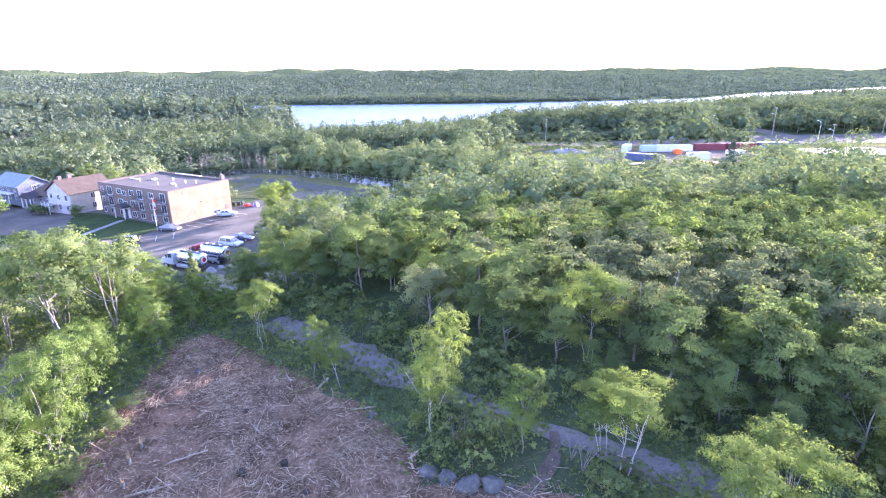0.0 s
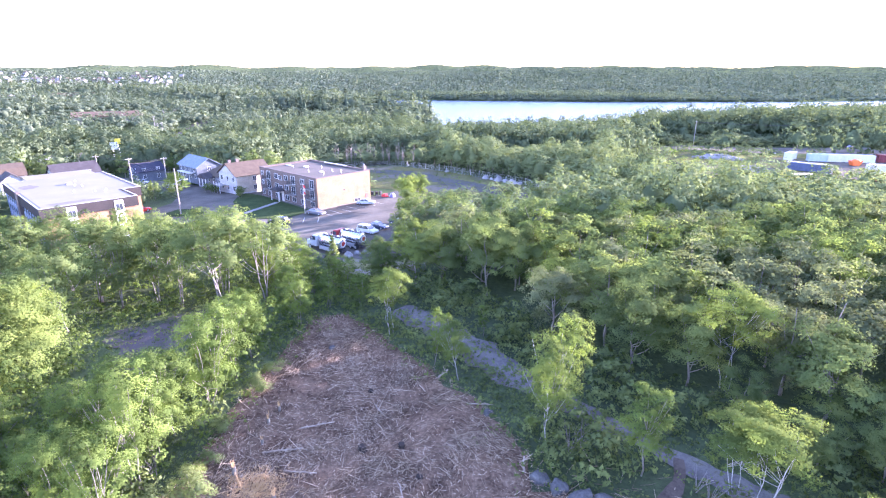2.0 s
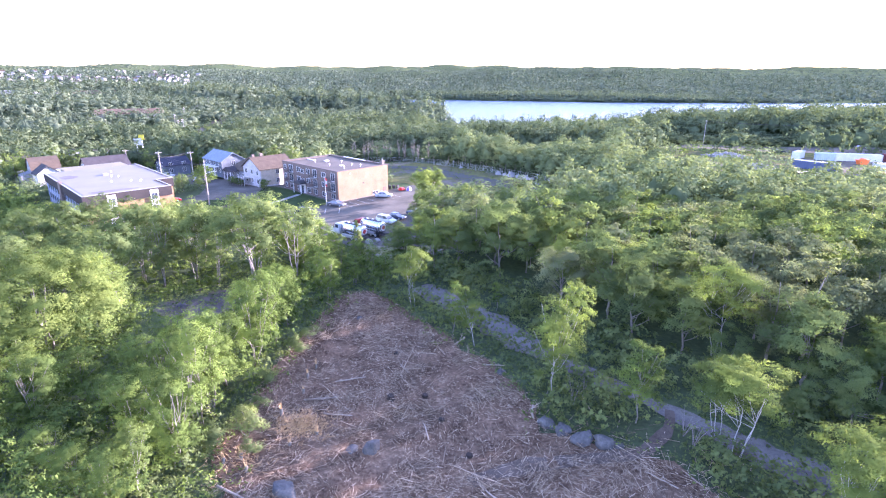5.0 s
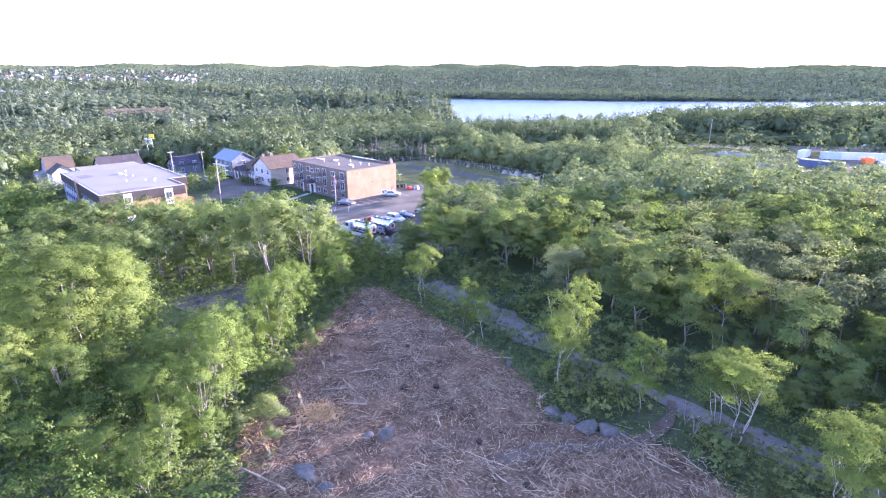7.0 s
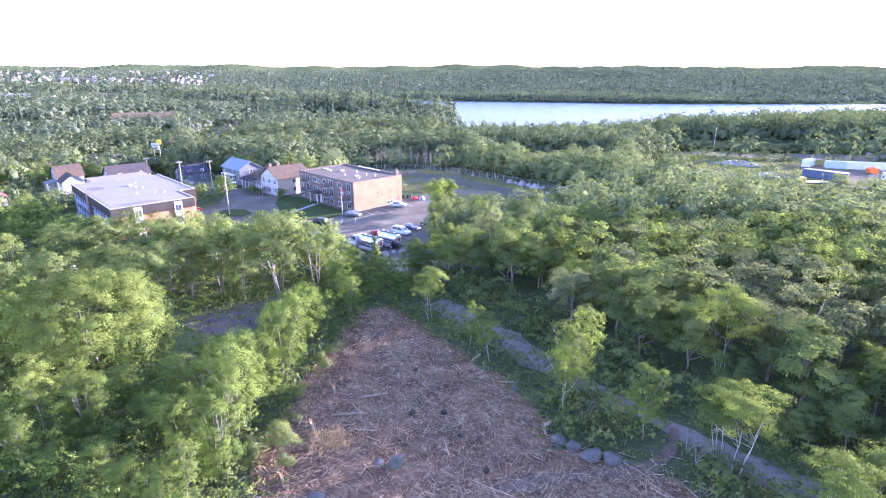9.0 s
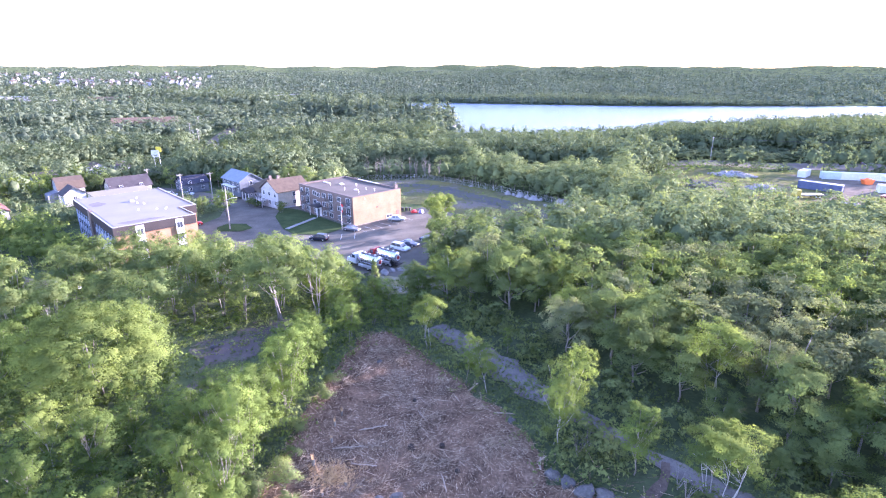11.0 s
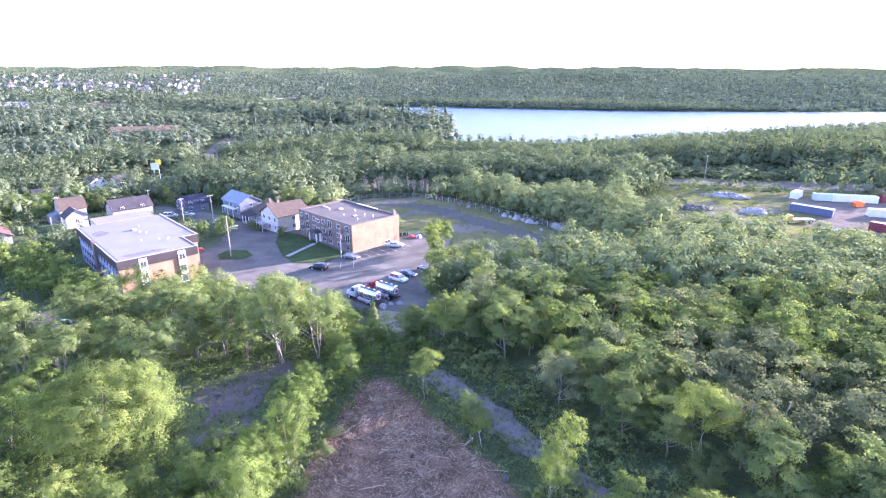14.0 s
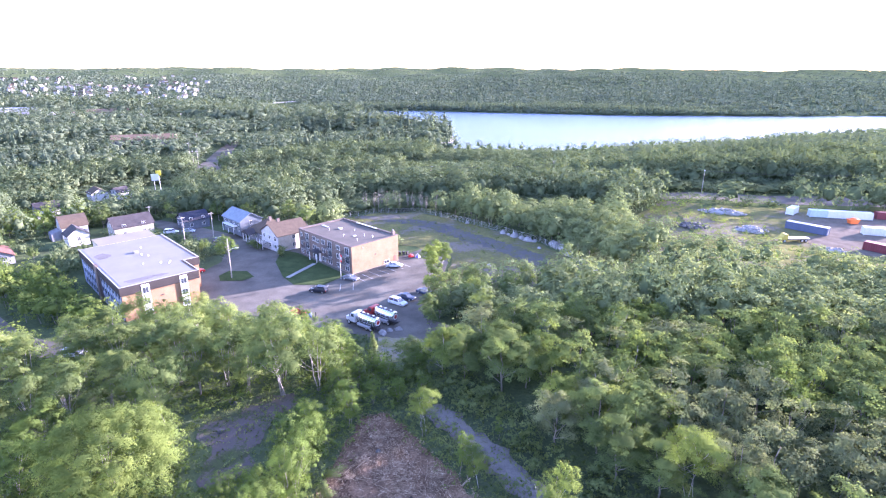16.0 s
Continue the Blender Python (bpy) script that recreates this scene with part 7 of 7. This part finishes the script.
part("bed", boxes((-2.4, -1.2, 1.0, 4.4, 1.2, 1.25)), surface("bleached_planks", [(0.3, (0.30, 0.26, 0.20)), (0.7, (0.5, 0.45, 0.37))], 0.7, 8), flatbed)
part("chassis", boxes((-4.0, -0.45, 0.6, 4.2, 0.45, 0.95)), DARK, flatbed)
for u in (-3.5, 2.0, 3.2):
    for s in (-1, 1):
        wheel(flatbed, u, s * 0.95, 0.5, 0.3)
car(59.0, 233.5, 12, CAR_DARK, "dark car beside the road", False, 4.6)
car(94.0, 258.0, 12, CAR_GREY, "grey car on the road", False, 4.6)
shed = thing("warehouse", pose(128.0, 190.0, z_at(128, 190), 0, 0, 8), "low building with a pale flat roof", "building")
part("wall", boxes((-14, -8, -0.5, 14, 8, 3.6)), SIDING_GREY, shed)
part("roof", boxes((-14.3, -8.3, 3.6, 14.3, 8.3, 3.9)), CONTAINER_ROOF, shed)


def rubble(x, y, rx, ry, h, count, material, label):
    """A heap of broken stone: single stones near the top, one heap beneath."""
    z0 = z_at(x, y)
    p = thing("rubble_heap", pose(x, y, z0), label, "rubble", "rubble heaps")
    part("core", lump(bmesh.new(), (0, 0, 0), (rx * 0.85, ry * 0.85, h * 0.8), rock_rng, 3, 0.15), material, p)
    for k in range(count):
        a, f = rock_rng.uniform(0, 6.28), rock_rng.uniform(0, 1) ** 0.5
        s = rock_rng.uniform(0.25, 0.8)
        bm = lump(bmesh.new(), (0, 0, 0), (s, s * 0.8, s * 0.6), rock_rng, 1, 0.25)
        o = part("stone", bm, material, p)
        o.matrix_basis = pose(rx * f * math.cos(a), ry * f * math.sin(a), h * (1 - f * f) * 0.85 + 0.1, rock_rng.uniform(0, 90), 0, rock_rng.uniform(0, 360))


rubble(37.0, 209.0, 8.5, 3.2, 1.7, 90, PALE_ROCK, "heap of pale broken rock in the yard")
rubble(42.6, 187.0, 5.6, 3.6, 1.5, 70, PALE_ROCK, "heap of grey rubble in the yard")
rubble(25.5, 186.0, 6.0, 4.0, 0.8, 60, ROCK, "low heap of dark rubble and brush")
rubble(62.0, 172.0, 3.5, 2.0, 0.8, 30, PALE_ROCK, "small rubble heap at the wood's edge")

# ---- the clearing: rocks, stumps, logs, cut brush ----
for x, y, sx, sy, sz, lab in ((-2.9, 33.2, 0.95, 0.75, 0.55, "grey boulder in a row beside the clearing"), (-1.4, 32.5, 0.85, 0.7, 0.5, "grey boulder in a row beside the clearing"), (0.2, 31.9, 1.05, 0.85, 0.65, "large rounded grey boulder in a row"), (1.9, 32.0, 0.95, 0.8, 0.6, "grey boulder in a row beside the clearing"), (3.1, 31.8, 0.45, 0.4, 0.3, "small grey stone at the row's end"),
                              (-15.4, 25.2, 0.7, 0.62, 0.85, "upright grey boulder in the clearing"), (-17.0, 25.0, 0.7, 0.6, 0.22, "low pale boulder in the clearing"), (-19.4, 19.4, 1.2, 0.8, 0.6, "grey boulder at the clearing's edge"), (-17.6, 18.8, 0.8, 0.6, 0.26, "flat grey stone at the clearing's edge"),
                              (-27.0, 46.6, 0.4, 0.35, 0.3, "small pale stone in the clearing"), (-8.2, 40.0, 0.5, 0.4, 0.35, "small stone by the sapling"), (-50.5, 43.5, 0.6, 0.5, 0.35, "stone on the bare dirt patch"), (-56.0, 52.5, 0.7, 0.6, 0.5, "pale stone in the grass")):
    boulder(x, y, sx, sy, sz, None, lab, "clearing boulders", 0.05, 3)

WOOD_STICK, n, l = nodes_of("cut_sticks")
g = n.new("ShaderNodeNewGeometry")
finish(n, l, blend(n, l, 1.0, steps(n, l, g.outputs["Random Per Island"], [(0.0, (0.070, 0.045, 0.028)), (0.45, (0.205, 0.142, 0.090)), (0.75, (0.37, 0.278, 0.182)), (1.0, (0.58, 0.470, 0.335))]),
                   steps(n, l, noise_at(n, l, g.outputs["Position"], 3.0, 4), [(0.3, (0.8, 0.8, 0.8)), (0.7, (1.1, 1.1, 1.1))]), "MULTIPLY"), 0.9)
PALE_STICK, n, l = nodes_of("bleached_sticks")
g = n.new("ShaderNodeNewGeometry")
finish(n, l, blend(n, l, 1.0, steps(n, l, g.outputs["Random Per Island"], [(0.0, (0.15, 0.100, 0.062)), (0.5, (0.295, 0.220, 0.146)), (1.0, (0.50, 0.405, 0.285))]),
                   steps(n, l, noise_at(n, l, g.outputs["Position"], 3.0, 4), [(0.3, (0.8, 0.8, 0.8)), (0.7, (1.1, 1.1, 1.1))]), "MULTIPLY"), 0.9)
FRESH_WOOD = surface("fresh_split_wood", [(0.3, (0.27, 0.155, 0.070)), (0.5, (0.44, 0.29, 0.14)), (0.75, (0.60, 0.45, 0.26))], 1.2, 7, 0.85, 0, 0.4, 0.02)


def sticks(name, material, label, seed, count, where, length, radius, lift, pitch=0.12):
    """Loose sticks lying in all directions."""
    rng = np.random.default_rng(seed)
    x, y = where(rng, count)
    n = len(x)
    L = rng.gamma(2.2, length / 2.2, n).clip(0.15, 4.0)
    a = rng.uniform(0, 2 * np.pi, n)
    swirl = rng.uniform(size=n) < 0.38
    a = np.where(swirl, 2.2 * np.sin(x * 0.21) + 1.7 * np.cos(y * 0.17) + rng.normal(size=n) * 0.35, a)
    up = rng.normal(size=n) * pitch
    r = radius * rng.uniform(0.5, 1.5, n)
    d = np.stack([np.cos(a) * np.cos(up), np.sin(a) * np.cos(up), np.sin(up)], 1)
    side = np.stack([-np.sin(a), np.cos(a), 0 * a], 1)
    top = np.cross(d, side)
    c = np.stack([x, y, ground_z(x, y) + lift + np.abs(np.sin(up)) * L * 0.4 + rng.uniform(0, 0.16, n)], 1)
    v = []
    for s in (-0.5, 0.5):
        taper = 1.0 if s < 0 else 0.55
        for k in range(3):
            w = 2 * np.pi * k / 3
            v.append(c + d * (L * s)[:, None] + (side * np.cos(w) + top * np.sin(w)) * (r * taper)[:, None])
    v = np.stack(v, 1)
    f = np.array([(0, 1, 4, 3), (1, 2, 5, 4), (2, 0, 3, 5)])
    faces = (np.arange(n)[:, None, None] * 6 + f[None]).reshape(-1, 4)
    return tagged(mesh_part(name, mesh_from(name, v.reshape(-1, 3), faces), material, None), label, "cut brush", kind="stuff")


def all_clearing(rng, count):
    x, y = rng.uniform(-37, 14, count * 2), rng.uniform(-7, 56, count * 2)
    ok = poly_distance(x, y, CLEARING) < 0.5
    ok &= (np.sin(x * 0.45 + 1) * np.cos(y * 0.4) + rng.uniform(-0.9, 1.2, count * 2)) > -0.3
    return x[ok][:count], y[ok][:count]


def spot(cx, cy, sx, sy):
    def inner(rng, count):
        return cx + rng.normal(size=count) * sx, cy + rng.normal(size=count) * sy
    return inner


sticks("cut_brush", WOOD_STICK, "grey-brown cut sticks and slash over the clearing", 71, 46000, all_clearing, 0.36, 0.015, 0.08, 0.22)


def brush_heaps(rng, count):
    x, y = rng.uniform(-37, 14, count * 5), rng.uniform(-7, 56, count * 5)
    heap = np.sin(x * 0.52 + 1.3 * np.sin(y * 0.31)) + np.cos(y * 0.47 - x * 0.22)
    ok = (poly_distance(x, y, CLEARING) < -1.2) & (heap + rng.uniform(-0.5, 0.5, count * 5) > 0.75)
    return x[ok][:count], y[ok][:count]


sticks("brush_heaps", PALE_STICK, "low heaps of long pale cut branches", 77, 12000, brush_heaps, 0.48, 0.014, 0.2, 0.34)
sticks("cut_branches", WOOD_STICK, "longer bleached branches lying on the clearing", 72, 300, all_clearing, 1.2, 0.020, 0.14, 0.12)
sticks("split_wood", FRESH_WOOD, "fresh orange splinters of a shredded trunk", 73, 1100, spot(-22.4, 26.4, 1.15, 0.9), 0.36, 0.024, 0.14, 0.45)
sticks("split_wood", FRESH_WOOD, "fresh splinters beside the clearing's edge", 74, 120, spot(-24.6, 21.0, 1.2, 0.9), 0.45, 0.026, 0.15, 0.5)
sticks("path_litter", WOOD_STICK, "twigs strewn beside the path", 75, 500, spot(4, 29, 5, 3), 0.9, 0.02, 0.1)


def piles(rng, count):
    k = rng.integers(0, 46, count)
    cx, cy = np.random.default_rng(5).uniform(-36, 13, 200), np.random.default_rng(6).uniform(4, 55, 200)
    ok = poly_distance(cx, cy, CLEARING) < -1.5
    cx, cy = cx[ok][:46], cy[ok][:46]
    k = k % len(cx)
    return cx[k] + rng.normal(size=count) * 0.8, cy[k] + rng.normal(size=count) * 0.6


sticks("brush_piles", WOOD_STICK, "small tangled heaps of cut brush", 76, 5200, piles, 0.8, 0.017, 0.16, 0.38)


def log(x, y, length, radius, turn, pitch, material, label, name="log"):
    o = thing(name, pose(x, y, z_at(x, y) + radius + 0.12, 0, -pitch, turn), label, "log", "logs")
    rng = random.Random(int(x * 10) + int(y))
    pts = [(-length / 2 + length * k / 5, rng.uniform(-0.05, 0.05), rng.uniform(-0.03, 0.03)) for k in range(6)]
    part("stem", tube(bmesh.new(), pts, [radius * (1 - 0.08 * k) for k in range(6)], 7), material, o, "", True)
    for k in (2, 3, 4):
        a = Vector(pts[k])
        part("branch", tube(bmesh.new(), [a, a + Vector((0.3, rng.uniform(-0.5, 0.5), 0.25)), a + Vector((0.6, rng.uniform(-0.9, 0.9), 0.35))], [radius * 0.4, radius * 0.25, 0.01], 5), material, o)
    return o


PALE_WOOD = surface("bleached_wood", [(0.3, (0.20, 0.155, 0.115)), (0.7, (0.42, 0.35, 0.27))], 0.8, 8, 0.9, 0, 0.3, 0.02)
for x, y, L, r, t, p in ((-14.0, 44.6, 1.9, 0.13, 60, 18), (-4.2, 33.8, 1.7, 0.12, 100, 55), (-23.0, 30.6, 3.2, 0.09, 25, 2), (-20.2, 28.6, 2.6, 0.07, 8, 2), (-22.0, 17.8, 4.6, 0.10, -12, 2), (-9.3, 41.0, 2.2, 0.07, 10, 3), (-21.8, 34.0, 3.0, 0.07, 30, 3), (-12.0, 28.5, 1.8, 0.07, 120, 6),
                         (-6.0, 24.0, 2.4, 0.06, 150, 3), (-1.0, 20.5, 2.6, 0.06, 100, 3), (6.0, 28.8, 2.4, 0.05, 160, 4), (8.5, 29.6, 2.0, 0.05, 140, 5), (-28.0, 44.0, 2.6, 0.06, 70, 3), (-18.0, 38.0, 2.4, 0.06, 140, 3)):
    log(x, y, L, r, t, p, PALE_WOOD, "bleached branch lying on the cleared ground")


STUMP_DARK = surface("dark_stump", [(0.3, (0.016, 0.012, 0.009)), (0.7, (0.045, 0.034, 0.027))], 1.5, 9, 0.95, 0, 0.5, 0.03)


def stump(x, y, r, h, label, material=None, ragged=True):
    s = thing("stump", pose(x, y, z_at(x, y) + 0.05), label, "stump", "stumps")
    rng = random.Random(int(x * 31 + y * 7))
    part("base", tube(bmesh.new(), [(0, 0, -0.1), (0, 0, h * 0.3), (0.03, 0, h)], [r * 1.35, r, r * 0.85], 9), BARK_GREY if ragged else STUMP_DARK, s)
    if ragged:
        for k in range(5):
            a = k * 1.26 + rng.uniform(-0.4, 0.4)
            part("splinter", tube(bmesh.new(), [(r * 0.5 * math.cos(a), r * 0.5 * math.sin(a), h - 0.05), (r * 0.9 * math.cos(a), r * 0.9 * math.sin(a), h + rng.uniform(0.25, 0.7))], [r * 0.3, 0.01], 4), material or FRESH_WOOD, s)


for x, y, r, h in ((-24.6, 26.8, 0.16, 1.0), (-20.6, 25.8, 0.14, 0.3), (-24.8, 30.6, 0.12, 0.5), (-24.6, 21.4, 0.15, 0.6), (-25.6, 20.6, 0.13, 0.5), (-23.4, 20.4, 0.14, 0.6), (-22.0, 24.0, 0.13, 0.4), (-25.8, 33.0, 0.13, 0.6), (-26.2, 35.2, 0.12, 0.6)):
    stump(x, y, r, h, "splintered stump at the edge of the clearing")
for x, y, r, h in ((-14.0, 33.6, 0.3, 0.35), (-16.8, 32.2, 0.35, 0.3), (-11.4, 30.5, 0.28, 0.3), (-8.0, 27.0, 0.3, 0.3), (-19.5, 40.0, 0.25, 0.3), (-3.5, 23.5, 0.3, 0.3)):
    stump(x, y, r, h, "dark old stump in the cut brush", None, False)
# dead grey shrubs beside the birches
for x, y, h in ((-1.0, 36.6, 3.0), (-0.2, 37.4, 2.6), (8.6, 33.6, 2.8), (8.0, 35.0, 2.2), (-30.0, 25.0, 2.6), (-29.2, 20.8, 2.4)):
    d = thing("dead_shrub", pose(x, y, z_at(x, y)), "bare grey twiggy shrub beside the birches", "shrub", "dead shrubs")
    rng = random.Random(int(x * 13 + y))
    for k in range(10):
        a, o = rng.uniform(0, 6.28), rng.uniform(0.3, 1.4)
        part("twig", tube(bmesh.new(), [(0, 0, 0), (o * 0.4 * math.cos(a), o * 0.4 * math.sin(a), h * 0.5), (o * math.cos(a), o * math.sin(a), h * rng.uniform(0.7, 1))], [0.018, 0.012, 0.004], 4), DEAD_TWIG, d)

# ---- the town in the distance ----
TOWN_ROOFS = [SHINGLE_BROWN, SHINGLE_DARK, SIDING_GREY]


def town_house(variant):
    w, d = (9, 8) if variant % 2 else (12, 8)
    wall = (SIDING_WHITE, SIDING_WHITE, SIDING_CREAM, SIDING_WHITE)[variant]
    h = thing("house", Matrix.Identity(4), "small pale house among trees on the far hillside", "house", "town houses")
    part("wall", prism(bmesh.new(), [(-d / 2, -2), (d / 2, -2), (d / 2, 5), (0, 8), (-d / 2, 5)], "x", -w / 2, w / 2), wall, h)
    part("roof", prism(bmesh.new(), [(-d / 2 - 0.5, 4.6), (0, 8.0), (d / 2 + 0.5, 4.6), (d / 2 + 0.5, 4.9), (0, 8.4), (-d / 2 - 0.5, 4.9)], "x", -w / 2 - 0.4, w / 2 + 0.4), TOWN_ROOFS[variant % 3], h)
    for k in (-1, 0, 1):
        p = part("window", boxes((k * w * 0.3 - 0.6, -d / 2 - 0.06, 1.2, k * w * 0.3 + 0.6, -d / 2 - 0.01, 2.8)), GLASS, h)
    return h


def build_town():
    rng = random.Random(91)
    firsts = {}
    spots = []
    while len(spots) < 165:
        a = radians(rng.uniform(-60, -41))
        r = rng.choice([rng.uniform(1100, 1500), rng.uniform(1000, 2200), rng.uniform(1100, 1900), rng.uniform(650, 1100)])
        x, y = r * math.sin(a), r * math.cos(a)
        if float(poly_distance(np.array([x]), np.array([y]), LAKE)[0]) < 40 or any(abs(x - p) + abs(y - q) < 16 for p, q in spots):
            continue
        spots.append((x, y))
        m = pose(x, y, z_at(x, y) + 2.5, 0, 0, rng.uniform(0, 360)) @ Matrix.Diagonal((0.78, 0.78, 0.78, 1))
        v = rng.randrange(4)
        if v not in firsts:
            firsts[v] = town_house(v)
            firsts[v].matrix_basis = m
        else:
            copy_thing(firsts[v], Matrix.Identity(4)).matrix_basis = m


build_town()


def long_building(x, y, turn, w, d, h, wall, roof, label, slope=0.0, count=8):
    b = thing("long_building", pose(x, y, z_at(x, y), 0, 0, turn), label, "building", "town buildings")
    part("wall", boxes((-w / 2, -d / 2, -3, w / 2, d / 2, h)), wall, b)
    if slope:
        part("roof", prism(bmesh.new(), [(-d / 2 - 0.8, h - 0.1), (0, h + slope), (d / 2 + 0.8, h - 0.1), (d / 2 + 0.8, h - 0.4), (-d / 2 - 0.8, h - 0.4)], "x", -w / 2 - 0.8, w / 2 + 0.8), roof, b)
    else:
        part("roof", boxes((-w / 2 - 0.4, -d / 2 - 0.4, h, w / 2 + 0.4, d / 2 + 0.4, h + 0.5)), roof, b)
    for k in range(count):
        u = -w / 2 + (k + 0.5) * w / count
        part("window", boxes((u - 0.7, -d / 2 - 0.06, h * 0.35, u + 0.7, -d / 2 - 0.01, h * 0.35 + 1.5)), GLASS, b)


ROOF_TILE = courses("orange_brown_tiles", (0.135, 0.094, 0.068), 0.3)
long_building(-372, 338, 40, 46, 14, 5.0, SIDING_CREAM, ROOF_TILE, "long low building with an orange-brown roof", 3.2)
long_building(-655, 626, 46, 44, 14, 11.0, SIDING_WHITE, CONTAINER_ROOF, "long white building in the valley")
long_building(-690, 452, 56, 60, 22, 9.0, SIDING_WHITE, CONTAINER_ROOF, "pale flat-roofed building at the edge of town")
long_building(-560, 470, 50, 40, 16, 8.0, SIDING_CREAM, ROOF_TILE, "pale building with a brown roof", 3.0)
long_building(-600, 500, 50, 30, 16, 8.0, SIDING_WHITE, CONTAINER_ROOF, "white flat-roofed building in the town")
sign = thing("road_sign", pose(-253, 231, z_at(-253, 231), 0, 0, 40), "yellow and white shop sign on tall posts", "sign")
for x in (-1.6, 1.2):
    part("post", tube(bmesh.new(), [(x, 0, -0.3), (x, 0, 8.6)], [0.2, 0.15], 8), GALV, sign)
part("board", soft(boxes((-0.2, -0.15, 8.2, 2.4, 0.15, 11.0)), 0.05), paint("sign_yellow", (0.60, 0.50, 0.05), 0.5), sign, "yellow board")
part("board", soft(boxes((-2.8, -0.2, 5.4, 1.0, 0.1, 9.2)), 0.05), WHITE, sign, "white board")
